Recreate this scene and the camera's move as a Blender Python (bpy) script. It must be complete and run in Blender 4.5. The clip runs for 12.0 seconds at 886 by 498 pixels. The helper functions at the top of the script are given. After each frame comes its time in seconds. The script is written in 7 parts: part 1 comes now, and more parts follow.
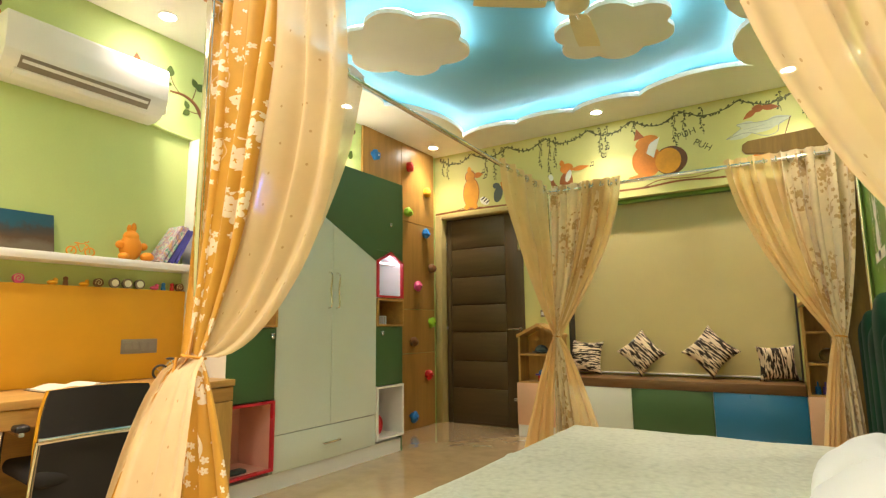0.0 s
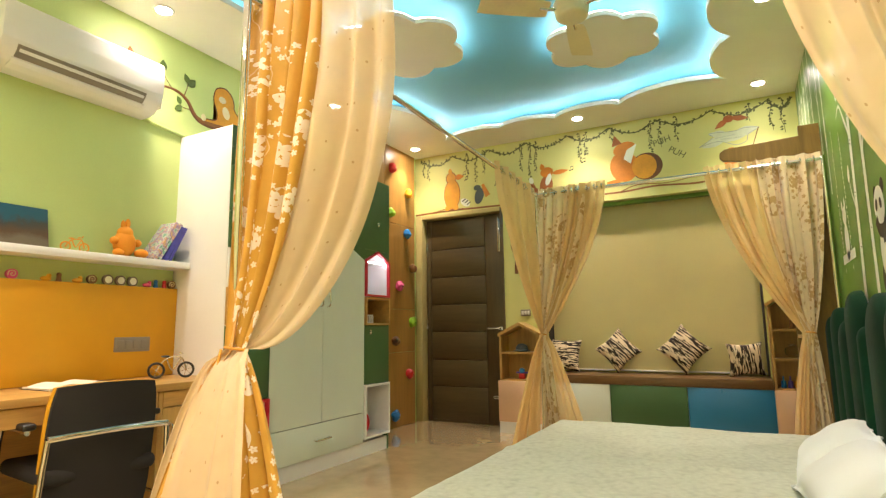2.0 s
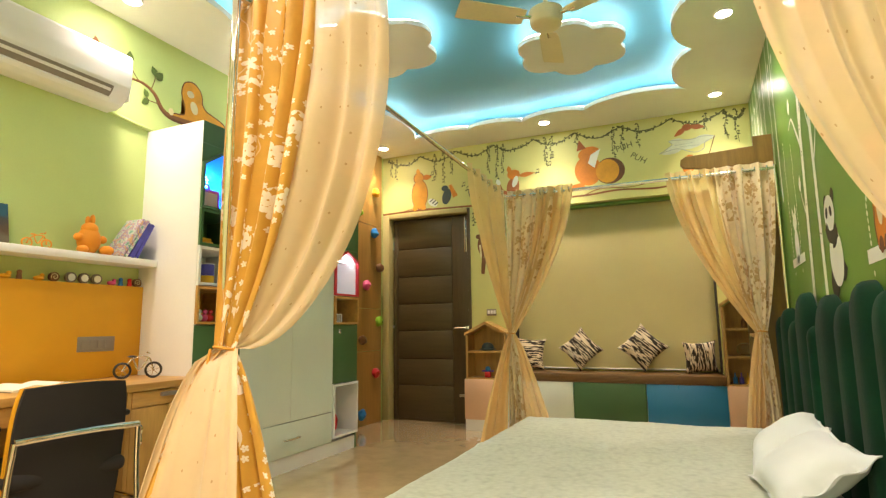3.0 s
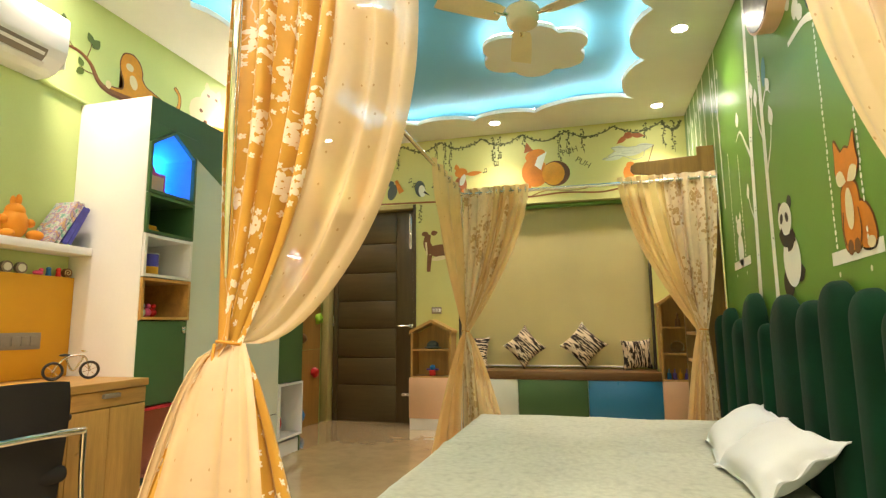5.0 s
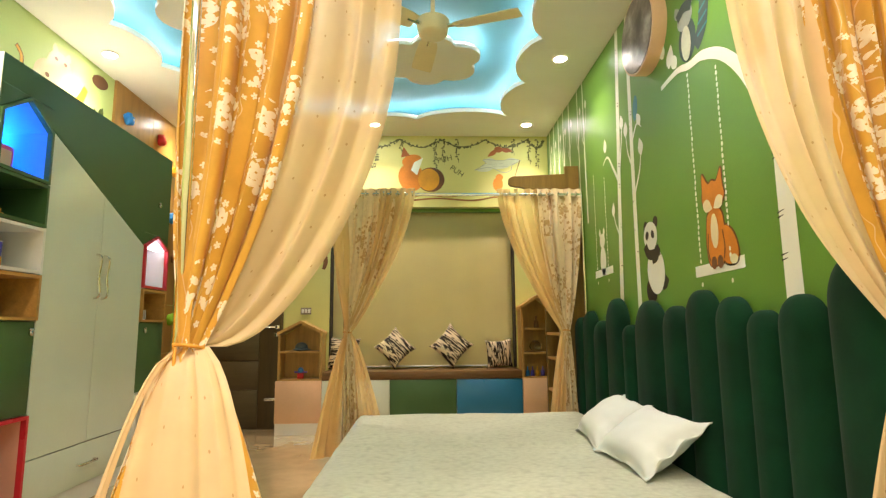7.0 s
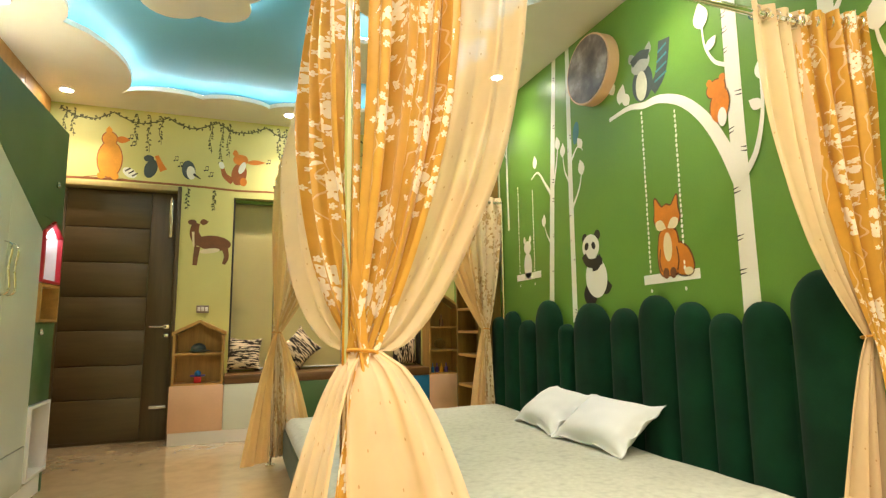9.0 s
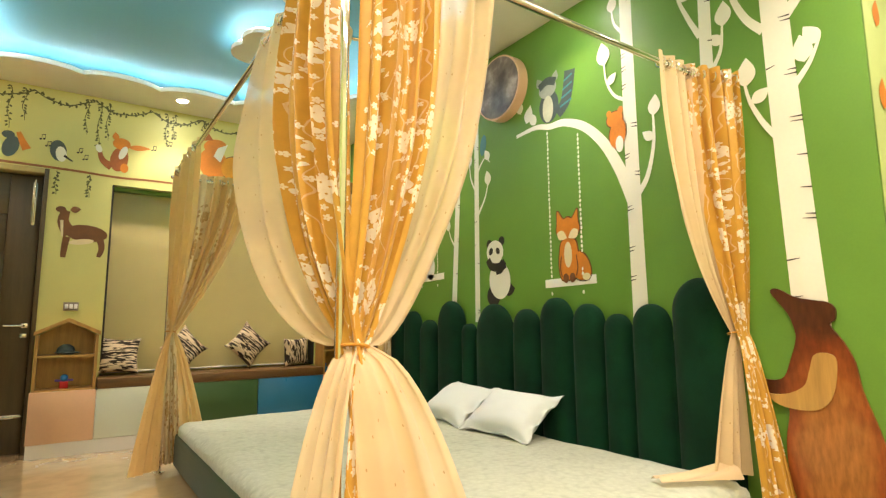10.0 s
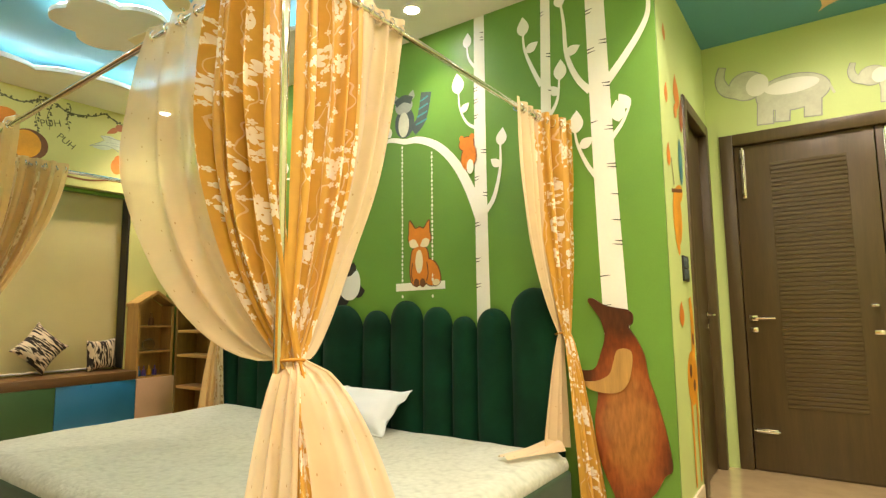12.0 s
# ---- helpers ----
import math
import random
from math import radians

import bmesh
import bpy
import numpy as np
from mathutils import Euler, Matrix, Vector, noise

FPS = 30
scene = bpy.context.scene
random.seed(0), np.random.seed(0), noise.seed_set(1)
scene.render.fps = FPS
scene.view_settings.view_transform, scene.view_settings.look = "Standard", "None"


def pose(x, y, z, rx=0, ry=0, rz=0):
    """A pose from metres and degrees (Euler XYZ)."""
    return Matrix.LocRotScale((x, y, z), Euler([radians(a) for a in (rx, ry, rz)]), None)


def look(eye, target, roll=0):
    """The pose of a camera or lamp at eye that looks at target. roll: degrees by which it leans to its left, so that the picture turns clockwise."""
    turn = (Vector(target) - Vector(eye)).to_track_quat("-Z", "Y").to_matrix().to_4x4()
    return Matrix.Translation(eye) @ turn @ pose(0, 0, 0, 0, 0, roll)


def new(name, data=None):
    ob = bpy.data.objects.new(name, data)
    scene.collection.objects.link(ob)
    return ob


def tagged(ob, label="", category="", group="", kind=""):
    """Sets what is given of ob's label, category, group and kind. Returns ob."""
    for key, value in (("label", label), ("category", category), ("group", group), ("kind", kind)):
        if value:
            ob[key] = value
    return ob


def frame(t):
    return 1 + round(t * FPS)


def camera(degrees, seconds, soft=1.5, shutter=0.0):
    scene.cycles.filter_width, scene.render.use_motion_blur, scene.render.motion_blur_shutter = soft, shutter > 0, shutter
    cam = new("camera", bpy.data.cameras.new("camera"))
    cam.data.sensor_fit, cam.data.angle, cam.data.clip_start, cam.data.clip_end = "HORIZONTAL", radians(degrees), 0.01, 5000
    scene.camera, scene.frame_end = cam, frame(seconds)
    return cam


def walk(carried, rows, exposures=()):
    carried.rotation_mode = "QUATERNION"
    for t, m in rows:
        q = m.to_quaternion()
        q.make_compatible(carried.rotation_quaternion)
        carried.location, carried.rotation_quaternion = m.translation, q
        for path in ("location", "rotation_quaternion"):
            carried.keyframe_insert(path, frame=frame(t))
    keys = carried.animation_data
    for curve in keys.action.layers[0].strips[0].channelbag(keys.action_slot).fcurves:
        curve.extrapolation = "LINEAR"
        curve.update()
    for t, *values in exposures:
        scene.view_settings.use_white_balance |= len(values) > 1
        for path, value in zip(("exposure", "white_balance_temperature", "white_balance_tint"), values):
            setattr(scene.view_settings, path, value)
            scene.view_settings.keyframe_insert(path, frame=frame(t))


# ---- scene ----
cam = camera(77.7, 12.0, 1.3)
PATH = [
    (0, (0.037, 0.285, 0.975), (-1.027, 1.955, 1.256), -0.6),
    (0.5, (-0.03, 0.249, 0.964), (-1.085, 1.924, 1.252), -0.6),
    (1, (-0.096, 0.166, 0.967), (-1.123, 1.859, 1.249), -0.6),
    (1.5, (-0.094, 0.137, 0.966), (-1.091, 1.848, 1.247), -0.6),
    (2, (-0.122, 0.109, 0.95), (-1.058, 1.853, 1.237), -0.7),
    (2.5, (-0.155, 0.06, 0.959), (-1.023, 1.84, 1.241), -0.7),
    (3, (-0.184, 0.03, 0.952), (-0.985, 1.841, 1.234), -0.7),
    (5, (-0.491, -0.013, 0.939), (-1.003, 1.901, 1.217), -0.5),
    (5.5, (-0.608, -0.052, 0.939), (-0.978, 1.893, 1.218), -0.6),
    (6, (-0.67, -0.081, 0.936), (-0.868, 1.889, 1.216), -0.5),
    (6.5, (-0.722, -0.09, 0.936), (-0.771, 1.89, 1.215), -0.5),
    (8.3, (-1.352, -0.077, 0.972), (-0.934, 1.861, 1.232), -0.7),
    (8.5, (-1.426, -0.064, 0.971), (-0.935, 1.858, 1.231), -0.8),
    (9, (-1.662, -0.045, 0.968), (-0.972, 1.814, 1.228), -0.6),
    (9.5, (-1.837, -0.028, 0.959), (-0.937, 1.74, 1.22), -0.5),
    (10, (-1.981, -0.023, 0.96), (-0.864, 1.616, 1.219), -0.4),
    (10.5, (-2.102, -0.018, 0.966), (-0.788, 1.468, 1.219), -0.4),
    (11, (-2.197, -0.013, 0.994), (-0.73, 1.324, 1.235), -0.5),
    (11.5, (-2.276, 0.007, 1.007), (-0.698, 1.214, 1.241), -0.5),
    (12, (-2.363, 0.061, 1.029), (-0.735, 1.202, 1.249), -0.6),
]
EXPOSURE = 1.13
walk(cam, [(t, look(eye, target, roll)) for t, eye, target, roll in PATH], [(0.0, EXPOSURE), (8.0, EXPOSURE), (10.0, EXPOSURE + 0.04), (12.0, EXPOSURE + 0.04)])

# ---- plan, in metres ----
XL, XR, YW, YN, ZC = -3.193, 0.403, 5.2, -0.95, 2.822     # left wall, headboard wall, window wall, near wall, ceiling
XD, YC = 1.724, 0.685                                     # passage end wall and the corner of the headboard wall
ZT = 2.935                                                # blue ceiling tray
DESK, SHELF = 0.70, 1.363
WF = -2.718                                               # wardrobe front
BENCH = 4.972                                             # window bench front
WARM = (1.0, 0.777, 0.645)

# ---- world: only a dim surround, the room is closed ----
world = bpy.data.worlds.new("world")
scene.world = world
world.use_nodes = True
world.node_tree.nodes["Background"].inputs[0].default_value = (0.9, 0.95, 1.0, 1)
world.node_tree.nodes["Background"].inputs[1].default_value = 0.1

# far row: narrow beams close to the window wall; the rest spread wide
# entries with y below 0.5 are unseen lamps added to brighten the near end
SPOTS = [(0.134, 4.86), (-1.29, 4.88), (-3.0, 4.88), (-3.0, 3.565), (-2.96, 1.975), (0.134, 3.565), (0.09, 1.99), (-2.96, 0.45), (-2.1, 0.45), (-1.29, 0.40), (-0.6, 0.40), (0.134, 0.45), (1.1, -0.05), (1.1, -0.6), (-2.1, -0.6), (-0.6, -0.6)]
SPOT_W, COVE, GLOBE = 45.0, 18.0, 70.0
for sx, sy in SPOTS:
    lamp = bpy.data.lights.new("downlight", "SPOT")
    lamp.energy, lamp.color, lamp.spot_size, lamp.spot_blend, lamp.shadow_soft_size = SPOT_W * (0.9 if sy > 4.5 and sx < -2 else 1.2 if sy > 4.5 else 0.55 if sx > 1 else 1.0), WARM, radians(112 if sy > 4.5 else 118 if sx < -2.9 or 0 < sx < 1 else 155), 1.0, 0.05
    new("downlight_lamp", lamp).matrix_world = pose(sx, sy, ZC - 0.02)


# ---- materials ----
def material(name):
    m = bpy.data.materials.new(name)
    m.use_nodes = True
    nt = m.node_tree
    return m, nt, nt.nodes, nt.links, nt.nodes["Principled BSDF"]


def link_noise(nt, scale, detail=4.0, stretch=(1, 1, 1), rough=0.55):
    tex, mp, geo = nt.nodes.new("ShaderNodeTexNoise"), nt.nodes.new("ShaderNodeMapping"), nt.nodes.new("ShaderNodeNewGeometry")
    mp.inputs["Scale"].default_value = stretch
    tex.inputs["Scale"].default_value, tex.inputs["Detail"].default_value, tex.inputs["Roughness"].default_value = scale, detail, rough
    nt.links.new(geo.outputs["Position"], mp.inputs["Vector"])
    nt.links.new(mp.outputs[0], tex.inputs["Vector"])
    return tex


def ramp(nt, fac, stops):
    r = nt.nodes.new("ShaderNodeValToRGB")
    els = r.color_ramp.elements
    while len(els) < len(stops):
        els.new(0.5)
    for e, (p, c) in zip(els, stops):
        e.position, e.color = p, (*c, 1)
    nt.links.new(fac, r.inputs["Fac"])
    return r


def mixc(nt, fac, a, b, mode="MIX"):
    n = nt.nodes.new("ShaderNodeMix")
    n.data_type, n.blend_type = "RGBA", mode
    for key, v in ((0, fac), (6, a), (7, b)):
        if isinstance(v, (int, float)):
            n.inputs[key].default_value = v
        elif isinstance(v, tuple):
            n.inputs[key].default_value = (*v, 1)
        else:
            nt.links.new(v, n.inputs[key])
    return n.outputs[2]


def calc(nt, op, a, b=0.0):
    n = nt.nodes.new("ShaderNodeMath")
    n.operation = op
    for k, v in ((0, a), (1, b)):
        if isinstance(v, (int, float)):
            n.inputs[k].default_value = v
        else:
            nt.links.new(v, n.inputs[k])
    return n.outputs[0]


def bump(nt, bsdf, height, strength, dist=0.002):
    b = nt.nodes.new("ShaderNodeBump")
    b.inputs["Strength"].default_value, b.inputs["Distance"].default_value = strength, dist
    nt.links.new(height, b.inputs["Height"])
    nt.links.new(b.outputs[0], bsdf.inputs["Normal"])


def surface(name, col, rough=0.5, metal=0.0, var=0.12, fine=60.0, coarse=2.2, relief=0.15, sheen=0.0, coat=0.0, spec=0.5):
    """Plain material with grain and blotches at two scales."""
    m, nt, N, L, p = material(name)
    a, b = link_noise(nt, coarse, 5), link_noise(nt, fine, 3)
    lo, hi = tuple(c * (1 - var) for c in col), tuple(min(1, c * (1 + var)) for c in col)
    c1 = ramp(nt, a.outputs[0], [(0.3, lo), (0.7, hi)])
    c2 = ramp(nt, b.outputs[0], [(0.3, (1 - var * 0.6,) * 3), (0.7, (1, 1, 1))])
    L.new(mixc(nt, 1.0, c1.outputs[0], c2.outputs[0], "MULTIPLY"), p.inputs["Base Color"])
    r = ramp(nt, a.outputs[0], [(0.3, (max(0.02, rough - 0.06),) * 3), (0.7, (min(1, rough + 0.06),) * 3)])
    L.new(r.outputs[0], p.inputs["Roughness"])
    p.inputs["Metallic"].default_value = metal
    p.inputs["Sheen Weight"].default_value = sheen
    p.inputs["Specular IOR Level"].default_value = spec
    p.inputs["Coat Weight"].default_value = coat
    if relief:
        bump(nt, p, b.outputs[0], relief)
    return m


def wood(name, col, rough=0.4, axis="z", contrast=0.3, scale=1.0, coat=0.0):
    m, nt, N, L, p = material(name)
    st = {"z": (9, 9, 0.8), "y": (9, 0.8, 9), "x": (0.8, 9, 9)}[axis]
    a = link_noise(nt, 2.4 * scale, 6, st, 0.6)
    b = link_noise(nt, 16 * scale, 4, st)
    lo, hi = tuple(c * (1 - contrast) for c in col), tuple(min(1, c * (1 + contrast)) for c in col)
    c1 = ramp(nt, a.outputs[0], [(0.3, lo), (0.5, col), (0.72, hi)])
    c2 = ramp(nt, b.outputs[0], [(0.3, (1 - contrast * 0.6,) * 3), (0.65, (1, 1, 1))])
    L.new(mixc(nt, 1.0, c1.outputs[0], c2.outputs[0], "MULTIPLY"), p.inputs["Base Color"])
    p.inputs["Roughness"].default_value = rough
    p.inputs["Coat Weight"].default_value = coat
    bump(nt, p, b.outputs[0], 0.2, 0.001)
    return m


def glow(name, col, strength):
    m, nt, N, L, p = material(name)
    p.inputs["Base Color"].default_value = (*col, 1)
    p.inputs["Emission Color"].default_value = (*col, 1)
    p.inputs["Emission Strength"].default_value = strength
    return m


def glass(name):
    m, nt, N, L, p = material(name)
    p.inputs["Transmission Weight"].default_value, p.inputs["Roughness"].default_value = 1.0, 0.05
    return m


M = {}
M["wall_lime"] = surface("wall_lime", (0.52, 0.65, 0.25), 0.55, var=0.05, coarse=1.5, fine=120, relief=0.12)
M["wall_pale"] = surface("wall_pale", (0.60, 0.60, 0.22), 0.55, var=0.06, coarse=1.8, fine=120, relief=0.12)
M["wall_green"] = surface("wall_green", (0.125, 0.285, 0.040), 0.38, var=0.08, coarse=1.6, fine=120, relief=0.12)
M["wall_plain"] = surface("wall_plain", (0.62, 0.66, 0.34), 0.6, var=0.05)
M["ceiling_white"] = surface("ceiling_white", (0.80, 0.80, 0.76), 0.6, var=0.04, fine=150, relief=0.08)
M["ceiling_blue"] = surface("ceiling_blue", (0.105, 0.34, 0.44), 0.6, var=0.05, relief=0.08)
M["cove_light"] = glow("cove_light", (0.95, 0.98, 0.97), COVE)
M["lamp_glow"] = glow("lamp_glow", (1.0, 0.91, 0.79), GLOBE)
M["white_paint"] = surface("white_paint", (0.82, 0.83, 0.82), 0.35, var=0.03)
M["white_gloss"] = surface("white_gloss", (0.70, 0.78, 0.70), 0.16, var=0.03, relief=0.02, coat=0.3)
M["lam_green"] = surface("lam_green", (0.055, 0.14, 0.05), 0.42, var=0.06, relief=0.02)
M["lam_blue"] = surface("lam_blue", (0.03, 0.22, 0.46), 0.3, var=0.06, relief=0.03)
M["lam_peach"] = surface("lam_peach", (0.80, 0.52, 0.34), 0.35, var=0.05, relief=0.03)
M["lam_red"] = surface("lam_red", (0.62, 0.03, 0.05), 0.3, var=0.06)
M["lam_pink"] = surface("lam_pink", (0.86, 0.50, 0.40), 0.4, var=0.05)
M["orange_panel"] = surface("orange_panel", (0.66, 0.33, 0.008), 0.62, var=0.10, fine=260, relief=0.35)
M["ply"] = wood("ply", (0.40, 0.215, 0.05), 0.38, "z", 0.14, 0.8)
M["oak"] = wood("oak", (0.52, 0.30, 0.085), 0.4, "y", 0.2)
M["oak_up"] = wood("oak_up", (0.50, 0.30, 0.085), 0.4, "z", 0.2)
M["seat_wood"] = wood("seat_wood", (0.16, 0.085, 0.03), 0.35, "x", 0.3)
M["door_wood"] = wood("door_wood", (0.078, 0.054, 0.020), 0.36, "z", 0.18, 1.2)
M["door_grain"] = wood("door_grain", (0.080, 0.056, 0.021), 0.36, "x", 0.14, 1.2)
M["frame_tan"] = wood("frame_tan", (0.48, 0.40, 0.16), 0.45, "z", 0.1)
M["tree_wood"] = wood("tree_wood", (0.21, 0.13, 0.024), 0.35, "z", 0.25)
M["chrome"] = surface("chrome", (0.82, 0.80, 0.76), 0.12, 1.0, var=0.03, relief=0)
M["steel"] = surface("steel", (0.70, 0.68, 0.64), 0.25, 1.0, var=0.05, relief=0)
M["plastic_white"] = surface("plastic_white", (0.80, 0.80, 0.78), 0.42, var=0.02, relief=0)
M["plastic_grey"] = surface("plastic_grey", (0.24, 0.21, 0.17), 0.35, var=0.05, relief=0)
M["black"] = surface("black", (0.012, 0.012, 0.012), 0.4, var=0.2)
M["black_fabric"] = surface("black_fabric", (0.014, 0.013, 0.012), 0.85, var=0.25, fine=500, relief=0.4)
M["dark"] = surface("dark", (0.02, 0.018, 0.014), 0.5, var=0.2)
M["paint_white"] = surface("paint_white", (0.80, 0.82, 0.72), 0.45, var=0.04)
M["paint_orange"] = surface("paint_orange", (0.64, 0.22, 0.018), 0.5, var=0.14, coarse=9)
M["paint_amber"] = surface("paint_amber", (0.72, 0.33, 0.02), 0.5, var=0.14, coarse=9)
M["paint_brown"] = surface("paint_brown", (0.16, 0.065, 0.02), 0.5, var=0.2, coarse=9)
M["paint_rust"] = surface("paint_rust", (0.36, 0.11, 0.025), 0.5, var=0.2, coarse=9)
M["paint_grey"] = surface("paint_grey", (0.34, 0.38, 0.33), 0.5, var=0.12, coarse=9)
M["paint_pale"] = surface("paint_pale", (0.56, 0.60, 0.46), 0.5, var=0.12, coarse=9)
M["paint_slate"] = surface("paint_slate", (0.06, 0.09, 0.09), 0.5, var=0.15, coarse=9)
M["paint_teal"] = surface("paint_teal", (0.05, 0.22, 0.24), 0.5, var=0.15, coarse=9)
M["paint_black"] = surface("paint_black", (0.018, 0.018, 0.016), 0.5, var=0.2)
M["paint_leaf"] = surface("paint_leaf", (0.09, 0.15, 0.025), 0.5, var=0.2, coarse=9)
M["paint_vine"] = surface("paint_vine", (0.10, 0.11, 0.035), 0.5, var=0.2, coarse=9)
M["paint_bark"] = surface("paint_bark", (0.28, 0.11, 0.03), 0.5, var=0.25, coarse=12)
M["paint_cream"] = surface("paint_cream", (0.74, 0.66, 0.40), 0.5, var=0.08)
M["blind"] = surface("blind", (0.96, 0.86, 0.42), 0.7, var=0.06, coarse=1.2, fine=300, relief=0.2)
M["pillow"] = surface("pillow", (0.68, 0.75, 0.74), 0.8, var=0.04, fine=300, relief=0.3, sheen=0.2)
M["velvet"] = surface("velvet", (0.004, 0.036, 0.016), 0.85, var=0.35, coarse=4, fine=400, relief=0.3, sheen=0.03, spec=0.12)
M["bed_green"] = surface("bed_green", (0.018, 0.060, 0.022), 0.7, var=0.15, fine=300, relief=0.3, sheen=0.1)
M["gold_cord"] = surface("gold_cord", (0.62, 0.30, 0.03), 0.6, var=0.15, fine=200)
M["toy_red"] = surface("toy_red", (0.62, 0.02, 0.02), 0.35, var=0.08)
M["toy_orange"] = surface("toy_orange", (0.80, 0.30, 0.015), 0.7, var=0.10, fine=300, relief=0.3)
M["toy_blue"] = surface("toy_blue", (0.02, 0.20, 0.55), 0.35, var=0.08)
M["toy_green"] = surface("toy_green", (0.28, 0.55, 0.03), 0.35, var=0.08)
M["toy_yellow"] = surface("toy_yellow", (0.80, 0.42, 0.02), 0.4, var=0.08)
M["toy_pink"] = surface("toy_pink", (0.75, 0.10, 0.28), 0.35, var=0.08)
M["toy_purple"] = surface("toy_purple", (0.12, 0.08, 0.42), 0.4, var=0.08)
M["toy_brown"] = surface("toy_brown", (0.20, 0.09, 0.03), 0.4, var=0.15)
M["paper"] = surface("paper", (0.78, 0.74, 0.62), 0.7, var=0.05)
M["book_blue"] = surface("book_blue", (0.07, 0.07, 0.45), 0.35, var=0.2, coarse=25)
M["skirting"] = surface("skirting", (0.74, 0.64, 0.45), 0.3, var=0.06)
M["glass"] = glass("glass")
M["led_blue"] = glow("led_blue", (0.03, 0.36, 1.0), 90.0)
# blue LED light put into the colour of an otherwise white lining
M["niche_led_tint"] = surface("niche_led_tint", (0.14, 0.45, 0.85), 0.4, var=0.05)
M["led_white"] = glow("led_white", (1.0, 0.85, 0.95), 9.0)


def floor_material():
    m, nt, N, L, p = material("floor_tile")
    a, b = link_noise(nt, 1.3, 7, (1, 1, 1), 0.6), link_noise(nt, 8, 6)
    c1 = ramp(nt, a.outputs[0], [(0.3, (0.47, 0.355, 0.19)), (0.6, (0.54, 0.415, 0.23)), (0.75, (0.59, 0.465, 0.27))])
    c2 = ramp(nt, b.outputs[0], [(0.35, (0.88,) * 3), (0.6, (1, 1, 1))])
    L.new(mixc(nt, 1.0, c1.outputs[0], c2.outputs[0], "MULTIPLY"), p.inputs["Base Color"])
    r = ramp(nt, b.outputs[0], [(0.3, (0.06,) * 3), (0.7, (0.13,) * 3)])
    L.new(r.outputs[0], p.inputs["Roughness"])
    p.inputs["Specular IOR Level"].default_value, p.inputs["Coat Weight"].default_value, p.inputs["Coat Roughness"].default_value = 0.7, 0.7, 0.10
    return m


def quilt_material():
    m, nt, N, L, p = material("quilt")
    geo = N.new("ShaderNodeNewGeometry")
    v = N.new("ShaderNodeTexVoronoi")
    v.feature, v.inputs["Scale"].default_value = "SMOOTH_F1", 38
    L.new(geo.outputs["Position"], v.inputs["Vector"])
    n = link_noise(nt, 40, 4)
    n2 = link_noise(nt, 3, 4)
    c = ramp(nt, v.outputs[0], [(0.1, (0.50, 0.55, 0.445)), (0.5, (0.455, 0.505, 0.405)), (0.8, (0.375, 0.42, 0.335))])
    c2 = ramp(nt, n2.outputs[0], [(0.3, (0.9,) * 3), (0.7, (1, 1, 1))])
    L.new(mixc(nt, 1.0, c.outputs[0], c2.outputs[0], "MULTIPLY"), p.inputs["Base Color"])
    p.inputs["Roughness"].default_value, p.inputs["Sheen Weight"].default_value = 0.85, 0.2
    bump(nt, p, calc(nt, "SUBTRACT", n.outputs[0], v.outputs[0]), 0.55, 0.008)
    return m


def zebra_material():
    m, nt, N, L, p = material("zebra_fabric")
    tc, mp, n = N.new("ShaderNodeTexCoord"), N.new("ShaderNodeMapping"), N.new("ShaderNodeTexNoise")
    mp.inputs["Scale"].default_value = (1.0, 1.0, 6.5)
    n.inputs["Scale"].default_value, n.inputs["Detail"].default_value, n.inputs["Distortion"].default_value = 12, 1.5, 0.6
    L.new(tc.outputs["Object"], mp.inputs[0])
    L.new(mp.outputs[0], n.inputs["Vector"])
    c = ramp(nt, n.outputs[0], [(0.47, (0.025, 0.018, 0.010)), (0.50, (0.12, 0.085, 0.05)), (0.525, (0.74, 0.62, 0.42))])
    L.new(c.outputs[0], p.inputs["Base Color"])
    p.inputs["Roughness"].default_value = 0.8
    return m


def uv_node(nt):
    u = nt.nodes.new("ShaderNodeUVMap")
    u.uv_map = "cloth"
    return u.outputs[0]


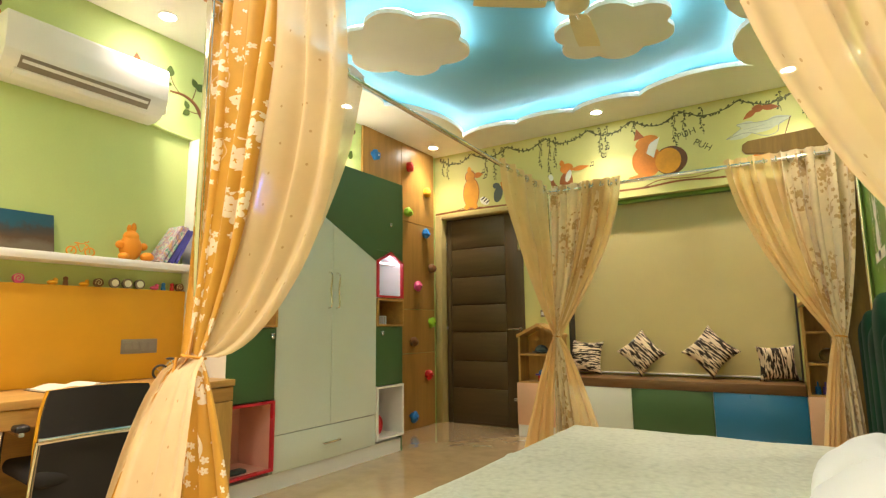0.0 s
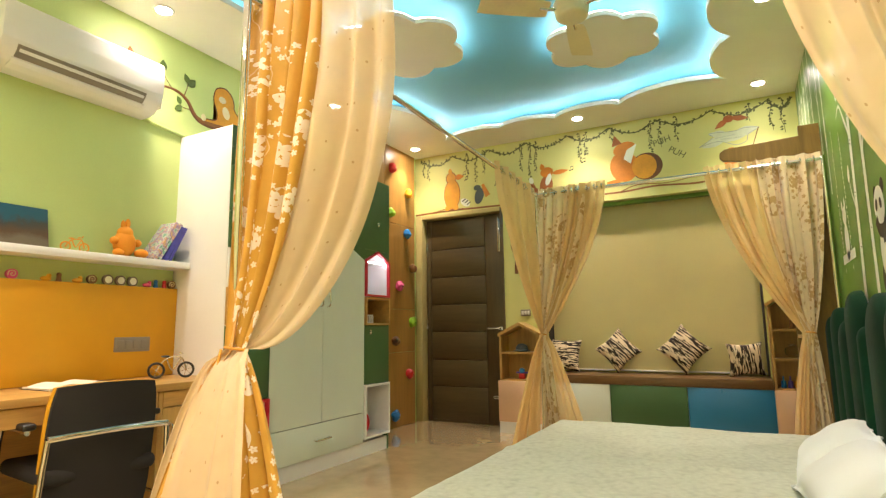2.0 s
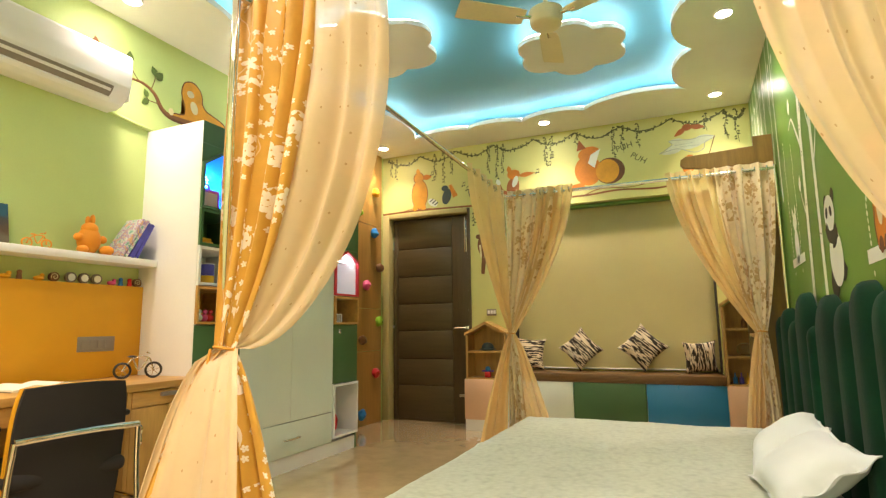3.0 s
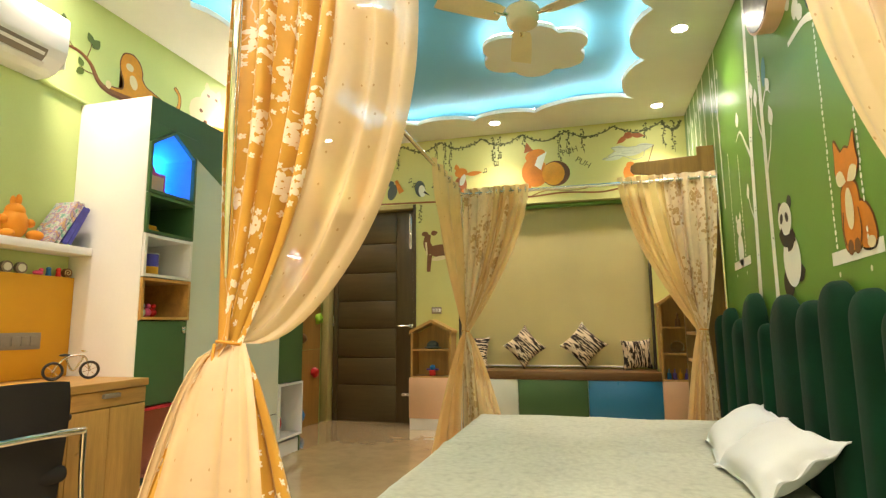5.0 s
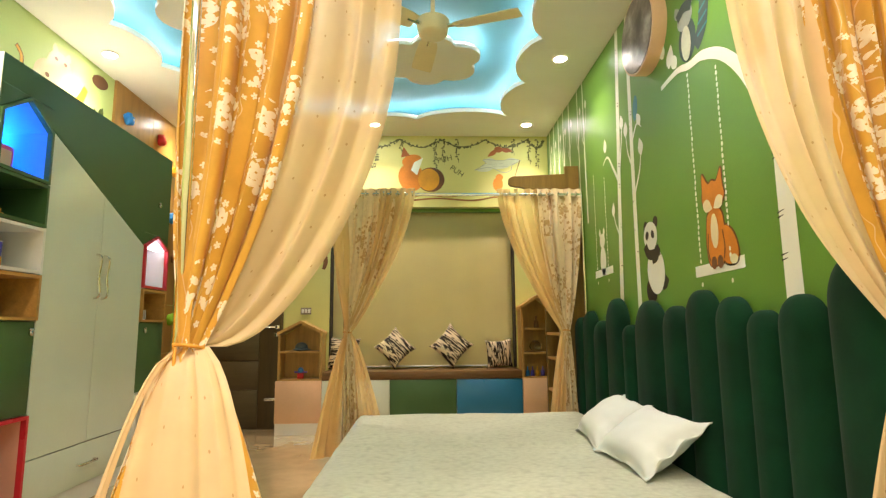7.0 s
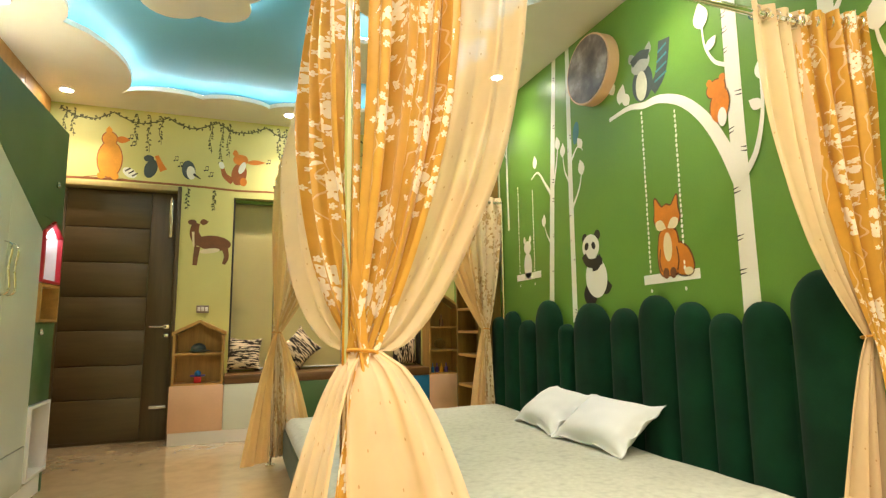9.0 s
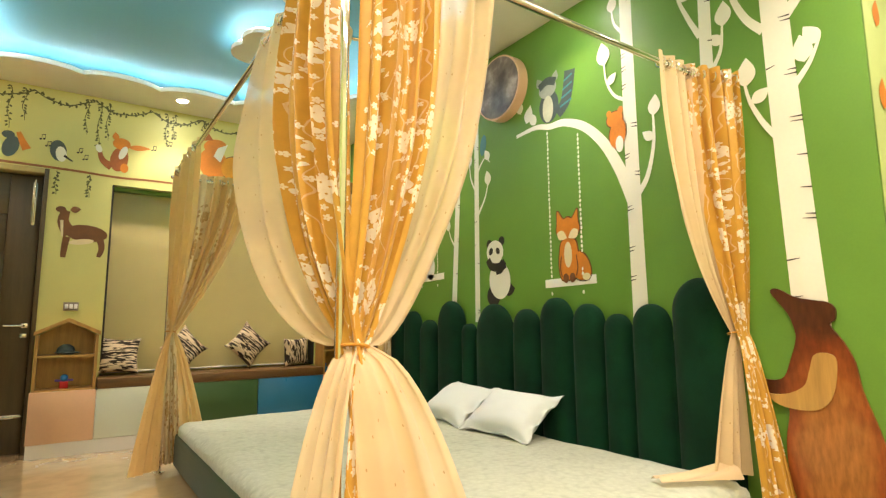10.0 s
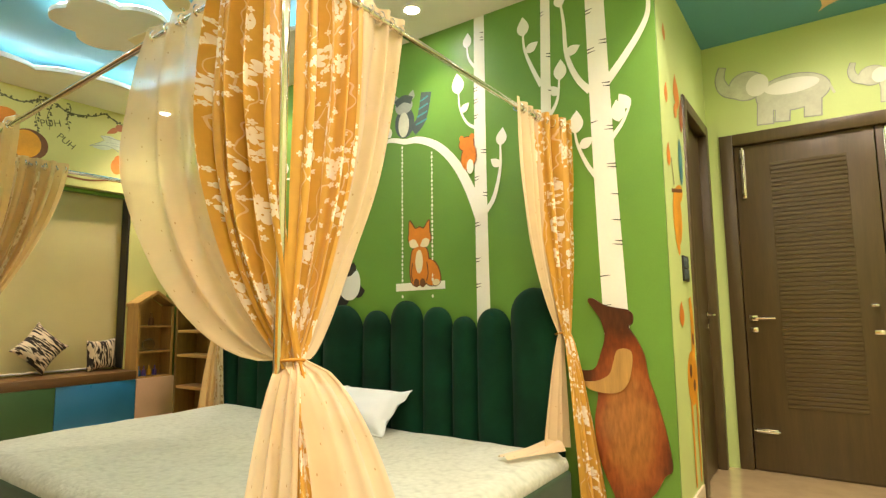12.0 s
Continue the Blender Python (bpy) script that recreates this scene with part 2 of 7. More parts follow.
def print_material(name, base, flower, gloss, size=1.0):
    """Curtain cloth with a woven print of five-petal flowers on thin stems."""
    m, nt, N, L, p = material(name)
    uv = uv_node(nt)

    def flowers(scale, radius, off):
        mp = N.new("ShaderNodeMapping")
        mp.inputs["Scale"].default_value, mp.inputs["Location"].default_value = (scale, scale, scale), (off, off * 0.7, 0)
        L.new(uv, mp.inputs[0])
        v = N.new("ShaderNodeTexVoronoi")
        v.voronoi_dimensions, v.inputs["Scale"].default_value, v.inputs["Randomness"].default_value = "2D", 1.0, 0.85
        L.new(mp.outputs[0], v.inputs["Vector"])
        sub = N.new("ShaderNodeVectorMath")
        sub.operation = "SUBTRACT"
        L.new(mp.outputs[0], sub.inputs[0])
        L.new(v.outputs["Position"], sub.inputs[1])
        xyz = N.new("ShaderNodeSeparateXYZ")
        L.new(sub.outputs[0], xyz.inputs[0])
        ang = calc(nt, "ARCTAN2", xyz.outputs[1], xyz.outputs[0])
        lobes = calc(nt, "ABSOLUTE", calc(nt, "SINE", calc(nt, "MULTIPLY", ang, 2.5)))
        edge = calc(nt, "MULTIPLY", calc(nt, "ADD", calc(nt, "MULTIPLY", lobes, 0.5), 0.5), radius)
        inside = calc(nt, "LESS_THAN", v.outputs["Distance"], edge)
        heart = calc(nt, "GREATER_THAN", v.outputs["Distance"], radius * 0.10)
        return calc(nt, "MULTIPLY", inside, heart)

    def near(scale, radius, off):
        mp = N.new("ShaderNodeMapping")
        mp.inputs["Scale"].default_value, mp.inputs["Location"].default_value = (scale, scale, scale), (off, off * 0.7, 0)
        L.new(uv, mp.inputs[0])
        v = N.new("ShaderNodeTexVoronoi")
        v.voronoi_dimensions, v.inputs["Scale"].default_value, v.inputs["Randomness"].default_value = "2D", 1.0, 0.8
        L.new(mp.outputs[0], v.inputs["Vector"])
        return calc(nt, "LESS_THAN", v.outputs["Distance"], radius)

    bunch = calc(nt, "MULTIPLY", near(5.0 / size, 0.25, 0.0), flowers(21.0 / size, 0.56, 0.0))
    sprig = calc(nt, "MULTIPLY", near(5.0 / size, 0.46, 0.0), flowers(26.0 / size, 0.26, 1.9))
    f = calc(nt, "MAXIMUM", bunch, sprig)
    w = N.new("ShaderNodeTexWave")
    w.inputs["Scale"].default_value, w.inputs["Distortion"].default_value, w.inputs["Detail Scale"].default_value = 2.6, 5.0, 2.2
    L.new(uv, w.inputs["Vector"])
    stem = calc(nt, "GREATER_THAN", w.outputs["Fac"], 0.998)
    mask = calc(nt, "MAXIMUM", f, calc(nt, "MULTIPLY", stem, 0.4))
    n = link_noise(nt, 300, 3)
    n2 = link_noise(nt, 20, 3)
    c0 = ramp(nt, n2.outputs[0], [(0.3, tuple(x * 0.88 for x in base)), (0.7, base)])
    worn = calc(nt, "MULTIPLY", mask, ramp(nt, n2.outputs[0], [(0.25, (0.72,) * 3), (0.55, (1.0,) * 3)]).outputs[0])
    L.new(mixc(nt, worn, c0.outputs[0], flower), p.inputs["Base Color"])
    p.inputs["Roughness"].default_value, p.inputs["Sheen Weight"].default_value = gloss, 0.3
    bump(nt, p, n.outputs[0], 0.25, 0.001)
    t = N.new("ShaderNodeBsdfTranslucent")
    L.new(mixc(nt, worn, c0.outputs[0], flower), t.inputs[0])
    mx = N.new("ShaderNodeMixShader")
    mx.inputs[0].default_value = 0.25
    L.new(p.outputs[0], mx.inputs[1])
    L.new(t.outputs[0], mx.inputs[2])
    L.new(mx.outputs[0], N["Material Output"].inputs[0])
    return m


def sheer_material(name, base, clear):
    m, nt, N, L, p = material(name)
    uv = uv_node(nt)
    v = N.new("ShaderNodeTexVoronoi")
    v.voronoi_dimensions, v.inputs["Scale"].default_value, v.inputs["Randomness"].default_value = "2D", 10, 0.55
    L.new(uv, v.inputs["Vector"])
    dot = calc(nt, "LESS_THAN", v.outputs["Distance"], 0.036)
    n = link_noise(nt, 12, 3)
    c0 = ramp(nt, n.outputs[0], [(0.3, tuple(x * 0.92 for x in base)), (0.7, base)])
    col = mixc(nt, calc(nt, "MULTIPLY", dot, 0.7), c0.outputs[0], (0.34, 0.18, 0.05))
    L.new(col, p.inputs["Base Color"])
    p.inputs["Roughness"].default_value, p.inputs["Sheen Weight"].default_value = 0.55, 0.3
    t, tr = N.new("ShaderNodeBsdfTranslucent"), N.new("ShaderNodeBsdfTransparent")
    L.new(col, t.inputs[0])
    m1, m2 = N.new("ShaderNodeMixShader"), N.new("ShaderNodeMixShader")
    m1.inputs[0].default_value = 0.32
    L.new(p.outputs[0], m1.inputs[1])
    L.new(t.outputs[0], m1.inputs[2])
    L.new(calc(nt, "MULTIPLY", calc(nt, "SUBTRACT", 1.0, dot), clear), m2.inputs[0])
    L.new(m1.outputs[0], m2.inputs[1])
    L.new(tr.outputs[0], m2.inputs[2])
    L.new(m2.outputs[0], N["Material Output"].inputs[0])
    return m


def bear_material():
    m, nt, N, L, p = material("cutout_brown")
    sep, geo = N.new("ShaderNodeSeparateXYZ"), N.new("ShaderNodeNewGeometry")
    L.new(geo.outputs["Position"], sep.inputs[0])
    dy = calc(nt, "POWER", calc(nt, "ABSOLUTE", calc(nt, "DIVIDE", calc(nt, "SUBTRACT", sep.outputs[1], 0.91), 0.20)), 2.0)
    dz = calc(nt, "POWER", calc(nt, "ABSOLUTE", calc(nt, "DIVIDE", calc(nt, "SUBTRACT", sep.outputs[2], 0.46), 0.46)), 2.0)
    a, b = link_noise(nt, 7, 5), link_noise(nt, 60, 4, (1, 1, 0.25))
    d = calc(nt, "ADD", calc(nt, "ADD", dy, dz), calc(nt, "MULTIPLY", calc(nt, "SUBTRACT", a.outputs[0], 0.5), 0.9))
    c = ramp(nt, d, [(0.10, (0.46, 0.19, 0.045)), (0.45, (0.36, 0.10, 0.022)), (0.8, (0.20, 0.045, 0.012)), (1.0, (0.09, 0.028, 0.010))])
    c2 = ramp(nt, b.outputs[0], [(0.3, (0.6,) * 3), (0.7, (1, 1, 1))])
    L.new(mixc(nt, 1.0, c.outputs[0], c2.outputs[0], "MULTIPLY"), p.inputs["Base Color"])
    p.inputs["Roughness"].default_value = 0.3
    return m


def canvas_material():
    m, nt, N, L, p = material("canvas_print")
    a, b = link_noise(nt, 9, 6), link_noise(nt, 30, 5)
    sep, geo = N.new("ShaderNodeSeparateXYZ"), N.new("ShaderNodeNewGeometry")
    L.new(geo.outputs["Position"], sep.inputs[0])
    h = calc(nt, "MULTIPLY", calc(nt, "SUBTRACT", sep.outputs[2], SHELF), 5.0)
    k = calc(nt, "ADD", h, calc(nt, "MULTIPLY", calc(nt, "SUBTRACT", a.outputs[0], 0.5), 0.9))
    c = ramp(nt, k, [(0.12, (0.16, 0.13, 0.09)), (0.35, (0.10, 0.055, 0.025)), (0.6, (0.05, 0.045, 0.04)), (0.72, (0.012, 0.085, 0.13))])
    L.new(c.outputs[0], p.inputs["Base Color"])
    p.inputs["Roughness"].default_value = 0.5
    return m


def moon_material():
    m, nt, N, L, p = material("cloudy_disc")
    a = link_noise(nt, 7, 6)
    c = ramp(nt, a.outputs[0], [(0.35, (0.07, 0.05, 0.05)), (0.55, (0.20, 0.16, 0.15)), (0.7, (0.45, 0.40, 0.38))])
    L.new(c.outputs[0], p.inputs["Base Color"])
    p.inputs["Roughness"].default_value = 0.3
    return m


def cover_material():
    m, nt, N, L, p = material("book_cover")
    a = link_noise(nt, 38, 3)
    c = ramp(nt, a.outputs[0], [(0.36, (0.16, 0.42, 0.36)), (0.47, (0.74, 0.72, 0.66)), (0.55, (0.30, 0.20, 0.50)), (0.63, (0.70, 0.45, 0.25))])
    L.new(c.outputs[0], p.inputs["Base Color"])
    p.inputs["Roughness"].default_value = 0.35
    return m


M["book_teal"] = cover_material()
M["floor_tile"], M["quilt"], M["zebra"] = floor_material(), quilt_material(), zebra_material()
M["print_gold"] = print_material("print_gold", (0.70, 0.40, 0.055), (0.94, 0.88, 0.72), 0.36)
M["print_beige"] = print_material("print_beige", (0.86, 0.73, 0.45), (0.54, 0.36, 0.13), 0.6, 1.3)
M["sheer"] = sheer_material("sheer", (0.86, 0.68, 0.41), 0.19)
M["sheer_far"] = sheer_material("sheer_far", (0.93, 0.69, 0.31), 0.26)
M["cutout"], M["canvas"], M["moon"] = bear_material(), canvas_material(), moon_material()

# ---- building helpers ----
ROOT = {}


def box(x0, x1, y0, y1, z0, z1, bev=0.0, seg=2):
    bm = bmesh.new()
    bmesh.ops.create_cube(bm, size=1.0, matrix=Matrix.LocRotScale(((x0 + x1) / 2, (y0 + y1) / 2, (z0 + z1) / 2), None, (abs(x1 - x0), abs(y1 - y0), abs(z1 - z0))))
    if bev:
        bmesh.ops.bevel(bm, geom=bm.edges[:], offset=bev, segments=seg, profile=0.5, affect="EDGES")
    return bm


def cyl(p, q, r0, r1=None, seg=16, caps=True):
    p, q = Vector(p), Vector(q)
    bm = bmesh.new()
    d = q - p
    m = Matrix.Translation((p + q) / 2) @ d.to_track_quat("Z", "Y").to_matrix().to_4x4()
    bmesh.ops.create_cone(bm, cap_ends=caps, segments=seg, radius1=r0, radius2=r0 if r1 is None else r1, depth=d.length, matrix=m)
    return bm


def ball(c, rx, ry=None, rz=None, seg=16):
    bm = bmesh.new()
    bmesh.ops.create_uvsphere(bm, u_segments=seg, v_segments=seg // 2 + 2, radius=1.0, matrix=Matrix.LocRotScale(c, None, (rx, ry or rx, rz or rx)))
    return bm


def torus(c, r, t, axis=(0, 0, 1), seg=20, sub=8):
    bm = bmesh.new()
    turn = Vector(axis).to_track_quat("Z", "Y").to_matrix()
    rings = []
    for i in range(seg):
        a = 2 * math.pi * i / seg
        rings.append([bm.verts.new(Vector(c) + turn @ Vector(((r + t * math.cos(b)) * math.cos(a), (r + t * math.cos(b)) * math.sin(a), t * math.sin(b))))
                      for b in (2 * math.pi * j / sub for j in range(sub))])
    for i in range(seg):
        for j in range(sub):
            bm.faces.new((rings[i][j], rings[(i + 1) % seg][j], rings[(i + 1) % seg][(j + 1) % sub], rings[i][(j + 1) % sub]))
    return bm


def tube(points, r, seg=10):
    """A round bar along a smooth line through the points."""
    pts = [Vector(p) for p in points]
    line = []
    for i in range(len(pts) - 1):
        a, b, c, d = pts[max(i - 1, 0)], pts[i], pts[i + 1], pts[min(i + 2, len(pts) - 1)]
        for k in range(6):
            t = k / 6
            line.append(0.5 * ((2 * b) + (c - a) * t + (2 * a - 5 * b + 4 * c - d) * t * t + (3 * b - a - 3 * c + d) * t ** 3))
    line.append(pts[-1])
    bm, prev = bmesh.new(), None
    for i, p in enumerate(line):
        d = (line[min(i + 1, len(line) - 1)] - line[max(i - 1, 0)]).normalized()
        q = d.to_track_quat("Z", "Y")
        rr = r(i / (len(line) - 1)) if callable(r) else r
        ring = [bm.verts.new(p + q @ Vector((rr * math.cos(a), rr * math.sin(a), 0))) for a in (2 * math.pi * j / seg for j in range(seg))]
        if prev:
            for j in range(seg):
                bm.faces.new((prev[j], prev[(j + 1) % seg], ring[(j + 1) % seg], ring[j]))
        else:
            bm.faces.new(ring[::-1])
        prev = ring
    bm.faces.new(prev)
    return bm


def prism(pts, to3, t0, t1, bev=0.0):
    """A flat outline pts given thickness; to3(a, b, t) places it."""
    bm = bmesh.new()
    lo, hi = [bm.verts.new(to3(a, b, t0)) for a, b in pts], [bm.verts.new(to3(a, b, t1)) for a, b in pts]
    bm.faces.new(lo), bm.faces.new(hi[::-1])
    n = len(pts)
    for i in range(n):
        bm.faces.new((lo[i], hi[i], hi[(i + 1) % n], lo[(i + 1) % n]))
    bmesh.ops.recalc_face_normals(bm, faces=bm.faces[:])
    if bev:
        bmesh.ops.bevel(bm, geom=bm.edges[:], offset=bev, segments=2, profile=0.5, affect="EDGES")
    bmesh.ops.triangulate(bm, faces=[f for f in bm.faces if len(f.verts) > 4])
    return bm


def join(*bms):
    out = bmesh.new()
    for b in bms:
        me = bpy.data.meshes.new("tmp")
        b.to_mesh(me)
        b.free()
        out.from_mesh(me)
        bpy.data.meshes.remove(me)
    return out


def mesh_object(name, bm, mat, origin, smooth):
    bm.transform(Matrix.Translation(-Vector(origin)))
    me = bpy.data.meshes.new(name)
    bm.to_mesh(me)
    bm.free()
    if smooth:
        me.polygons.foreach_set("use_smooth", [True] * len(me.polygons))
        me.set_sharp_from_angle(angle=radians(40))
    me.materials.append(mat)
    return new(name, me)


def thing(name, at, label, category, group="", kind=""):
    ob = new(name)
    ob.empty_display_size = 0.05
    ob.location = at
    ROOT[ob.name] = Vector(at)
    return tagged(ob, label, category, group, kind)


def part(name, bm, mat, parent, label="", smooth=True):
    base = ROOT[parent.name]
    ob = mesh_object(name, bm, M[mat] if isinstance(mat, str) else mat, base, smooth)
    ob.parent = parent
    ROOT[ob.name] = base
    if label:
        ob["label"] = label
    return ob


def solid(name, bm, mat, label, category, group="", kind="", at=None, smooth=True):
    """A thing that is one mesh."""
    if at is None:
        at = (0, 0, 0) if kind == "structure" else sum((v.co for v in bm.verts), Vector()) / max(1, len(bm.verts))
        if kind != "structure":
            at.z = min(v.co.z for v in bm.verts)
    ob = mesh_object(name, bm, M[mat] if isinstance(mat, str) else mat, at, smooth)
    ob.location = at
    ROOT[ob.name] = Vector(at)
    return tagged(ob, label, category, group, kind)


def far3(a, b, t):
    return (a, YW - t, b)


def green3(a, b, t):
    return (XR - t, a, b)


def left3(a, b, t):
    return (XL + t, a, b)


def strip3(a, b, t):
    return (a, YC - t, b)


def end3(a, b, t):
    return (XD - t, a, b)


# ---- structure ----
def wall(name, bm, mat, label):
    return solid(name, bm, mat, label, "wall", kind="structure", smooth=False)


TOP = ZT + 0.1
solid("floor", box(XL - 0.2, XD + 0.2, YN - 0.2, YW + 0.25, -0.1, 0.0), "floor_tile", "polished beige marble-look tiled floor", "floor", kind="structure", smooth=False)
wall("wall_left", box(XL - 0.2, XL, YN, YW + 0.2, 0, TOP), "wall_lime", "light lime green painted wall with leafy murals")
wall("wall_window", join(box(XL, -3.12, YW, YW + 0.2, 0, TOP), box(-3.12, -2.185, YW, YW + 0.2, 2.13, TOP), box(-2.185, -1.735, YW, YW + 0.2, 0, TOP),
                         box(-1.735, 0.045, YW, YW + 0.2, 0, 0.5), box(-1.735, 0.045, YW, YW + 0.2, 2.10, TOP), box(0.045, XR + 0.2, YW, YW + 0.2, 0, TOP)),
     "wall_pale", "pale yellow green wall with door and window")
wall("wall_headboard", join(box(XR, XR + 0.02, YC, YW, 0, TOP), box(XR + 0.02, XR + 0.2, YC + 0.2, YW, 0, TOP)), "wall_green", "leaf green wall painted with white birch trees")
wall("wall_passage", join(box(XR + 0.02, 0.93, YC, YC + 0.2, 0, TOP), box(0.93, 1.69, YC, YC + 0.2, 2.19, TOP), box(1.69, XD + 0.2, YC, YC + 0.2, 0, TOP)), "wall_lime", "lime green passage wall with orange leaves")
wall("wall_passage_end", join(box(XD, XD + 0.2, YN, -1.0 + 0.12, 0, TOP), box(XD, XD + 0.2, -0.88, 0.60, 2.15, TOP), box(XD, XD + 0.2, 0.60, YC, 0, TOP), box(XD + 0.19, XD + 0.2, -0.88, 0.6, 0, 2.15)), "wall_lime", "lime green end wall above brown doors")
wall("wall_near", box(XL - 0.2, XD + 0.2, YN - 0.2, YN, 0, TOP), "wall_plain", "plain pale green wall")
wall("window_back", box(-1.8, 0.1, YW + 0.2, YW + 0.25, 0.4, 2.2), "wall_plain", "closed wall behind the window blind")
wall("door_back", box(-3.2, -2.1, YW + 0.2, YW + 0.25, 0, 2.3), "dark", "dark space behind the door")
wall("passage_back", box(0.9, 1.75, YC + 0.2, YC + 0.25, 0, 2.3), "dark", "dark space behind the passage door")
solid("skirting", join(box(XR - 0.012, XR, YC - 0.012, 1.15, 0, 0.10, 0.003), box(XR - 0.012, 0.90, YC - 0.012, YC, 0, 0.10, 0.003), box(XL, XL + 0.012, YN, 0.8, 0, 0.10, 0.003)), "skirting", "beige tile skirting along the wall", "trim", kind="structure")


def scallops(cusps, depth, n=9):
    """Cloud-like edge: arcs between cusps bulging to the left of the way."""
    out = []
    for (ax, ay), (bx, by) in zip(cusps, cusps[1:] + cusps[:1]):
        a, b = Vector((ax, ay)), Vector((bx, by))
        d = b - a
        nrm = Vector((-d.y, d.x)).normalized()
        for k in range(n):
            t = k / n
            p = a + d * t + nrm * depth * d.length * 0.5 * (math.sin(math.pi * t) ** 0.65)
            out.append((p.x, p.y))
    return out


EDGE = scallops([(-2.62, 4.84), (-2.74, 3.74), (-2.80, 3.18), (-2.70, 2.52), (-2.72, 1.85), (-2.62, 1.1), (-2.0, 1.02), (-1.3, 1.08), (-0.6, 1.02), (-0.06, 1.1),
                 (-0.05, 1.85), (-0.04, 2.55), (-0.05, 3.30), (-0.04, 3.97), (-0.07, 4.67), (-0.90, 4.75), (-1.47, 4.79), (-2.0, 4.76)], 0.36)


def ring_slab(outer, inner, z0, z1):
    bm = bmesh.new()
    edges = []
    for loop in (outer, inner):
        vs = [bm.verts.new((x, y, z0)) for x, y in loop]
        edges += [bm.edges.new((vs[i], vs[(i + 1) % len(vs)])) for i in range(len(vs))]
    bmesh.ops.triangle_fill(bm, use_beauty=True, use_dissolve=False, edges=edges)
    got = bmesh.ops.extrude_face_region(bm, geom=bm.faces[:])
    bmesh.ops.translate(bm, verts=[v for v in got["geom"] if isinstance(v, bmesh.types.BMVert)], vec=(0, 0, z1 - z0))
    bmesh.ops.recalc_face_normals(bm, faces=bm.faces[:])
    return bm


def flat3(a, b, t):
    return (a, b, t)


def grown(loop, d):
    n = len(loop)
    out = []
    for i in range(n):
        a, b = Vector(loop[i - 1]), Vector(loop[(i + 1) % n])
        t = (b - a).normalized()
        p = Vector(loop[i]) + Vector((t.y, -t.x)) * d
        out.append((p.x, p.y))
    return out


solid("ceiling", ring_slab([(XL, YN), (XR, YN), (XR, YW), (XL, YW)], EDGE, ZC, ZC + 0.035), "ceiling_white", "off-white false ceiling with a scalloped cloud edge", "ceiling", kind="structure", smooth=False)
solid("ceiling_tray", box(XL - 0.2, XR + 0.2, YN - 0.2, YW + 0.2, ZT, ZT + 0.1), "ceiling_blue", "sky blue recessed ceiling tray", "ceiling", kind="structure", smooth=False)
solid("ceiling_passage", box(XR, XD + 0.2, YN, YC, ZC + 0.008, ZC + 0.1), "ceiling_blue", "sky blue painted passage ceiling", "ceiling", kind="structure", smooth=False)


def strip_light(loop, z, h):
    bm = bmesh.new()
    a, b = [bm.verts.new((x, y, z)) for x, y in loop], [bm.verts.new((x, y, z + h)) for x, y in loop]
    for i in range(len(loop)):
        j = (i + 1) % len(loop)
        bm.faces.new((a[i], a[j], b[j], b[i]))
    return bm


solid("cove_light_strip", strip_light(grown(EDGE, 0.04), ZC + 0.037, 0.014), "cove_light", "cool white light strip hidden in the ceiling cove", "light strip", kind="structure", smooth=False)


def cloud(cx, cy, r, lobes, turn, squash):
    pts = []
    for i in range(lobes):
        a = turn + 2 * math.pi * i / lobes + 0.12 * math.sin(3.1 * i)
        rr = r * (1 + 0.07 * math.sin(2.3 * i + 1))
        pts.append((cx + rr * math.cos(a) * 0.84, cy + rr * math.sin(a) * 0.84 * squash))
    loop = scallops(pts[::-1], 0.74, 8)
    th = thing("ceiling_cloud", (cx, cy, ZC), "off-white cloud-shaped ceiling panel with glowing edge", "ceiling panel", "clouds on the ceiling")
    part("panel", prism(loop, flat3, ZC, ZC + 0.03), "ceiling_white", th, smooth=False)
    inner = [(cx + (x - cx) * 0.94, cy + (y - cy) * 0.94) for x, y in loop]
    part("light_strip", strip_light(inner, ZC + 0.033, 0.014), "cove_light", th, "cool white light strip", smooth=False)
    part("hanger", box(cx - 0.12, cx + 0.12, cy - 0.12, cy + 0.12, ZC + 0.03, ZT), "ceiling_white", th, smooth=False)


cloud(-2.02, 3.06, 0.42, 6, 0.3, 1.0)
cloud(-0.80, 3.66, 0.36, 6, 0.1, 1.0)


def downlight(x, y):
    th = thing("downlight", (x, y, ZC - 0.006), "round white recessed ceiling downlight, switched on; near-end ones are added", "ceiling light", "ceiling downlights")
    part("rim", torus((x, y, ZC - 0.004), 0.050, 0.008), "plastic_white", th)
    part("lens", ball((x, y, ZC - 0.002), 0.043, 0.043, 0.011, 20), "lamp_glow", th, "glowing lens")


# the added near-end lamps get a rim and lens too
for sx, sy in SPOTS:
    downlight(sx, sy)


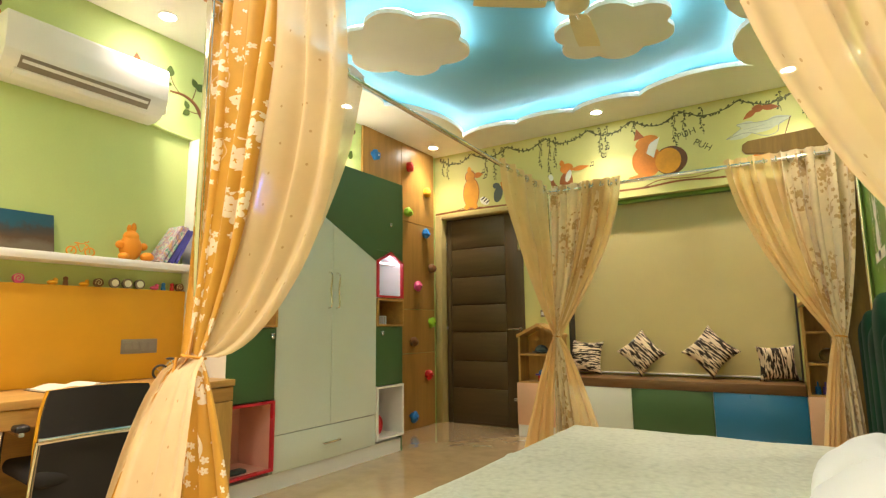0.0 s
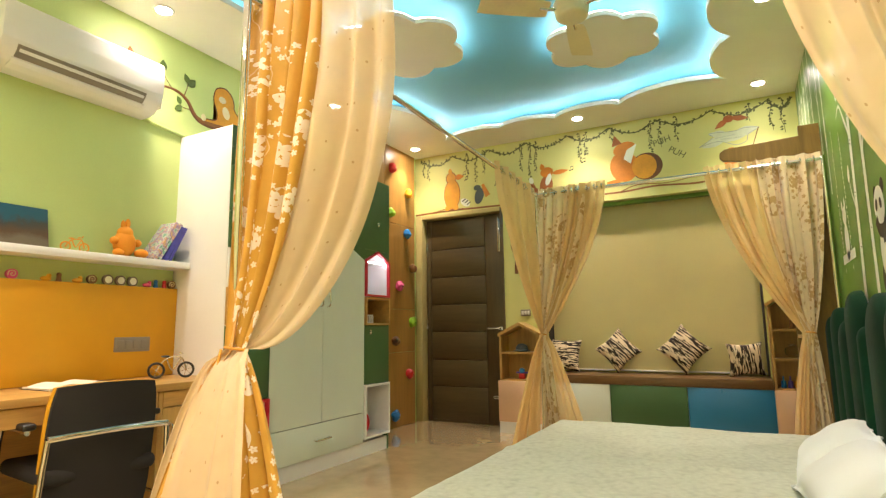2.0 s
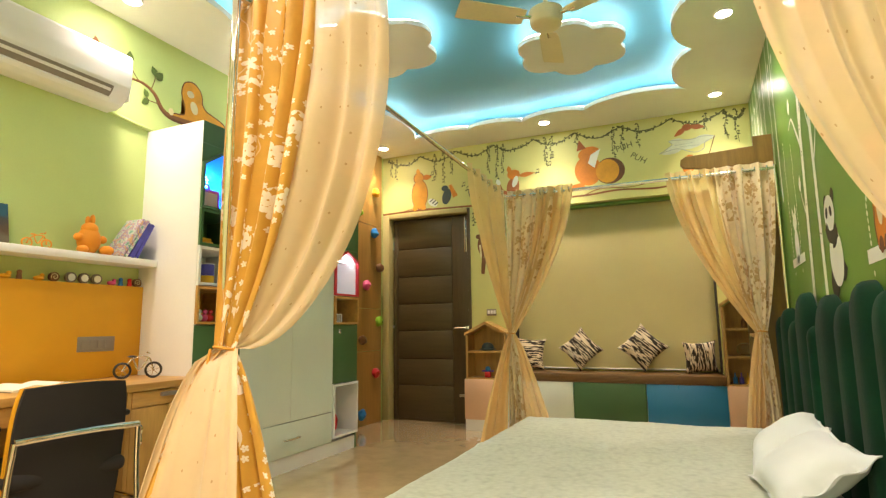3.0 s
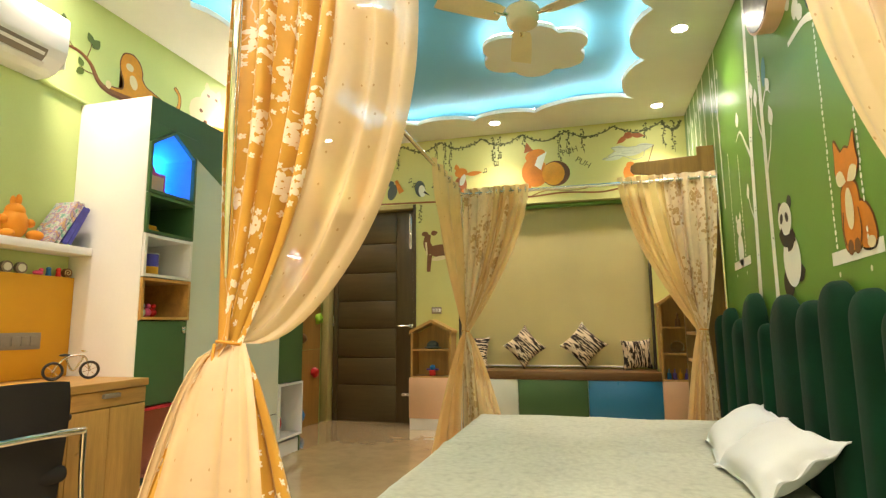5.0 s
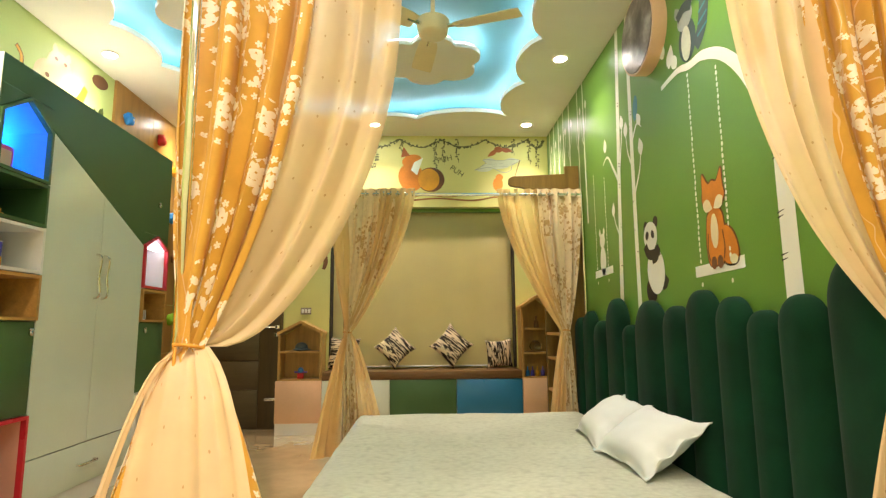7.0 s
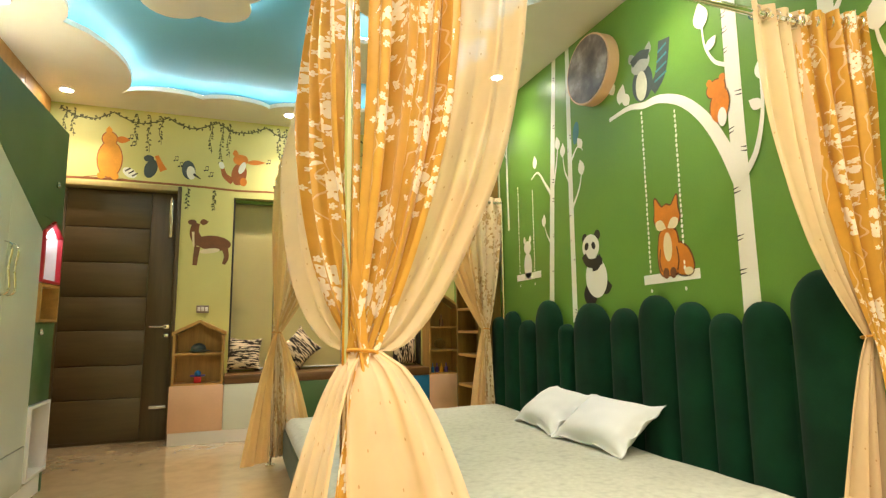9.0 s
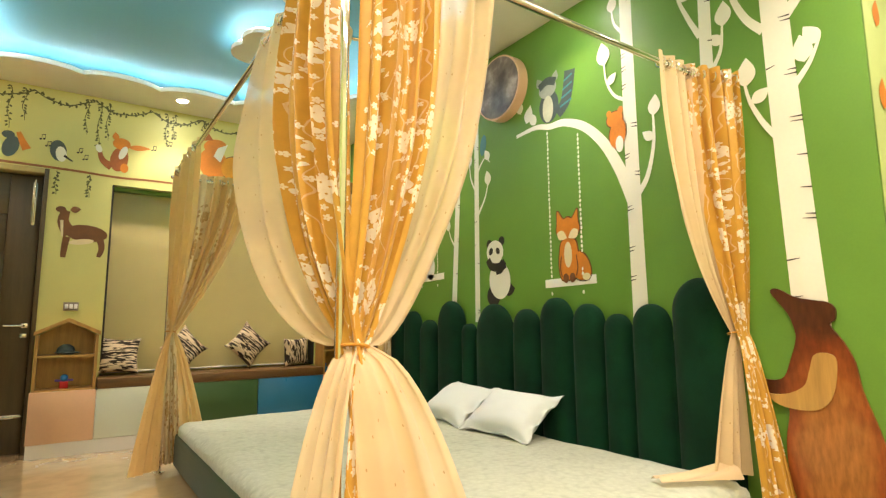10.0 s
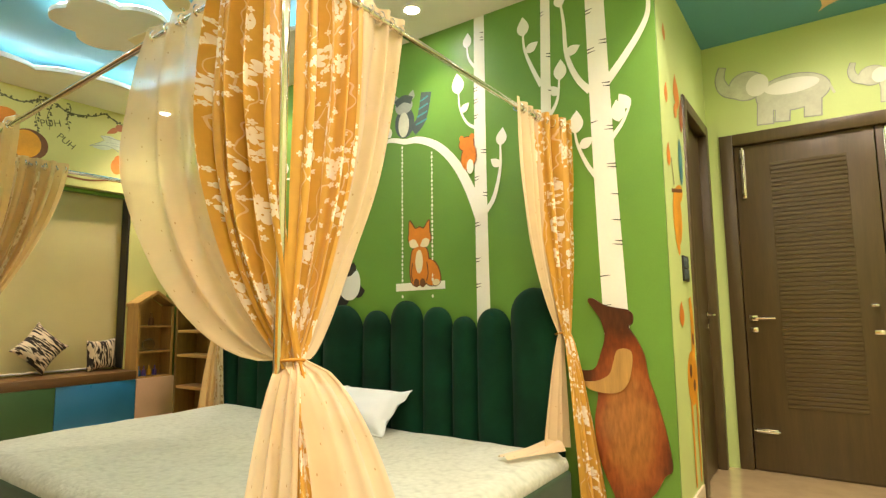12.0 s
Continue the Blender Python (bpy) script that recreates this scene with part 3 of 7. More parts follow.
# ---- doors ----
def lever(th, p, d, out, name="handle"):
    """Lever handle at p on a plate; d: way of the lever, out: way off the leaf."""
    p, d, out = Vector(p), Vector(d), Vector(out)
    up = Vector((0, 0, 1))
    a, b = p - d * 0.02 - up * 0.018, p + d * 0.028 + up * 0.018 + out * 0.008
    h = part(name, box(a.x, b.x, a.y, b.y, a.z, b.z, 0.003), "chrome", th, "chrome lever handle")
    part("lever", tube([p + out * 0.005, p + out * 0.04, p + out * 0.045 + d * -0.03, p + out * 0.045 - d * 0.12], 0.008), "chrome", h)
    q = p - up * 0.075
    a, b = q - d * 0.02 - up * 0.016, q + d * 0.026 + up * 0.016 + out * 0.008
    part("lock_plate", box(a.x, b.x, a.y, b.y, a.z, b.z, 0.003), "chrome", th, "chrome lock plate")


def far_door():
    x0, x1, y = -3.10, -2.20, 5.29
    fr = thing("door_frame", (-2.65, YW, 0), "tan painted wooden door frame in the pale wall", "door frame", kind="structure")
    part("jamb", box(-3.185, -3.105, 5.185, 5.36, 0, 2.165, 0.004), "frame_tan", fr)
    part("jamb", box(-2.195, -2.165, 5.185, 5.36, 0, 2.165, 0.004), "door_wood", fr)
    part("head", box(-3.105, -2.195, 5.185, 5.36, 2.125, 2.165, 0.004), "frame_tan", fr)
    th = thing("door_1", ((x0 + x1) / 2, y, 0.0), "dark brown wooden door with horizontal grooved panels, closed", "door", kind="structure")
    part("leaf", box(x0, x1, y, y + 0.04, 0.0, 2.12, 0.003), "door_wood", th)
    xs = x1 - 0.20
    edges = [0.02, 0.36, 0.63, 0.92, 1.20, 1.49, 1.79, 2.11]
    for z0, z1 in zip(edges, edges[1:]):
        part("panel", box(x0 + 0.06, xs - 0.006, y - 0.010, y + 0.002, z0 + 0.005, z1 - 0.005, 0.004), "door_grain", th)
    part("stile", box(xs, x1 - 0.004, y - 0.012, y + 0.002, 0.01, 2.115, 0.003), "door_wood", th)
    part("stile", box(x0 + 0.004, x0 + 0.055, y - 0.012, y + 0.002, 0.01, 2.115, 0.003), "door_wood", th)
    lever(th, (-2.245, y - 0.012, 0.945), (1, 0, 0), (0, -1, 0))
    for z in (0.27, 1.0, 1.85):
        part("hinge", cyl((x0 + 0.006, y - 0.016, z - 0.05), (x0 + 0.006, y - 0.016, z + 0.05), 0.008, seg=10), "steel", th)
    b = part("tower_bolt", box(-2.262, -2.232, y - 0.024, y - 0.012, 1.72, 2.06, 0.004), "steel", th, "silver tower bolt")
    part("bolt_rod", cyl((-2.247, y - 0.03, 1.74), (-2.247, y - 0.03, 2.08), 0.007, seg=10), "chrome", b)
    b = part("tower_bolt", box(-2.34, -2.215, y - 0.024, y - 0.012, 0.26, 0.285, 0.004), "steel", th, "silver tower bolt")
    part("bolt_rod", cyl((-2.34, y - 0.03, 0.272), (-2.21, y - 0.03, 0.272), 0.006, seg=10), "chrome", b)


far_door()


def end_doors():
    fr = thing("door_frame", (XD, 0.2, 0), "dark brown wooden door frame in the passage", "door frame", kind="structure")
    part("jamb", box(XD - 0.015, XD + 0.1, 0.53, 0.61, 0, 2.18, 0.004), "door_wood", fr)
    part("head", box(XD - 0.015, XD + 0.1, -0.88, 0.53, 2.10, 2.18, 0.004), "door_wood", fr)
    for y1, y0 in ((0.525, -0.220), (-0.226, -0.88)):
        th = thing("door_2", (XD + 0.02, (y0 + y1) / 2, 0), "dark brown wooden door with a louvred panel, closed", "door", "passage doors", kind="structure")
        part("leaf", box(XD + 0.01, XD + 0.05, y0, y1, 0.005, 2.098, 0.003), "door_wood", th)
        z = 0.40
        while z < 1.95:
            part("slat", box(XD + 0.005, XD + 0.012, y0 + 0.14, y1 - 0.20, z, z + 0.022, 0.002, 1), "door_grain", th)
            z += 0.028
        lever(th, (XD + 0.01, y1 - 0.05, 0.955), (0, 1, 0), (-1, 0, 0))
        b = part("tower_bolt", box(XD - 0.004, XD + 0.008, y1 - 0.14, y1 - 0.02, 0.235, 0.262, 0.003), "steel", th, "silver tower bolt")
        part("bolt_rod", cyl((XD - 0.008, y1 - 0.15, 0.248), (XD - 0.008, y1 - 0.01, 0.248), 0.006, seg=10), "chrome", b)
        b = part("tower_bolt", box(XD - 0.004, XD + 0.008, y1 - 0.06, y1 - 0.035, 1.74, 2.07, 0.003), "steel", th, "silver tower bolt")
        part("bolt_rod", cyl((XD - 0.008, y1 - 0.048, 1.76), (XD - 0.008, y1 - 0.048, 2.08), 0.007, seg=10), "chrome", b)
        if y1 > 0:
            part("pull_handle", tube([(XD + 0.01, -0.165, 1.03), (XD - 0.035, -0.160, 1.03), (XD - 0.04, -0.13, 1.03)], 0.011), "chrome", th, "chrome pull handle")
            part("lock_plate", box(XD, XD + 0.011, -0.185, -0.135, 0.86, 0.885, 0.003), "chrome", th, "chrome lock plate")
    fr = thing("door_frame", (1.3, YC, 0), "dark brown wooden door frame beside the corner", "door frame", kind="structure")
    part("jamb", box(0.93, 1.01, YC - 0.014, YC + 0.15, 0, 2.25, 0.004), "door_wood", fr)
    part("jamb", box(1.62, 1.69, YC - 0.014, YC + 0.15, 0, 2.25, 0.004), "door_wood", fr)
    part("head", box(1.01, 1.62, YC - 0.014, YC + 0.15, 2.18, 2.25, 0.004), "door_wood", fr)
    th = thing("door_3", (1.3, YC + 0.05, 0), "dark brown wooden bathroom door, closed", "door", kind="structure")
    part("leaf", box(1.012, 1.618, YC + 0.04, YC + 0.08, 0.005, 2.178, 0.003), "door_wood", th)
    lever(th, (1.56, YC + 0.04, 0.98), (1, 0, 0), (0, -1, 0))


end_doors()


# ---- window bench ----
def bench():
    th = thing("window_bench", (-0.9, 5.1, 0), "built-in window bench with coloured laminate fronts and wooden seat", "bench")
    part("body", box(-2.16, XR - 0.003, BENCH + 0.02, YW - 0.002, 0.0, 0.458), "white_paint", th)
    part("kick", box(-2.16, XR - 0.003, BENCH + 0.006, BENCH + 0.02, 0.0, 0.098), "white_paint", th)
    for x0, x1, z0, mat in ((-2.165, -1.756, 0.10, "lam_peach"), (-1.752, -1.15, 0.10, "white_gloss"), (-1.146, -0.549, 0.10, "lam_green"), (-0.545, 0.05, 0.10, "lam_blue"), (0.054, XR - 0.004, 0.10, "lam_peach")):
        part("drawer_front", box(x0, x1, BENCH, BENCH + 0.02, z0, 0.466, 0.002), mat, th, {"lam_peach": "peach laminate front", "white_gloss": "white front", "lam_green": "dark green front", "lam_blue": "blue front"}[mat])
    part("seat", box(-1.752, 0.05, BENCH - 0.01, 5.36, 0.468, 0.540, 0.006), "seat_wood", th, "dark brown wooden seat board")


bench()
wb = thing("roller_blind", (-0.85, 5.34, 0.55), "plain cream roller blind pulled down over the window", "blind")
bmx = bmesh.new()
cols = 40
rows = [[bmx.verts.new((-1.725 + 1.755 * i / cols, 5.342 + 0.003 * math.sin(i * 0.9) + 0.010 * noise.noise((i * 0.12 + j * 0.15, j * 0.12, 0)), 0.56 + 1.53 * j / 20)) for i in range(cols + 1)] for j in range(21)]
for j in range(20):
    for i in range(cols):
        bmx.faces.new((rows[j][i], rows[j][i + 1], rows[j + 1][i + 1], rows[j + 1][i]))
bmesh.ops.solidify(bmx, geom=bmx.faces[:], thickness=0.003)
part("cloth", bmx, "blind", wb)
part("bottom_bar", cyl((-1.72, 5.338, 0.56), (0.025, 5.338, 0.56), 0.008), "plastic_white", wb, "white bottom bar")
part("headrail", box(-1.73, 0.04, 5.27, 5.345, 2.068, 2.098, 0.006), "wall_green", wb, "green headrail")
# reveal strips in near-black, so the colour carries the shadow gap beside the blind
solid("window_frame", join(box(-1.735, -1.72, 5.21, 5.33, 0.55, 2.098), box(0.03, 0.045, 5.21, 5.33, 0.55, 2.098)), "dark", "dark strips for the window reveal and shadow gap beside the blind", "window", kind="structure", smooth=False)


def house_shelf(x0, x1, z0, ze, za, y0, y1, shelves, label):
    th = thing("house_shelf", ((x0 + x1) / 2, (y0 + y1) / 2, z0), label, "shelf", "house-shaped shelves")
    t, xm = 0.02, (x0 + x1) / 2
    part("side_panel", box(x0, x0 + t, y0, y1, z0, ze), "oak_up", th)
    part("side_panel", box(x1 - t, x1, y0, y1, z0, ze), "oak_up", th)
    part("base", box(x0 + t, x1 - t, y0 + 0.002, y1, z0, z0 + t), "oak_up", th)
    for z in shelves:
        part("shelf_board", box(x0 + t, x1 - t, y0 + 0.004, y1, z, z + 0.018), "oak_up", th)

    def xz(a, b, t):
        return (a, t, b)
    for s, xe in ((-1, x0 - 0.012), (1, x1 + 0.012)):
        part("roof_board", prism([(xe, ze - 0.004), (xm, za - 0.012), (xm, za + 0.016), (xe, ze + 0.024)], xz, y0 - 0.006, y1), "oak_up", th, smooth=False)
    part("back_panel", prism([(x0 + t, z0 + t), (x1 - t, z0 + t), (x1 - t, ze), (xm, za - 0.012), (x0 + t, ze)], xz, y1 - 0.012, y1 - 0.004), "oak_up", th, smooth=False)


house_shelf(-2.155, -1.762, 0.459, 0.875, 0.985, 4.995, YW - 0.003, [0.71], "small house-shaped wooden shelf on the bench by the door")
house_shelf(0.056, 0.375, 0.459, 1.09, 1.21, 4.995, YW - 0.003, [0.68, 0.90], "tall house-shaped wooden shelf on the bench by the window")


# ---- wardrobe ----
def front3(a, b, t):
    return (WF + t, a, b)


def niche(th, pts, mat, rim, depth=0.3, w=0.016, name="niche"):
    """Open compartment with a rim of its outline; pts run counter-clockwise in (y, z)."""
    cy, cz = sum(p[0] for p in pts) / len(pts), sum(p[1] for p in pts) / len(pts)
    inner = []
    n = len(pts)
    for i in range(n):
        a, b, c = Vector(pts[i - 1]), Vector(pts[i]), Vector(pts[(i + 1) % n])
        d1, d2 = (b - a).normalized(), (c - b).normalized()
        n1, n2 = Vector((-d1.y, d1.x)), Vector((-d2.y, d2.x))
        bis = (n1 + n2).normalized()
        p = b + bis * (w / max(0.3, bis.dot(n1)))
        inner.append((p.x, p.y))
    bm = bmesh.new()
    rings = [[bm.verts.new(front3(a, b, t)) for a, b in loop] for loop, t in ((pts, -0.01), (pts, 0.014), (inner, 0.014), (inner, -0.012))]
    for r0, r1 in zip(rings, rings[1:]):
        for i in range(n):
            j = (i + 1) % n
            bm.faces.new((r0[i], r0[j], r1[j], r1[i]))
    bmesh.ops.recalc_face_normals(bm, faces=bm.faces[:])
    ob = part(name, bm, rim, th, smooth=False)
    bm = bmesh.new()
    rings = [[bm.verts.new(front3(a, b, t)) for a, b in inner] for t in (-0.012, -depth)]
    for i in range(n):
        j = (i + 1) % n
        bm.faces.new((rings[0][i], rings[0][j], rings[1][j], rings[1][i]))
    bm.faces.new(rings[1])
    part("lining", bm, mat, ob, smooth=False)
    return ob


def rect(y0, y1, z0, z1):
    return [(y0, z0), (y1, z0), (y1, z1), (y0, z1)]


def house(y0, y1, z0, ze, za):
    return [(y0, z0), (y1, z0), (y1, ze), ((y0 + y1) / 2, za), (y0, ze)]


def wardrobe():
    th = thing("wardrobe", (-2.95, 3.14, 0), "tall white and green wardrobe with house-shaped niches and sloping doors", "wardrobe")
    part("side_panel", box(XL, WF - 0.002, 2.300, 2.316, 0, 2.18, 0.001), "white_paint", th)
    part("side_panel", box(XL, WF - 0.002, 3.962, 3.975, 0, 2.18, 0.001), "lam_green", th)
    part("top_panel", box(XL, WF - 0.002, 2.318, 3.962, 2.162, 2.18), "white_paint", th)
    part("back_panel", box(XL + 0.001, XL + 0.01, 2.318, 3.962, 0.1, 2.162), "white_paint", th)
    part("divider", box(XL + 0.01, WF - 0.022, 2.648, 2.662, 0.1, 2.162), "white_paint", th)
    part("divider", box(XL + 0.01, WF - 0.022, 3.628, 3.642, 0.1, 2.162), "white_paint", th)
    part("kick", box(XL, WF - 0.012, 2.318, 3.962, 0, 0.10), "white_paint", th)

    def slope(y):
        return 1.945 + (y - 2.655) * (1.492 - 1.945) / (3.64 - 2.655)
    top = [(2.302, 2.18), (2.302, 2.046), (2.657, 2.046), (2.657, slope(2.657) + 0.003), (3.635, slope(3.635) + 0.003), (3.635, 1.588), (3.975, 1.588), (3.975, 2.18)]
    part("top_door", prism(top, front3, -0.02, 0), "lam_green", th, "dark green sloping upper front", smooth=False)
    for ya, yb, ze, za in ((2.302, 2.657, 1.925, 2.044), (3.635, 3.975, 1.505, 1.586)):
        ym = (ya + yb) / 2
        part("gable_filler", join(prism([(ya, ze), (ym, za), (ya, za)], front3, -0.02, 0), prism([(yb, ze), (yb, za), (ym, za)], front3, -0.02, 0)), "lam_green", th, smooth=False)
    for y0, y1 in ((2.660, 3.146), (3.150, 3.632)):
        d = part("door", prism([(y0, 0.328), (y1, 0.328), (y1, slope(y1) - 0.003), (y0, slope(y0) - 0.003)], front3, -0.02, 0), "white_gloss", th, "glossy pale white door", smooth=False)
        yh = 3.112 if y0 < 3 else 3.190
        part("handle", tube([(WF, yh, 1.365), (WF + 0.03, yh, 1.345), (WF + 0.022, yh, 1.24), (WF + 0.03, yh, 1.135), (WF, yh, 1.115)], 0.007), "chrome", d, "curved chrome handle")
    d = part("drawer", box(WF - 0.02, WF, 2.660, 3.632, 0.104, 0.322, 0.001), "white_gloss", th, "white bottom drawer")
    part("handle", tube([(WF, 3.08, 0.215), (WF + 0.025, 3.09, 0.215), (WF + 0.025, 3.22, 0.215), (WF, 3.23, 0.215)], 0.007), "chrome", d, "chrome handle")
    # left column
    n1 = niche(th, house(2.304, 2.655, 1.655, 1.925, 2.042), "niche_led_tint", "lam_green")
    part("led_strip", join(*[box(WF - 0.29, WF - 0.284, 2.60, 2.612, 1.70 + 0.022 * i, 1.708 + 0.022 * i) for i in range(11)], *[box(WF - 0.29, WF - 0.284, 2.49 + 0.02 * i, 2.498 + 0.02 * i, 1.955 - 0.004 * i, 1.963 - 0.004 * i) for i in range(6)]), "led_blue", n1, "blue light strip", smooth=False)
    niche(th, rect(2.304, 2.655, 1.437, 1.650), "lam_green", "lam_green")
    niche(th, rect(2.304, 2.655, 1.208, 1.432), "white_paint", "white_paint")
    niche(th, rect(2.304, 2.655, 0.985, 1.203), "oak", "oak")
    part("small_door", box(WF - 0.02, WF, 2.304, 2.655, 0.545, 0.980, 0.001), "lam_green", th, "dark green door")
    part("knob", join(ball((WF + 0.012, 2.62, 0.925), 0.012, 0.012, 0.014), ball((WF + 0.012, 2.612, 0.942), 0.007), ball((WF + 0.012, 2.628, 0.942), 0.007)), "steel", th, "small steel knob")
    niche(th, rect(2.304, 2.655, 0.125, 0.540), "lam_pink", "lam_red")
    # right column
    n2 = niche(th, house(3.638, 3.973, 1.212, 1.505, 1.584), "white_paint", "lam_red")
    part("led_strip", box(WF - 0.04, WF - 0.03, 3.67, 3.94, 1.49, 1.496), "led_white", n2, "white light strip", smooth=False)
    niche(th, rect(3.638, 3.973, 0.985, 1.205), "oak", "oak")
    part("small_door", box(WF - 0.02, WF, 3.638, 3.973, 0.530, 0.980, 0.001), "lam_green", th, "dark green door")
    part("knob", join(ball((WF + 0.012, 3.70, 0.925), 0.012, 0.012, 0.014), ball((WF + 0.012, 3.692, 0.942), 0.007), ball((WF + 0.012, 3.708, 0.942), 0.007)), "steel", th, "small steel knob")
    part("knob", join(ball((WF + 0.012, 3.80, 1.80), 0.012, 0.012, 0.014), ball((WF + 0.012, 3.792, 1.817), 0.007), ball((WF + 0.012, 3.808, 1.817), 0.007)), "steel", th, "small steel knob")
    niche(th, rect(3.638, 3.973, 0.125, 0.525), "white_paint", "white_paint")


wardrobe()


# ---- climbing panel ----
def climbing_panel():
    th = thing("climbing_wall", (XL, 4.6, 0), "varnished plywood climbing wall panel with seams", "climbing wall")
    for y0, y1 in ((3.978, 4.560), (4.564, 5.14)):
        for z0, z1 in ((0.0, 0.72), (0.724, 1.15), (1.154, 2.02), (2.024, ZC)):
            part("panel", box(XL, XL + 0.022, y0, y1, z0, z1, 0.002), "ply", th, smooth=False)


climbing_panel()
HOLDS = [(4.135, 2.574, "toy_blue"), (4.681, 2.587, "toy_red"), (4.985, 2.383, "toy_yellow"), (4.651, 2.118, "toy_green"), (4.959, 1.942, "toy_blue"), (5.07, 1.584, "toy_brown"),
         (4.813, 1.385, "toy_pink"), (5.06, 1.024, "toy_green"), (4.742, 0.836, "toy_brown"), (5.00, 0.501, "toy_red"), (4.739, 0.121, "toy_blue")]
HOLD_NAMES = {"toy_blue": "blue", "toy_red": "red", "toy_yellow": "orange", "toy_green": "lime green", "toy_brown": "brown", "toy_pink": "pink"}
for i, (hy, hz, hm) in enumerate(HOLDS):
    bm = bmesh.new()
    bmesh.ops.create_icosphere(bm, subdivisions=3, radius=1.0)
    for v in bm.verts:
        c = v.co.copy()
        k = 1 + 0.28 * noise.noise(c * 1.6 + Vector((i * 3.1, 0, 0)))
        notch = 0.45 * max(0, 1 - ((c - Vector((0.75, 0.25, 0.55))).length / 0.55) ** 2)
        v.co = Vector((c.x * 0.042 * (k - notch) + 0.022, c.y * 0.050 * k, c.z * 0.050 * (k - notch * 0.5)))
        v.co.x = max(v.co.x, 0.0)
    bmesh.ops.translate(bm, verts=bm.verts[:], vec=(XL + 0.0215, hy, hz))
    th = thing("climbing_hold", (XL + 0.022, hy, hz), HOLD_NAMES[hm] + " moulded climbing hold bolted to the plywood", "climbing hold", "climbing holds")
    part("grip", bm, hm, th)
    part("bolt", cyl((XL + 0.070, hy, hz - 0.008), (XL + 0.084, hy, hz - 0.008), 0.008, seg=8), "steel", th, "steel bolt")


# ---- bed ----
def bed():
    th = thing("bed", (-0.48, 2.62, 0), "low green upholstered bed with a tall channelled headboard", "bed")
    part("base", box(-1.34, XR - 0.09, 1.17, 4.08, 0.03, 0.235, 0.02, 3), "bed_green", th, "dark green upholstered base")
    part("plinth", box(-1.28, XR - 0.12, 1.23, 4.02, 0.0, 0.05), "dark", th)
    hb = part("headboard_back", box(XR - 0.03, XR - 0.004, 1.24, 4.22, 0.05, 0.86), "velvet", th)
    tops = [(4.20, 3.99, 1.00), (3.99, 3.74, 1.04), (3.74, 3.50, 0.97), (3.50, 3.16, 1.105), (3.16, 3.03, 0.94), (3.03, 2.64, 1.07), (2.64, 2.40, 1.03), (2.40, 2.14, 1.09), (2.14, 1.92, 1.048), (1.92, 1.75, 0.99), (1.75, 1.53, 1.035), (1.53, 1.23, 1.145)]
    for y1, y0, zt in tops:
        w = (y1 - y0) / 2
        bm = bmesh.new()
        nu, nv, ym = 14, 14, (y0 + y1) / 2
        grid = []
        for j in range(nv + 9):
            if j < nv:
                z, half = 0.06 + (zt - w - 0.06) * j / nv, w
            else:
                a = (j - nv) / 8 * math.pi / 2
                z, half = zt - w + w * math.sin(a), max(0.004, w * math.cos(a))
            edge = min(1.0, (half / w) ** 0.5)
            grid.append([bm.verts.new((XR - 0.02 - 0.072 * edge * max(0.0, 1 - abs(2 * i / nu - 1) ** 3.2), ym + half * (2 * i / nu - 1) * 0.995, z)) for i in range(nu + 1)])
        for r0, r1 in zip(grid, grid[1:]):
            for i in range(nu):
                bm.faces.new((r0[i], r1[i], r1[i + 1], r0[i + 1]))
        bmesh.ops.recalc_face_normals(bm, faces=bm.faces[:])
        part("channel", bm, "velvet", th, "dark green velvet channel")


bed()


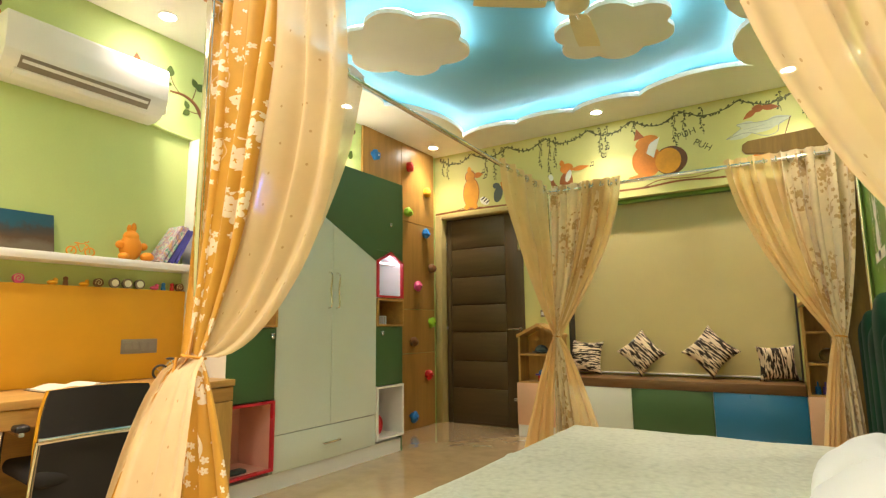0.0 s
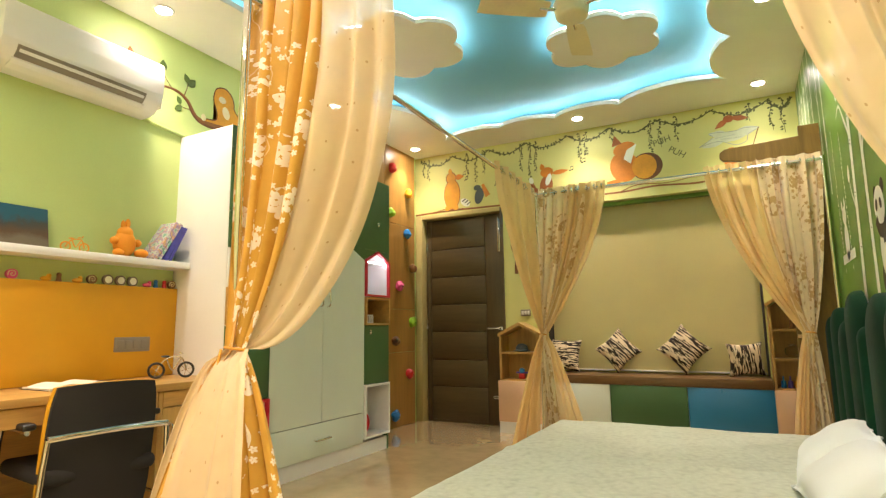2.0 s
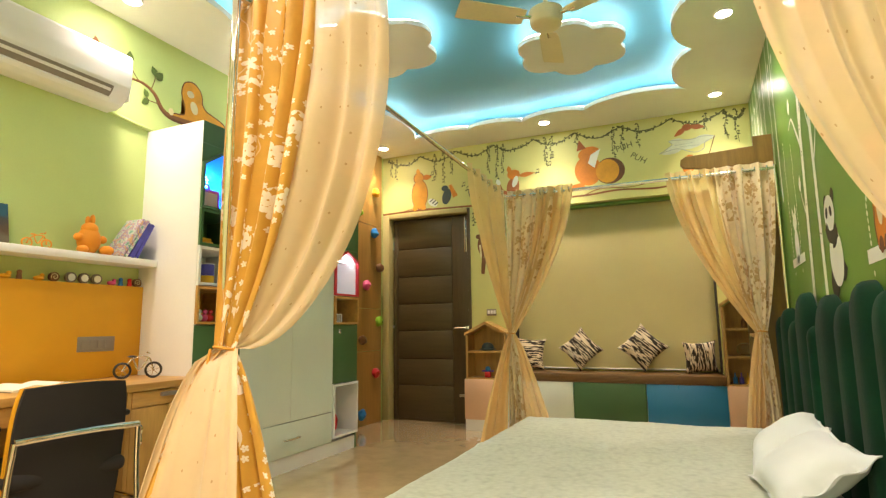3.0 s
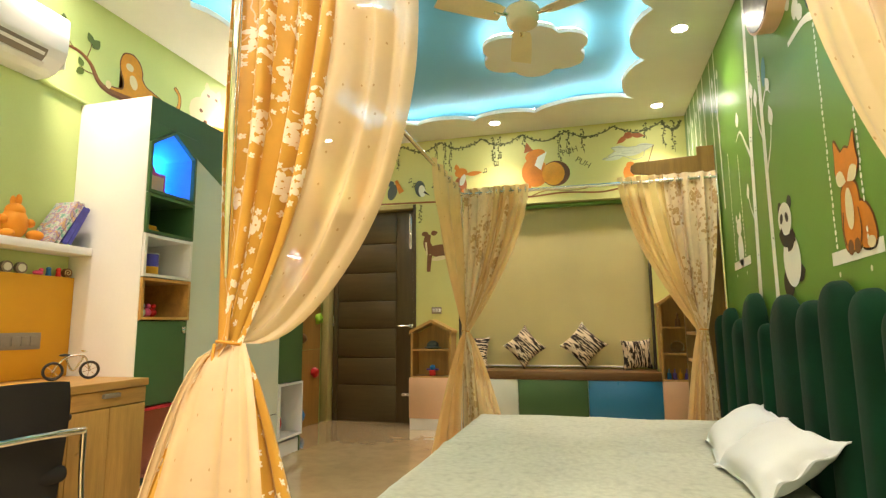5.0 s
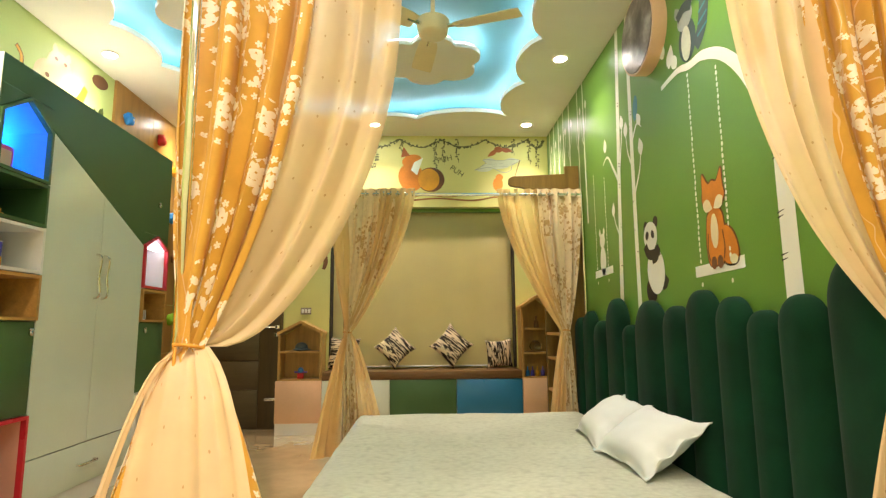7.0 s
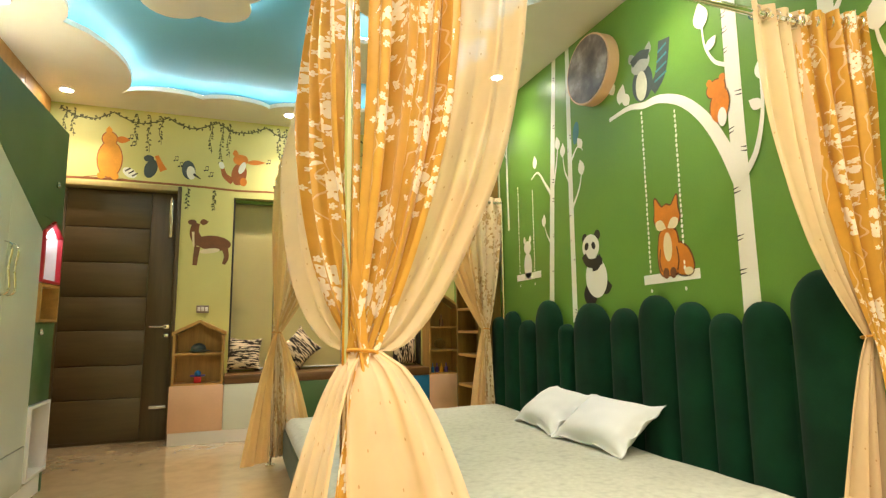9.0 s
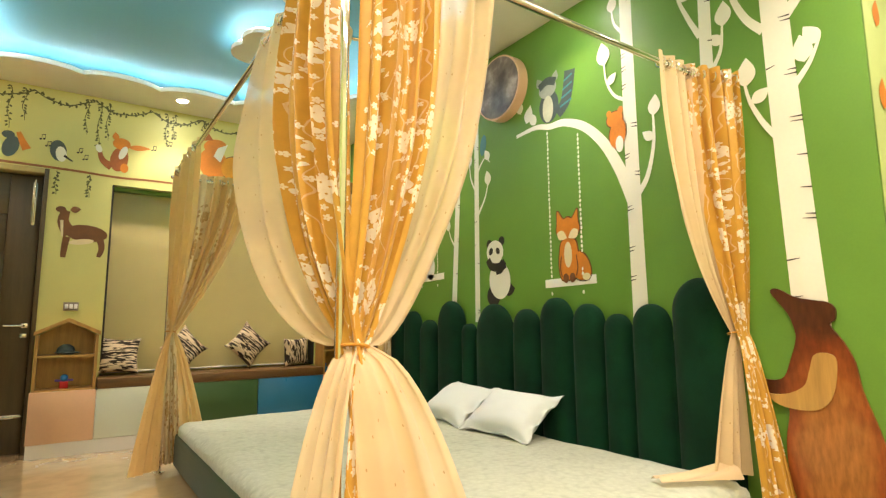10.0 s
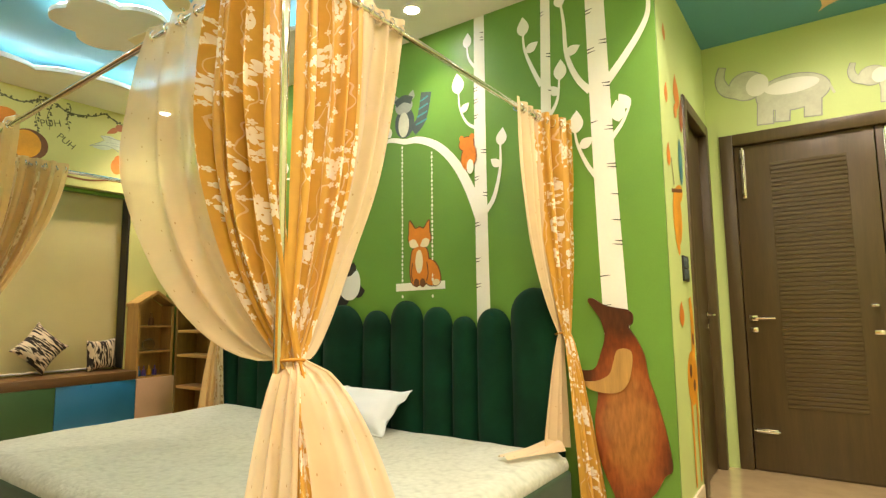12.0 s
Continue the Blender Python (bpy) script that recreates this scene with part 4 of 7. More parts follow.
def mattress():
    x0, x1, y0, y1, z0, z1 = -1.315, XR - 0.095, 1.20, 4.03, 0.236, 0.318
    bm = bmesh.new()
    nx, ny = 70, 110
    grid = []
    for j in range(ny + 1):
        row = []
        for i in range(nx + 1):
            u, v = i / nx, j / ny
            x, y = x0 + (x1 - x0) * u, y0 + (y1 - y0) * v
            e = min((x - x0), (x1 - x), (y - y0), (y1 - y))
            z = z1 - 0.03 * max(0, 1 - e / 0.05) ** 2
            z += 0.006 * noise.noise((x * 3, y * 3, 0)) + 0.003 * noise.noise((x * 11, y * 11, 2)) + 0.010 * math.exp(-((y - 2.95 - 0.03 * math.sin(x * 3)) / 0.025) ** 2)
            row.append(bm.verts.new((x, y, z)))
        grid.append(row)
    for j in range(ny):
        for i in range(nx):
            bm.faces.new((grid[j][i], grid[j][i + 1], grid[j + 1][i + 1], grid[j + 1][i]))
    rim = [grid[0][i] for i in range(nx + 1)] + [grid[j][nx] for j in range(1, ny + 1)] + [grid[ny][i] for i in range(nx - 1, -1, -1)] + [grid[j][0] for j in range(ny - 1, 0, -1)]
    mid = Vector(((x0 + x1) / 2, (y0 + y1) / 2, 0))
    prev = rim
    for k, (out, z) in enumerate(((0.012, 0.275), (0.016, 0.25), (0.012, 0.232))):
        cur = []
        for n_, v in enumerate(rim):
            d = Vector((v.co.x - mid.x, v.co.y - mid.y, 0))
            d = Vector((d.x / (x1 - x0), d.y / (y1 - y0), 0))
            d = Vector((math.copysign(1, d.x), 0, 0)) if abs(d.x) > abs(d.y) else Vector((0, math.copysign(1, d.y), 0))
            cur.append(bm.verts.new((v.co.x + d.x * out, v.co.y + d.y * out, z + 0.006 * noise.noise((v.co.x * 9, v.co.y * 9, k)))))
        for n_ in range(len(rim)):
            m_ = (n_ + 1) % len(rim)
            bm.faces.new((prev[n_], cur[n_], cur[m_], prev[m_]))
        prev = cur
    bm.faces.new(prev)
    bmesh.ops.recalc_face_normals(bm, faces=bm.faces[:])
    th = thing("mattress", (-0.5, 2.6, 0.236), "mattress under a pale sage quilted cover on the bed", "mattress")
    part("cover", bm, "quilt", th, "pale sage quilted cover")
    part("core", box(x0 + 0.03, x1 - 0.03, y0 + 0.03, y1 - 0.03, 0.2365, 0.285, 0.01), "pillow", th)


mattress()


def cushion_mesh(w, h, t, flange=0.0, n=22):
    """Puffed square cushion in its own xz plane, y is its thickness."""
    bm = bmesh.new()
    sides = []
    for s in (-1, 1):
        g = []
        for j in range(n + 1):
            row = []
            for i in range(n + 1):
                u, v = 2 * i / n - 1, 2 * j / n - 1
                pinch = 1 - 0.14 * (1 - u * u) * abs(v) ** 3
                pinch2 = 1 - 0.14 * (1 - v * v) * abs(u) ** 3
                ui, vi = min(1.0, abs(u) / (1 - flange)), min(1.0, abs(v) / (1 - flange))
                k = max(0.0, (1 - ui ** 3.0) * (1 - vi ** 3.0)) ** 0.55
                ripple = 0.010 * math.sin(7 * u + 9 * v) * (flange > 0) * (k == 0)
                wr = 0.006 * noise.noise((u * 3, v * 3, s * 2.0)) * (1.6 if k < 0.6 else 0.8)
                row.append(bm.verts.new((u * w / 2 * pinch2, s * (t / 2 * k + 0.003) + wr + ripple, v * h / 2 * pinch)))
            g.append(row)
        for j in range(n):
            for i in range(n):
                f = (g[j][i], g[j][i + 1], g[j + 1][i + 1], g[j + 1][i])
                bm.faces.new(f if s < 0 else f[::-1])
        sides.append(g)
    a, b = sides
    rim = lambda g: [g[0][i] for i in range(n)] + [g[j][n] for j in range(n)] + [g[n][i] for i in range(n, 0, -1)] + [g[j][0] for j in range(n, 0, -1)]
    ra, rb = rim(a), rim(b)
    for i in range(len(ra)):
        j = (i + 1) % len(ra)
        bm.faces.new((ra[i], rb[i], rb[j], ra[j]))
    bmesh.ops.recalc_face_normals(bm, faces=bm.faces[:])
    return bm


def placed(name, bm, mat, m, label, category, group=""):
    ob = mesh_object(name, bm, M[mat], (0, 0, 0), True)
    ob.matrix_world = m
    return tagged(ob, label, category, group)


# white bed pillows leaning on the headboard
for py, rz, px, pz, tilt in ((3.00, 84, 0.18, 0.428, 56), (2.46, 94, 0.165, 0.430, 55)):
    placed("bed_pillow", cushion_mesh(0.57, 0.37, 0.15, 0.11, 30), "pillow", Matrix.Translation((px, py, pz)) @ Euler((0, 0, radians(rz))).to_matrix().to_4x4() @ Euler((radians(tilt), 0, 0)).to_matrix().to_4x4(), "white pillow leaning on the green headboard", "pillow", "bed pillows")
# striped cushions on the window bench
for cx, roll, size, cz in ((-1.60, 3, 0.30, 0.695), (-1.115, 47, 0.29, 0.74), (-0.575, 43, 0.31, 0.755), (-0.12, 87, 0.27, 0.675)):
    placed("striped_cushion", cushion_mesh(size, size, 0.10), "zebra", Matrix.Translation((cx, 5.245, cz)) @ Euler((radians(-14), radians(roll), 0)).to_matrix().to_4x4(), "black and cream zebra striped cushion on the window bench", "cushion", "bench cushions")

# ---- canopy frame and curtains ----
ZN, ZF = 2.012, 1.945       # rod height, near end and far end
PX, PXR, PYN, PYF = -1.425, 0.385, 1.245, 4.045


def canopy():
    th = thing("canopy_frame", (-0.5, 2.6, 0), "polished steel bed canopy frame with round rods", "canopy frame")
    for x, y, z in ((PX, PYN, ZN), (PX, PYF, ZF), (PXR, PYN, ZN), (PXR, PYF, ZF)):
        p = part("post", cyl((x, y, 0), (x, y, z + 0.02), 0.0125, seg=14), "chrome", th)
        part("foot", cyl((x, y, 0), (x, y, 0.012), 0.03), "chrome", p)
    part("rod", cyl((PX - 0.03, PYN, ZN), (PXR, PYN, ZN), 0.0125), "chrome", th)
    part("rod", cyl((PX - 0.03, PYF, ZF), (PXR, PYF, ZF), 0.0125), "chrome", th)
    part("rod", cyl((PX, PYN - 0.03, ZN), (PX, PYF + 0.03, ZF), 0.0125), "chrome", th)


canopy()


def curtain(A, B, K, C, D, zb, mat, folds, label, group, seed, knot=0.9, spread=0.042, amp=0.024, power=2.3, rings=5, tail=False, flare=0.72, belly=0.0, outer=0.0):
    """A tied-back curtain: top edge from A to B on the rod, gathered at K, loose end from C to D."""
    A, B, K = Vector(A), Vector(B), Vector(K)
    d = (B - A)
    d2 = Vector((d.x, d.y)).normalized()
    nrm = Vector((-d2.y, d2.x))
    width = d.length
    th = thing("curtain", ((A.x + B.x) / 2, (A.y + B.y) / 2, zb), label, "curtain", group)
    nu, n1, n2 = 84, 40, 26
    bm = bmesh.new()
    uvl = bm.loops.layers.uv.new("cloth")
    grid, uvs = [], {}
    rnd = random.Random(seed)
    ph, wob = rnd.random() * 6, [rnd.uniform(-0.4, 0.4) for _ in range(folds + 3)]
    Cv, Dv = Vector(C), Vector(D)
    z0 = lambda j: A.z * (1 - j / (n1 + n2))
    for j in range(n1 + n2 + 1):
        row = []
        for i in range(nu + 1):
            u = i / nu
            top = A.lerp(B, u)
            kx = Vector((K.x, K.y)) + d2 * (u - 0.5) * spread
            w = wob[int(u * folds)] * 0.5
            cyc = 2 * math.pi * folds * u + ph
            cyc += 0.9 * math.sin(5.1 * u + seed) + 0.5 * noise.noise((u * 4.0, z0(j) * 1.4, seed * 1.7))
            fold = math.sin(cyc) + (0.2 if amp < 0.02 else 0.4) * math.sin(1.63 * cyc + w + seed)
            if j <= n1:
                s = j / n1
                ztop = top.z + 0.045
                z = ztop + (knot - ztop) * s
                k = 1 - 0.98 * s ** (power + (outer - power) * u if outer else power)
                p = kx + (Vector((top.x, top.y)) - kx) * k
                am = amp * (0.75 + 0.5 * math.sin(math.pi * s)) * (1 - 0.62 * s ** 2)
                if s < 0.06:
                    am *= 0.9
                out = belly * u * (1 - (1 - s) ** 2) * (1 - s ** 7)
                z -= 0.17 * u * s ** 5 * (1 - s ** 9) * (belly > 0.1)
            else:
                q = (j - n1) / n2
                z = knot + (zb - knot) * q
                e = q ** flare
                Q = Cv.lerp(Dv, u)
                p = kx + (Vector((Q.x, Q.y)) - kx) * e
                am = amp * (0.34 + (0.9 if flare > 0.6 else 0.45) * q)
                out = 0
            drift = 0.012 * noise.noise((u * 5 + seed, z * 3.0, seed)) * math.sin(math.pi * min(1, j / n1))
            p = p + nrm * (am * fold + drift + out) + d2 * (0.002 if amp < 0.02 else 0.006) * math.cos(2 * cyc)
            v = bm.verts.new((p.x, p.y, z))
            uvs[v] = (u * max(width, 0.2) * 2.0 + seed * 0.37, z * 1.02)
            row.append(v)
        grid.append(row)
    for r0, r1 in zip(grid, grid[1:]):
        for i in range(nu):
            f = bm.faces.new((r0[i], r1[i], r1[i + 1], r0[i + 1]))
            for lp in f.loops:
                lp[uvl].uv = uvs[lp.vert]
    part("cloth", bm, mat, th)
    if tail:                    # the loose end that lies on the bed
        bm = bmesh.new()
        uvl = bm.loops.layers.uv.new("cloth")
        a, b = Vector((0.27, 1.235)), Vector((-0.03, 1.365))
        side = Vector((b.y - a.y, a.x - b.x)).normalized()
        g = []
        for j in range(19):
            t = j / 18
            c = a.lerp(b, t)
            half = 0.075 - 0.03 * t
            g.append([bm.verts.new((c.x + side.x * half * e, c.y + side.y * half * e, 0.331 + (0.045 * (1 - t) ** 1.5 + 0.016) * math.cos(e * 1.35) + 0.006 * math.sin(e * 7 + t * 3))) for e in (2 * i / 18 - 1 for i in range(19))])
        for r0, r1 in zip(g, g[1:]):
            for i in range(18):
                f = bm.faces.new((r0[i], r1[i], r1[i + 1], r0[i + 1]))
                for lp in f.loops:
                    lp[uvl].uv = (lp.vert.co.x * 2, lp.vert.co.y * 2)
        part("hem", bm, mat, th)
    for i in range(rings):
        p = A.lerp(B, (i + 0.5) / rings)
        part("eyelet", torus(p, 0.021, 0.0045, d, 16, 6), "chrome", th, "chrome eyelet ring")
    return th


KN, KF = (PX + 0.032, PYN - 0.018, 0), (PX + 0.02, PYF - 0.02, 0)
N_LEFT, N_RIGHT, F_LEFT, F_RIGHT = "curtains at the near post", "curtains by the bear cutout", "curtains at the far post", "curtains by the wooden tree"
GOLD, SHEER = "gold curtain printed with white flowers, tied back to the canopy post", "sheer cream dotted curtain, tied back to the canopy post"
# near left post
curtain((-1.365, PYN, ZN), (-1.12, PYN, ZN), KN, (-1.37, 1.13, 0), (-1.06, 1.21, 0), 0.02, "print_gold", 4, GOLD, N_LEFT, 1, spread=0.06)
curtain((-1.17, PYN, ZN), (-0.90, PYN, ZN), KN, (-1.47, 0.96, 0), (-1.07, 0.97, 0), 0.02, "sheer", 3, SHEER, N_LEFT, 2, power=2.4, amp=0.017, flare=0.52, belly=0.12, outer=3.1, spread=0.075)
curtain((PX - 0.012, 1.27, ZN), (PX - 0.012, 1.56, ZN - 0.008), KN, (-1.53, 0.97, 0), (-1.445, 0.92, 0), 0.02, "print_gold", 4, GOLD, N_LEFT, 3, spread=0.06, amp=0.034, belly=0.075)
curtain((PX, 1.54, ZN - 0.008), (PX, 1.99, ZN - 0.017), KN, (-1.56, 1.00, 0), (-1.66, 1.14, 0), 0.02, "sheer", 3, SHEER, N_LEFT, 4, power=2.3, amp=0.017, flare=0.52, belly=0.13, outer=3.0, spread=0.075)
# far left post
curtain((PX, 3.25, ZF + 0.019), (PX, 3.98, ZF), KF, (-1.62, 3.84, 0), (-1.46, 3.95, 0), 0.05, "sheer_far", 5, SHEER, F_LEFT, 5, amp=0.026, power=1.7)
curtain((-1.40, PYF, ZF), (-1.00, PYF, ZF), KF, (-1.44, 4.06, 0), (-1.30, 4.09, 0), 0.05, "print_beige", 5, "beige curtain printed with brown flowers, tied back to the canopy post", F_LEFT, 6, power=1.7)
curtain((-1.17, PYF - 0.02, ZF), (-0.90, PYF - 0.02, ZF), KF, (-1.38, 4.11, 0), (-1.10, 4.13, 0), 0.05, "sheer_far", 4, SHEER, F_LEFT, 7, power=1.6)
# far right
KR = (0.235, PYF + 0.03, 0)
curtain((0.375, PYF, ZF), (0.03, PYF, ZF), KR, (0.31, 4.10, 0), (0.21, 4.10, 0), 0.24, "print_beige", 4, "beige curtain printed with brown flowers, tied back by the wall", F_RIGHT, 8, spread=0.05, power=2.0)
curtain((0.04, PYF, ZF), (-0.27, PYF, ZF), KR, (0.22, 4.10, 0), (0.10, 4.10, 0), 0.24, "sheer_far", 4, SHEER, F_RIGHT, 9, spread=0.06, power=1.6)
# near right
KB = (0.355, PYN - 0.02, 0)
curtain((0.385, 1.14, ZN - 0.02), (0.165, PYN + 0.004, ZN), (0.365, 1.19, 0), (0.385, 1.02, 0), (0.27, 1.10, 0), 0.02, "print_gold", 4, GOLD, N_RIGHT, 10, spread=0.05)
curtain((0.19, PYN, ZN), (-0.05, PYN, ZN), KB, (0.34, 1.21, 0), (0.17, 1.27, 0), 0.335, "sheer", 3, SHEER, N_RIGHT, 11, spread=0.05, amp=0.018, tail=True, power=2.8)


def tie(c, r, tassel):
    th = thing("curtain_tie", (c[0], c[1], 0.88), "gold cord tied round the gathered curtains", "curtain tie", "curtain ties")
    part("cord", torus((c[0], c[1], 0.900), r, 0.0042, (0.10, 0.16, 1), seg=28), "gold_cord", th)
    if tassel:
        x, y = c[0] - r * 0.35, c[1] - r - 0.012
        part("cord_end", tube([(x, y, 0.90), (x + 0.004, y - 0.012, 0.85), (x, y - 0.008, 0.795)], 0.004), "gold_cord", th)
        part("tassel", join(ball((x, y - 0.008, 0.788), 0.008), cyl((x, y - 0.008, 0.756), (x, y - 0.008, 0.785), 0.012, 0.006)), "toy_orange", th, "orange tassel")


tie((KN[0], KN[1]), 0.031, True)
tie((KF[0], KF[1]), 0.028, False)
tie((KR[0], KR[1]), 0.026, False)
tie((KB[0], KB[1]), 0.026, False)


# ---- desk side ----
DX = -2.62


def desk():
    th = thing("desk", (-2.9, 1.1, 0), "light oak study desk built along the wall", "desk")
    part("top", box(XL, DX, -0.1, 2.298, DESK - 0.035, DESK, 0.003), "oak", th)
    part("drawer_front", box(DX - 0.035, DX - 0.012, 0.75, 1.86, 0.585, DESK - 0.038, 0.002), "oak", th)
    part("drawer_front", box(DX - 0.035, DX - 0.012, -0.08, 0.745, 0.585, DESK - 0.038, 0.002), "oak", th)
    part("side_panel", box(XL, DX - 0.012, 1.864, 1.884, 0, DESK - 0.036), "oak_up", th)
    part("side_panel", box(XL, DX - 0.012, -0.1, -0.08, 0, DESK - 0.036), "oak_up", th)
    part("back_panel", box(XL, XL + 0.02, -0.08, 1.864, 0.1, DESK - 0.036), "oak", th)
    part("cabinet", box(XL, DX - 0.034, 1.884, 2.296, 0.06, DESK - 0.037), "oak_up", th)
    part("kick", box(XL, DX - 0.05, 1.884, 2.296, 0, 0.06), "oak_up", th)
    d = part("drawer", box(DX - 0.032, DX - 0.012, 1.888, 2.295, 0.588, DESK - 0.039, 0.002), "oak", th)
    part("handle", box(DX - 0.014, DX + 0.006, 2.04, 2.13, 0.628, 0.648, 0.004), "plastic_grey", d, "dull metal pull")
    for y0, y1, hy in ((1.888, 2.088, 2.06), (2.092, 2.295, 2.12)):
        d = part("door", box(DX - 0.032, DX - 0.012, y0, y1, 0.065, 0.583, 0.002), "oak_up", th)
        if y0 < 2:
            part("handle", tube([(DX - 0.012, 1.93, 0.51), (DX + 0.01, 1.93, 0.495), (DX + 0.006, 1.93, 0.46), (DX + 0.01, 1.93, 0.425), (DX - 0.012, 1.93, 0.41)], 0.006), "chrome", d, "curved chrome handle")


desk()
ob = thing("pinboard_panel", (XL, 1.1, DESK), "ochre orange fabric pinboard above the desk", "pinboard")
part("panel", box(XL, XL + 0.055, -0.1, 1.10, DESK + 0.001, 1.21, 0.004), "orange_panel", ob)
part("panel", box(XL, XL + 0.055, 1.103, 2.298, DESK + 0.001, 1.21, 0.004), "orange_panel", ob)
ob = thing("socket_plate", (XL + 0.055, 2.02, 0.92), "grey power socket plate on the orange panel", "socket")
part("plate", box(XL + 0.054, XL + 0.062, 1.93, 2.135, 0.845, 0.925, 0.003), "plastic_grey", ob)
for k in range(4):
    part("switch", box(XL + 0.061, XL + 0.066, 1.945 + 0.045 * k, 1.98 + 0.045 * k, 0.862, 0.908, 0.002), "plastic_grey", ob)
ob = thing("wall_shelf", (XL, 1.1, SHELF), "long white floating wall shelf", "shelf")
part("board", box(XL, XL + 0.16, -0.1, 2.298, SHELF - 0.04, SHELF, 0.003), "white_paint", ob)


def aircon():
    y0, y1 = 1.225, 2.03
    th = thing("air_conditioner", (XL, 1.63, 2.2), "white split air conditioner mounted on the wall", "air conditioner")
    prof = [(0.0, 2.205), (0.085, 2.205), (0.135, 2.222), (0.18, 2.268), (0.2, 2.312), (0.202, 2.40), (0.197, 2.49), (0.185, 2.505), (0.0, 2.505)]

    def ac3(a, b, t):
        return (XL + 0.001 + a, t, b)
    part("body", prism(prof, ac3, y0, y1, 0.006), "plastic_white", th)
    part("air_outlet", prism([(0.150, 2.232), (0.184, 2.268), (0.195, 2.293), (0.186, 2.297), (0.145, 2.245)], ac3, y0 + 0.07, y1 - 0.10), "plastic_grey", th, "shaded air outlet slot", smooth=False)
    part("flap", prism([(0.105, 2.200), (0.142, 2.214), (0.160, 2.231), (0.157, 2.240), (0.139, 2.222), (0.105, 2.208)], ac3, y0 + 0.06, y1 - 0.09), "plastic_white", th, "white louvre flap", smooth=False)
    part("vane", prism([(0.181, 2.262), (0.190, 2.274), (0.188, 2.277), (0.179, 2.265)], ac3, y0 + 0.08, y1 - 0.11), "plastic_white", th, "thin white air vane", smooth=False)
    part("side_cap", box(XL + 0.02, XL + 0.185, y1 - 0.004, y1 + 0.004, 2.24, 2.49, 0.003), "plastic_white", th)
    part("top_grille", box(XL + 0.03, XL + 0.15, y0 + 0.03, y1 - 0.03, 2.506, 2.511), "plastic_grey", th, "grey top grille")
    part("badge", box(XL + 0.188, XL + 0.2005, y0 + 0.03, y0 + 0.05, 2.36, 2.43), "toy_orange", th, "small orange sticker")
    solid("cable_trunking", tube([(XL + 0.012, 2.02, 2.225), (XL + 0.012, 2.10, 2.21), (XL + 0.012, 2.30, 2.195), (XL + 0.012, 2.42, 2.19)], 0.011), "wall_lime", "green painted pipe from the air conditioner", "pipe")


aircon()


def chair():
    th = new("office_chair")
    ROOT[th.name] = Vector((0, 0, 0))
    tagged(th, "black office chair with chrome frame and tan-edged back at the desk", "chair")

    def shell(off, inset, mat, name, label=""):
        bm = bmesh.new()
        n, m_ = 16, 14
        layers = []
        for s in (0, 1):
            g = []
            for j in range(m_ + 1):
                v = j / m_
                z = 0.19 + 0.55 * v
                half = (0.215 - inset) * (1 - 0.10 * abs(2 * v - 1) ** 4)
                g.append([bm.verts.new((-0.19 - 0.06 * v + 0.05 * (2 * i / n - 1) ** 2 + off + s * 0.018, half * (2 * i / n - 1), z + (0.012 * (1 - (2 * i / n - 1) ** 2) * v))) for i in range(n + 1)])
            layers.append(g)
        a, b = layers
        for j in range(m_):
            for i in range(n):
                bm.faces.new((a[j][i], a[j][i + 1], a[j + 1][i + 1], a[j + 1][i]))
                bm.faces.new((b[j][i], b[j + 1][i], b[j + 1][i + 1], b[j][i + 1]))
        for i in range(n):
            bm.faces.new((a[0][i], b[0][i], b[0][i + 1], a[0][i + 1]))
            bm.faces.new((a[m_][i], a[m_][i + 1], b[m_][i + 1], b[m_][i]))
        for j in range(m_):
            bm.faces.new((a[j][0], a[j + 1][0], b[j + 1][0], b[j][0]))
            bm.faces.new((a[j][n], b[j][n], b[j + 1][n], a[j + 1][n]))
        bmesh.ops.recalc_face_normals(bm, faces=bm.faces[:])
        return part(name, bm, mat, th, label)
    shell(0.0, 0.006, "black_fabric", "backrest", "black fabric rear of the backrest")
    shell(0.019, 0.0, "orange_panel", "back_cushion", "tan front of the backrest")
    part("seat", box(-0.20, 0.24, -0.22, 0.22, 0.365, 0.43, 0.028, 4), "black_fabric", th)
    for s in (-1, 1):
        y = 0.245 * s
        part("arm_frame", tube([(0.20, y, 0.0), (0.19, y, 0.30), (0.17, y, 0.53), (0.10, y, 0.575), (-0.10, y, 0.57)], 0.011), "chrome", th)
        part("armrest", box(-0.12, 0.15, y - 0.025, y + 0.025, 0.578, 0.605, 0.011, 3), "black", th, "black armrest pad")
        part("leg", tube([(-0.27, y, 0.0), (-0.24, y, 0.25), (-0.235, y * 0.97, 0.40), (-0.245, y * 0.93, 0.555)], 0.011), "chrome", th)
        part("seat_rail", tube([(0.19, y, 0.25), (-0.24, y, 0.25)], 0.010), "chrome", th)
    part("back_bar", tube([(-0.245, -0.228, 0.555), (-0.262, -0.12, 0.562), (-0.268, 0, 0.565), (-0.262, 0.12, 0.562), (-0.245, 0.228, 0.555)], 0.014), "chrome", th, "chrome bar across the back")
    part("crossbar", tube([(0.05, -0.24, 0.25), (0.05, 0.24, 0.25)], 0.010), "chrome", th)
    th.matrix_world = pose(-2.66, 1.54, 0, 0, 0, 174)


chair()


